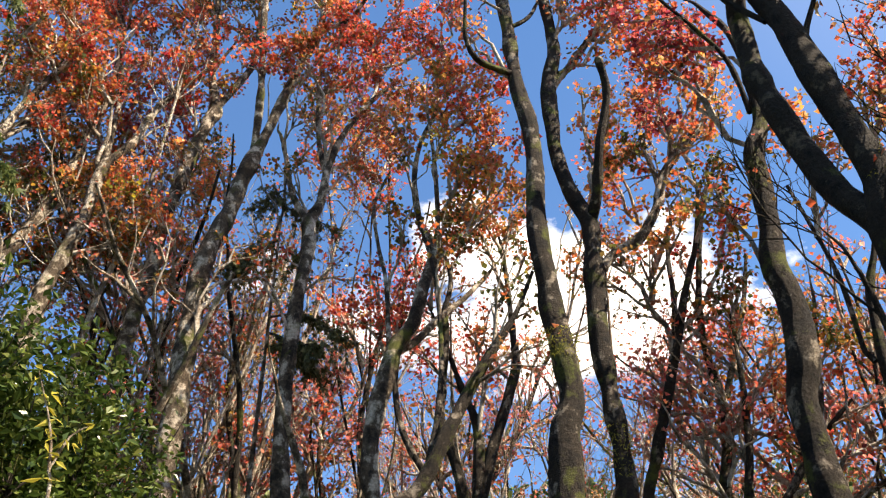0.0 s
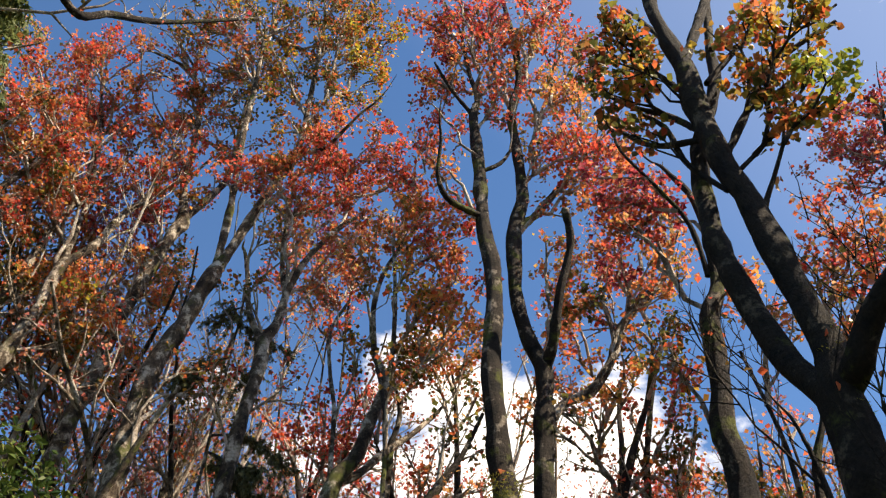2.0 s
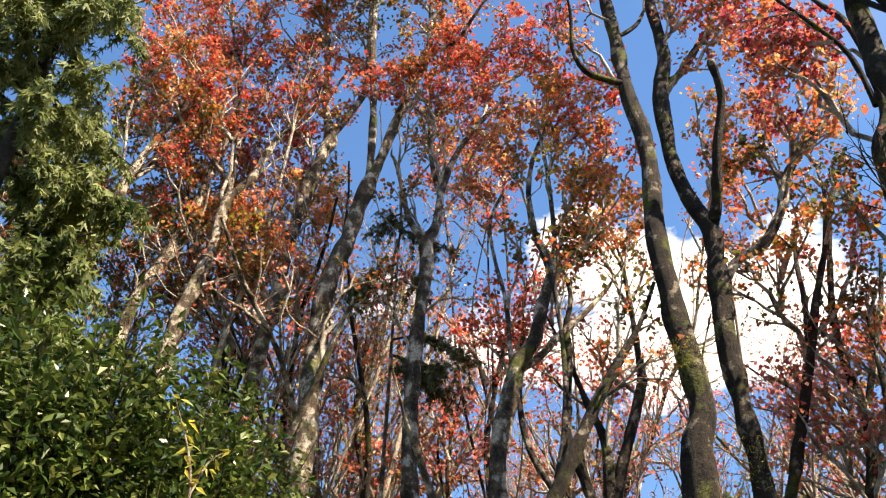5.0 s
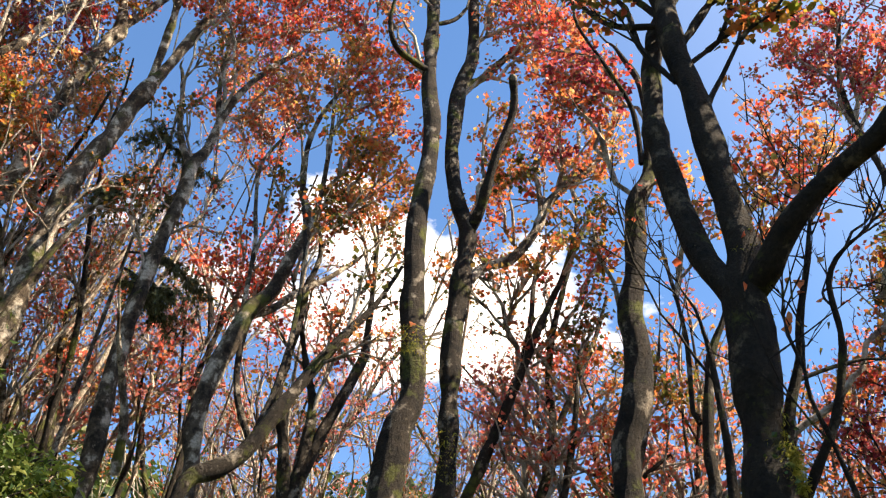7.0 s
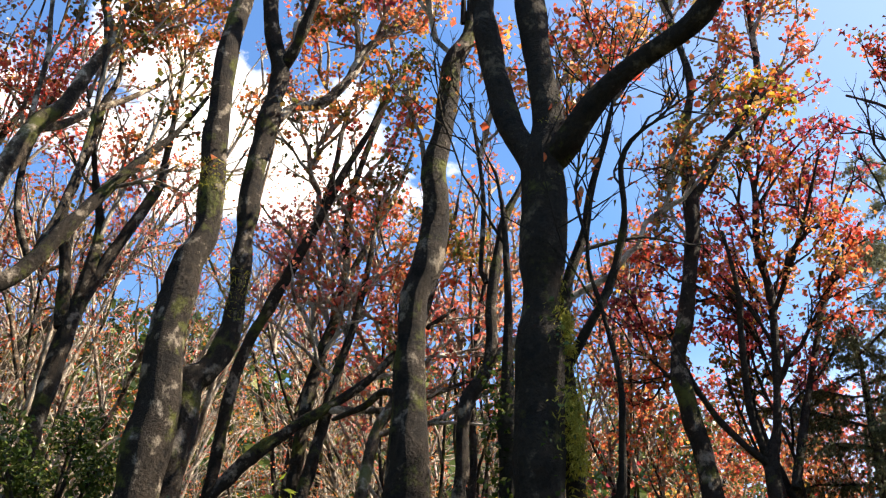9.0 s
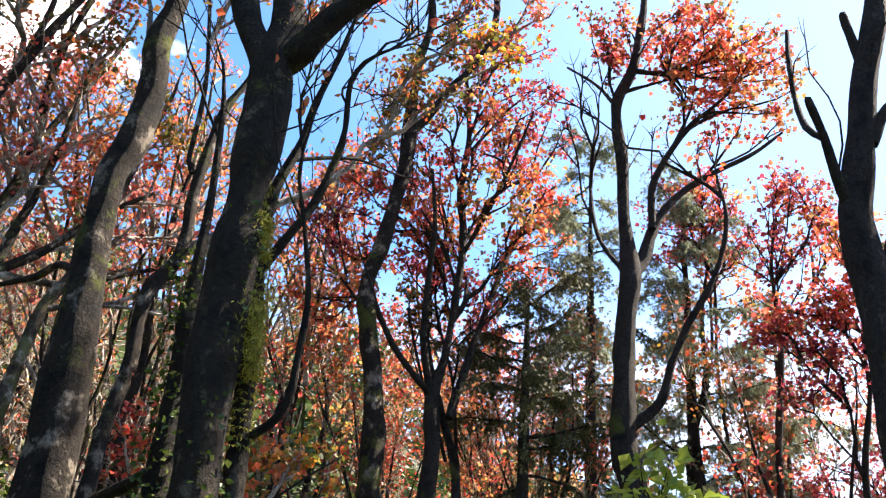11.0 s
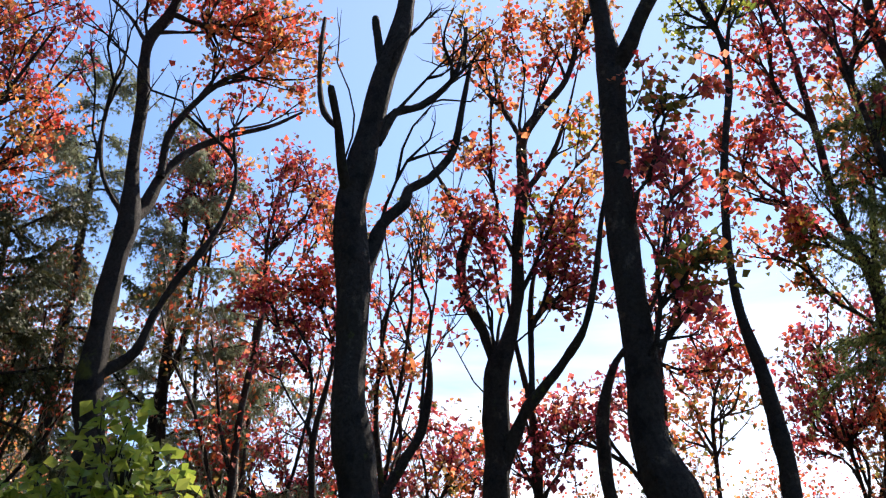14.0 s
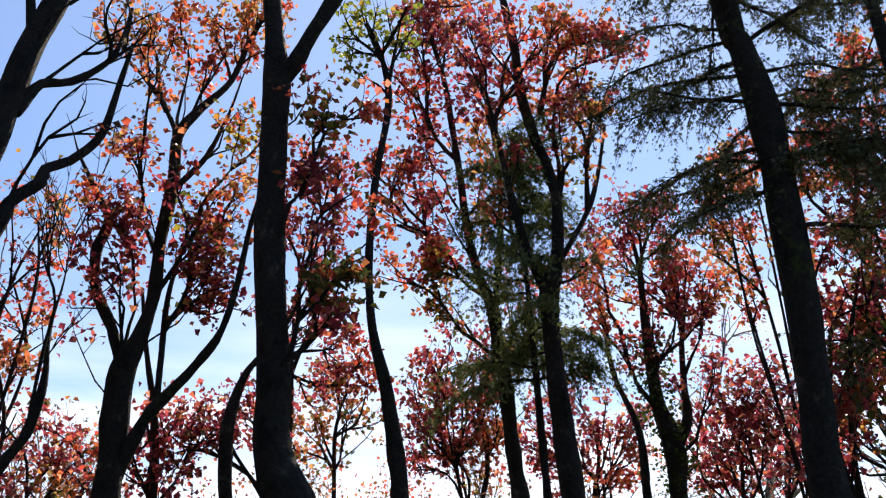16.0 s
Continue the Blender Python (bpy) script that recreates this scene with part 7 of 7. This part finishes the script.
def thin_clump(seed, leafm):
    """A clump of slim upright maple stems with little foliage."""
    rng = np.random.default_rng(seed)
    root = new("slim_maple")
    tagged(root, "clump of slim pale-brown maple stems, few leaves", "tree", "slim stems of the wood behind")
    tubes, spots = [], []
    lean = rng.normal(0, 0.07, 2) + (0.24, 0.0)
    for k in range(7):
        d = unit(np.array((*(rng.normal(0, 0.17, 2) + lean), 1.0)))
        stem = offshoot((*rng.normal(0, 0.35, 2), -0.3), d, rng.uniform(4.5, 8.0), rng.uniform(0.03, 0.062), rng, 9, 0.12, 0.2)
        path = curve_points(stem, 0.35)
        v, f = tube(path, 6, 0.06, seed + k)
        part("trunk" if k == 0 else "limb", mesh_of("stem", v, f, TWIG), root)
        t, s = sprout(path, rng, 0.35, 0.5, (0.7, 1.7), 2.0, 0.7, fine=False, pull=(0, 0, 0.8))
        tubes += t
        spots += s
    v, f = joined([tube(p, n) for p, n in tubes])
    part("twig_work", mesh_of("twigs", v, f, TWIG), root)["kind"] = "stuff"
    part("leaf_crown", leaf_mesh("leaves", spots, (0.04, 0.07), LEAVES[leafm], rng, OVAL * (1.7, 1, 1), OVAL_TRIS), root)["kind"] = "stuff"
    return root


slim = [thin_clump(700 + k, ("mixed", "orange", "orange", "gold")[k]) for k in range(4)]
for k in range(18):
    turn, r = rng.uniform(-30, 40), rng.uniform(12, 20)
    x, y = -r * math.sin(radians(turn)), r * math.cos(radians(turn))
    gz = ground_z(x, y)
    s = min(rng.uniform(0.8, 1.3), (1.6 + r * math.tan(radians(np.interp(turn, RISE[0], RISE[1]) - 3)) - gz) / 8.0)
    m = Matrix.LocRotScale((x, y, gz), Euler((0, 0, rng.uniform(-0.5, 0.5))), (s, s, s))
    ob = slim[k] if k < 4 else copy_thing(slim[k % 4], m)
    ob.matrix_basis = m


def young_tree(seed, leafm, height):
    """A low dense maple of the undergrowth."""
    rng = np.random.default_rng(seed)
    root = new("young_maple")
    tagged(root, "low bushy young maple with dense crimson leaves", "tree", "young maples under the tall ones")
    tubes, spots = [], []
    for k in range(4):
        stem = offshoot((0, 0, -0.2), (*rng.normal(0, 0.3, 2), 1), height * rng.uniform(0.7, 1.0), 0.04, rng, 7, 0.2, 0.25)
        path = curve_points(stem, 0.25)
        v, f = tube(path, 6, 0.05, seed + k)
        part("trunk" if k == 0 else "limb", mesh_of("stem", v, f, BARK_DARK), root)
        t, s = sprout(path, rng, 0.25, 0.42, (0.6, 1.2), 6.5, 0.85, fine=False)
        tubes += t
        spots += s
    v, f = joined([tube(p, n) for p, n in tubes])
    part("twig_work", mesh_of("twigs", v, f, TWIG), root)["kind"] = "stuff"
    part("leaf_crown", leaf_mesh("leaves", spots, (0.045, 0.085), LEAVES[leafm], rng, OVAL * (1.8, 1, 1), OVAL_TRIS), root)["kind"] = "stuff"
    return root


young = [young_tree(500 + k, ("mixed", "mixed", "red", "orange")[k], 3.6 + 0.3 * k) for k in range(4)]
for k in range(18):
    turn, r = (rng.uniform(-53, -41) if k < 8 else rng.uniform(-72, -63) if k < 11 else rng.uniform(-119, -85)), rng.uniform(10.5, 15)
    x, y = -r * math.sin(radians(turn)), r * math.cos(radians(turn))
    s = rng.uniform(0.6, 0.8) if turn < -80 else rng.uniform(0.9, 1.2) if turn < -60 else rng.uniform(0.65, 0.9)
    m = Matrix.LocRotScale((x, y, ground_z(x, y)), Euler((0, 0, rng.uniform(0, 6.28))), (s, s, s))
    ob = young[k] if k < 4 else copy_thing(young[k % 4], m)
    ob.matrix_basis = m


def far_woods():
    """Evergreen woods on the hill behind, too far to count."""
    rng = np.random.default_rng(5)
    spots = []
    for _ in range(330):
        turn, r = rng.uniform(-70, 60), rng.uniform(40, 95)
        x, y = -r * math.sin(radians(turn)), r * math.cos(radians(turn))
        h, w = rng.uniform(4, 8), rng.uniform(1.8, 3.2)
        v = rng.normal(0, 1, (130, 3))
        v /= np.linalg.norm(v, axis=1)[:, None]
        v *= rng.uniform(0.75, 1.0, (130, 1))
        spots.append(v * (w, w, h * 0.5) + (x, y, ground_z(x, y) + h * 0.5))
    spots = np.vstack(spots)
    ob = new("far_woods", leaf_mesh("far_woods", spots, (0.5, 1.0), LEAVES["wood"], rng, OVAL * (1.6, 1, 1), OVAL_TRIS))
    tagged(ob, "dark green evergreen woods covering the far hillside", "woods", kind="stuff")


far_woods()


# ---- shrubs ----
def shrub(x, y, width, top, leafm, count, size, seed, label, shape=OVAL, lumps=9, name="shrub"):
    """A dense bush: stems from one foot and leaves gathered in shells round their ends."""
    rng = np.random.default_rng(seed)
    root = new(name)
    z0 = ground_z(x, y)
    root.location = (x, y, z0)
    tagged(root, label, "shrub")
    h = top - z0
    tubes, spots = [], []
    for k in range(lumps):
        a, q = rng.uniform(0, 6.28), math.sqrt(rng.uniform(0, 1)) * width * 0.7
        c = np.array((q * math.cos(a), q * math.sin(a), h * rng.uniform(0.3, 0.82) * (1 - 0.25 * (q / width) ** 2)))
        tubes.append((curve_points([(c[0] * 0.1, c[1] * 0.1, -0.15, 0.03), (c[0] * 0.5, c[1] * 0.5, c[2] * 0.5, 0.02), (*c, 0.01)], 0.2), 6))
        n = count // lumps
        v = rng.normal(0, 1, (n, 3))
        v /= np.linalg.norm(v, axis=1)[:, None]
        lump = np.array([noise.noise(Vector(w * 2.3) + Vector((k * 7.0, 0, 0))) for w in v])
        v *= (rng.uniform(0.55, 1.0, n) * (1 + 0.55 * lump))[:, None]
        rad = np.array((width * 0.34, width * 0.34, h * 0.17)) * rng.uniform(0.7, 1.25)
        spots.append(c + v * rad)
        for _ in range(11):
            e = c + rng.normal(0, 0.55, 3) * rad
            tubes.append((offshoot(c * 0.9, e - c * 0.9, np.linalg.norm(e - c * 0.9), 0.008, rng, 4), 3))
    spots = np.vstack(spots)
    spots = spots[spots[:, 2] > 0.05]
    v, f = joined([tube(p, n) for p, n in tubes])
    part("stem_work", mesh_of("stems", v, f, BARK_GREY), root)["kind"] = "stuff"
    part("foliage", leaf_mesh("foliage", spots, size, LEAVES[leafm], rng, shape, OVAL_TRIS, 0.35, 0.7), root)["kind"] = "stuff"
    return root


def polar(turn, r):
    return -r * math.sin(radians(turn)), r * math.cos(radians(turn))


for turn, r, width, top, n, s in ((38, 5.6, 1.5, 5.35, 7500, 1), (31, 5.4, 1.3, 5.45, 7000, 2), (24, 5.6, 1.1, 5.25, 5500, 3), (17, 6.4, 1.0, 4.65, 4000, 4), (46, 5.4, 1.4, 4.95, 5500, 5)):
    shrub(*polar(turn, r), width, top, "bush", int(n * 2.6), (0.045, 0.085), 900 + s, "dense dark glossy evergreen shrub on the bank", lumps=24, name="evergreen_shrub")
shrub(*polar(12.5, 7.0), 0.7, 4.9, "bright", 1500, (0.075, 0.14), 921, "light green bamboo-like shrub beside the dark bushes", LANCE * (1.4, 1, 1), 7)
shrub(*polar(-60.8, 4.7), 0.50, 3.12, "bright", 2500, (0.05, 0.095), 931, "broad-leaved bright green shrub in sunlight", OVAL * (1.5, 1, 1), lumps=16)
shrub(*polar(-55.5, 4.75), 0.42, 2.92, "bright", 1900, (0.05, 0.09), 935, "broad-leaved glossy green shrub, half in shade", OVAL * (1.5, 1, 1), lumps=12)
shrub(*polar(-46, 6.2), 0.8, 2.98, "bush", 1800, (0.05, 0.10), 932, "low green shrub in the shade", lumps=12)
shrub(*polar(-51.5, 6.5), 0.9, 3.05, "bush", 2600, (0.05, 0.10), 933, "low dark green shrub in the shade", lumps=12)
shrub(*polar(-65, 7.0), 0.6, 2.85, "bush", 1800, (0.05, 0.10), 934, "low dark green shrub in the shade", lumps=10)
shrub(*polar(-12.5, 7.0), 0.75, 3.65, "bush", 4200, (0.045, 0.09), 936, "dark green shrub below the leaning stems", lumps=16)
shrub(*polar(-17.5, 7.0), 0.6, 3.45, "bush", 3000, (0.045, 0.09), 937, "dark green shrub below the leaning stems", lumps=12)
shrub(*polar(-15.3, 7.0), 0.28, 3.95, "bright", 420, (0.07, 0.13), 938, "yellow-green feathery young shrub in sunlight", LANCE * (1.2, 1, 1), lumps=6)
shrub(*polar(3.5, 7.6), 0.8, 4.5, "bush", 3000, (0.045, 0.09), 939, "green shrub at the foot of the twin trunks", lumps=12)
shrub(*polar(-3.5, 9.0), 0.9, 4.95, "bush", 2600, (0.045, 0.09), 940, "dull green undergrowth on the slope", lumps=12)


# ---- conifers ----
def conifer(name, label, stem, seed, spread, levels, frond, lowest=0.25, dens=1.0, leafm="frond", barkm=None, boughs=(), sag=-0.5):
    """A cypress: straight trunk, level boughs and flat sprays that hang from them; boughs: (height, turn, length, rise)."""
    rng = np.random.default_rng(seed)
    x, y, z, r = stem[0]
    base = np.array((x, y, ground_z(x, y)))
    root = new(name)
    root.location = base
    tagged(root, label, "tree")
    path = curve_points([(x, y, base[2] - 0.2, r * 1.3)] + list(stem), 0.12)
    path[:, :3] -= base
    v, f = tube(path, 12, 0.06, seed)
    part("trunk", mesh_of("stem", v, f, barkm or BARK_DARK), root)
    spots, heads, sprays, limbs = [], [], [], []
    for h, turn, long, rise in boughs:
        i = int(np.argmin(np.abs(path[:, 2] + base[2] - h)))
        limbs.append((i, np.array((-math.sin(radians(turn)), math.cos(radians(turn)), rise)), long))
    for k in range(levels):
        q = lowest + (1 - lowest) * (k + rng.uniform(0, 1)) / levels
        a = rng.uniform(0, 6.28)
        limbs.append((min(int(q * len(path)), len(path) - 1), np.array((math.cos(a), math.sin(a), rng.uniform(-0.05, 0.4))), spread * rng.uniform(0.6, 1.1) * (1.15 - 0.75 * q)))
    for i, way, long in limbs:
        bough = offshoot(path[i, :3], way, long, 0.009 + 0.008 * long, rng, 8, sag, 0.42)
        for j in range(int(long * 17 * dens)):
            m = min(7, int(rng.uniform(1, 8) ** 0.9 + 0.8))
            side = offshoot(bough[m - 1, :3] + (bough[m, :3] - bough[m - 1, :3]) * rng.uniform(), unit(way) * 0.6 + rng.normal(0, 0.65, 3) * (1, 1, 0.4), rng.uniform(0.12, 0.5), 0.004, rng, 5, -1.9, 0.3)
            sprays.append((side, 3))
            for e in range(1, 5):
                for _ in range(6 if frond[1] < 0.056 else 5 if frond[1] < 0.08 else 3):
                    spots.append(side[e, :3] + (side[e - 1, :3] - side[e, :3]) * rng.uniform() + rng.normal(0, 0.022, 3))
                    heads.append(unit(side[e, :3] - side[e - 1, :3]) + rng.normal(0, 0.6, 3) - (0, 0, 0.45))
        v, f = tube(bough, 6)
        part("bough", mesh_of("bough", v, f, BARK_DARK), root)
    v, f = joined([tube(p[::2], n) for p, n in sprays])
    part("spray_work", mesh_of("sprays", v, f, BARK_DARK), root)["kind"] = "stuff"
    part("needle_foliage", leaf_mesh("fronds", spots, frond, LEAVES[leafm], rng, FAN, FAN_TRIS, 0.5, 0.8, heads), root)["kind"] = "stuff"
    return root


def straight(turn, r, height, radius, lean=0.0):
    x, y = polar(turn, r)
    z = ground_z(x, y)
    return [(x, y, z, radius), (x + lean * 0.5, y, z + height * 0.5, radius * 0.7), (x + lean, y, z + height, 0.01)]


top = CONIFER_TRUNK[-1]
BOUGHS = [(6.15, -15, 0.9, 0.35), (5.95, -30, 1.1, 0.3), (5.75, -22, 1.25, 0.15), (5.62, -40, 1.0, 0.05), (5.30, -12, 1.1, 0.12), (5.05, -30, 1.2, 0.0), (4.85, -10, 0.9, -0.05), (4.60, -25, 1.1, 0.1),
          (5.85, 165, 1.4, 0.35), (5.65, 150, 1.1, 0.2), (5.30, 172, 1.0, 0.15), (4.85, 160, 0.9, 0.2), (4.45, 168, 1.3, 0.45), (6.3, 60, 0.8, 0.2), (6.4, -100, 0.8, 0.2),
          (5.50, -35, 0.9, -0.1), (5.20, -20, 0.8, -0.2), (4.95, -45, 1.0, -0.15), (4.70, -5, 0.8, 0.0), (6.0, 0, 0.9, 0.0), (6.25, 150, 0.9, 0.1), (5.1, 185, 0.8, 0.1)]
conifer("cypress", "dark straight cypress with sparse level boughs", CONIFER_TRUNK + [(top[0], top[1], top[2] + 3.0, 0.05)], 41, 1.5, 12, (0.018, 0.042), 0.66, 1.8, "dark_frond", None, BOUGHS, -0.35)
conifer("cypress", "grey-green cypress with soft drooping sprays", straight(-60.5, 12, 5.6, 0.09), 42, 1.7, 36, (0.03, 0.068), 0.2, 1.85)
conifer("cypress", "grey-green cypress with soft drooping sprays", straight(-54.5, 11.5, 5.7, 0.08), 43, 1.5, 32, (0.03, 0.068), 0.3, 1.85)
conifer("cypress", "dark low cypress with drooping sprays", straight(-50.5, 10.5, 3.4, 0.08), 44, 1.9, 24, (0.03, 0.068), 0.3, 1.7, "dark_frond")
conifer("cypress", "grey-green cypress with soft drooping sprays", straight(-65.5, 12.5, 4.6, 0.08), 49, 1.6, 24, (0.03, 0.068), 0.2, 1.8)
conifer("cypress", "green cypress sprays among dark maple stems", straight(-105.5, 8.4, 6.1, 0.05), 47, 1.35, 36, (0.022, 0.05), 0.56, 2.6, "spray")
conifer("cypress", "tall green conifer at the wood's edge", straight(42, 9.0, 9.6, 0.14), 45, 2.5, 64, (0.09, 0.16), 0.2, 1.3, "spray")
conifer("cypress", "green conifer with dense drooping sprays", straight(37.5, 10.5, 7.6, 0.10), 53, 1.7, 36, (0.09, 0.16), 0.3, 1.4, "spray")
conifer("cypress", "dark thin conifer with hanging clumps, among the pale maples", straight(12.5, 10.4, 7.6, 0.035), 46, 1.0, 3, (0.06, 0.10), 0.5, 2.0, "dark_frond", BARK_PALE,
        [(10.9, -80, 0.9, 0.1), (11.3, 60, 0.6, 0.1), (9.0, -90, 1.2, 0.25), (8.8, -70, 1.0, 0.1), (8.6, -120, 0.9, 0.0), (10.3, 70, 0.8, 0.1), (10.0, 100, 0.7, 0.0)], -0.9)
conifer("cypress", "dark cypress with drooping boughs, beside the straight one", straight(-130, 6.8, 8.5, 0.12), 48, 1.9, 28, (0.022, 0.05), 0.36, 1.8, "dark_frond")


# ---- moss, ivy and a sapling ----
def tuft(owner, name, spots, leafm, size, seed, label, shape=LANCE, droop=0.8):
    """Growth on a tree's bark, as a part of that tree."""
    rng = np.random.default_rng(seed)
    base = np.array(owner.location)
    ob = part(name, leaf_mesh(name, np.asarray(spots) - base, size, LEAVES[leafm], rng, shape, OVAL_TRIS, droop, 0.8), owner, label)
    ob["kind"] = "stuff"
    return ob


def along_stem(points, count, radius, spread, seed, turn=None):
    """Places on the bark along a stem, all round or on the side towards a turn."""
    rng = np.random.default_rng(seed)
    path = curve_points([(*p, radius) for p in points], 0.05)
    at = path[rng.integers(0, len(path), count), :3]
    a = rng.uniform(0, 6.28, count) if turn is None else radians(turn) + rng.normal(0, 0.5, count)
    out = np.stack([-np.sin(a), np.cos(a), np.zeros(count)], 1)
    return at + out * (radius + rng.uniform(0, spread, count))[:, None]


tuft(mossy_m, "moss_cushion", along_stem([(2.59, 4.28, 4.25), (2.60, 4.27, 4.05)], 900, 0.13, 0.07, 61, -118), "moss", (0.018, 0.05), 61, "yellow-green moss cushion")
tuft(mossy_m, "moss_cushion", along_stem([(2.61, 4.27, 3.75), (2.64, 4.25, 3.35)], 1500, 0.14, 0.08, 62, -118), "moss", (0.018, 0.05), 62, "yellow-green hanging moss")
tuft(mossy_m, "moss_cushion", along_stem([(2.63, 4.26, 5.2), (2.60, 4.28, 4.3)], 300, 0.12, 0.02, 64, -115), "moss", (0.018, 0.05), 64, "thin green moss")
tuft(mossy_n, "moss_cushion", along_stem([(2.84, 4.41, 4.4), (2.90, 4.37, 3.0)], 1800, 0.05, 0.03, 65), "moss", (0.018, 0.05), 65, "green moss sleeve")
tuft(mossy_m, "ivy", along_stem([(2.62, 4.26, 4.4), (2.62, 4.26, 2.4)], 130, 0.14, 0.05, 66, -175), "bush", (0.025, 0.05), 66, "glossy ivy leaves", OVAL * (1.7, 1, 1), 0.3)
tuft(ivy_o, "ivy", along_stem([(2.96, 5.22, 2.2), (2.96, 5.22, 3.6), (2.93, 5.23, 4.4)], 900, 0.09, 0.10, 67), "bush", (0.03, 0.06), 67, "glossy dark ivy leaves", OVAL * (1.7, 1, 1), 0.3)
tuft(ivy_l, "ivy", along_stem([(9.2, -3.93, 3.3), (9.2, -3.93, 4.0), (9.24, -3.83, 4.6), (9.24, -3.83, 5.3)], 1300, 0.10, 0.14, 68), "bush", (0.03, 0.06), 68, "dark ivy leaves", OVAL * (1.7, 1, 1), 0.3)
tuft(twin_c, "moss_cushion", along_stem([(1.58, 8.05, 6.1), (1.58, 8.05, 5.6)], 840, 0.12, 0.05, 69), "moss", (0.018, 0.05), 69, "yellow-green moss cushion")
tuft(twin_b, "moss_cushion", along_stem([(1.13, 7.92, 7.1), (1.14, 7.92, 6.8)], 760, 0.16, 0.03, 70), "moss", (0.018, 0.05), 70, "bright green moss patch")


def sapling():
    """A thin bare-stemmed plant with a few yellow leaves."""
    rng = np.random.default_rng(15)
    x, y = -1.68, 3.84
    z = ground_z(x, y)
    root = new("sapling")
    root.location = (x, y, z)
    tagged(root, "thin sapling with a few long yellow leaves", "sapling")
    stems = [[(0, 0, -0.1, 0.012), (-0.02, 0.0, 3.25 - z, 0.010), (-0.05, -0.01, 3.62 - z, 0.008), (-0.09, -0.03, 3.82 - z, 0.006), (-0.19, -0.07, 4.08 - z, 0.003)],
             [(-0.05, -0.01, 3.60 - z, 0.006), (0.0, 0.01, 3.78 - z, 0.005), (0.06, 0.03, 3.84 - z, 0.003)]]
    spots = []
    for k, s in enumerate(stems):
        path = curve_points(s, 0.05)
        v, f = tube(path, 6, 0.05, k)
        part("stem" if k == 0 else "side_stem", mesh_of("stem", v, f, TWIG), root)
        spots += [p[:3] + rng.normal(0, 0.015, 3) for p in path[-9:]] * 2
    part("yellow_leaf", leaf_mesh("leaves", spots, (0.05, 0.10), LEAVES["yellow"], rng, LANCE * (1.7, 1, 1), OVAL_TRIS, 0.6), root)["kind"] = "stuff"


sapling()


tuft(mossy_m, "moss_cushion", along_stem([(2.65, 4.25, 5.6), (3.0, 4.02, 6.2), (3.55, 3.55, 6.9)], 700, 0.11, 0.03, 71), "moss", (0.015, 0.04), 71, "thin green moss")
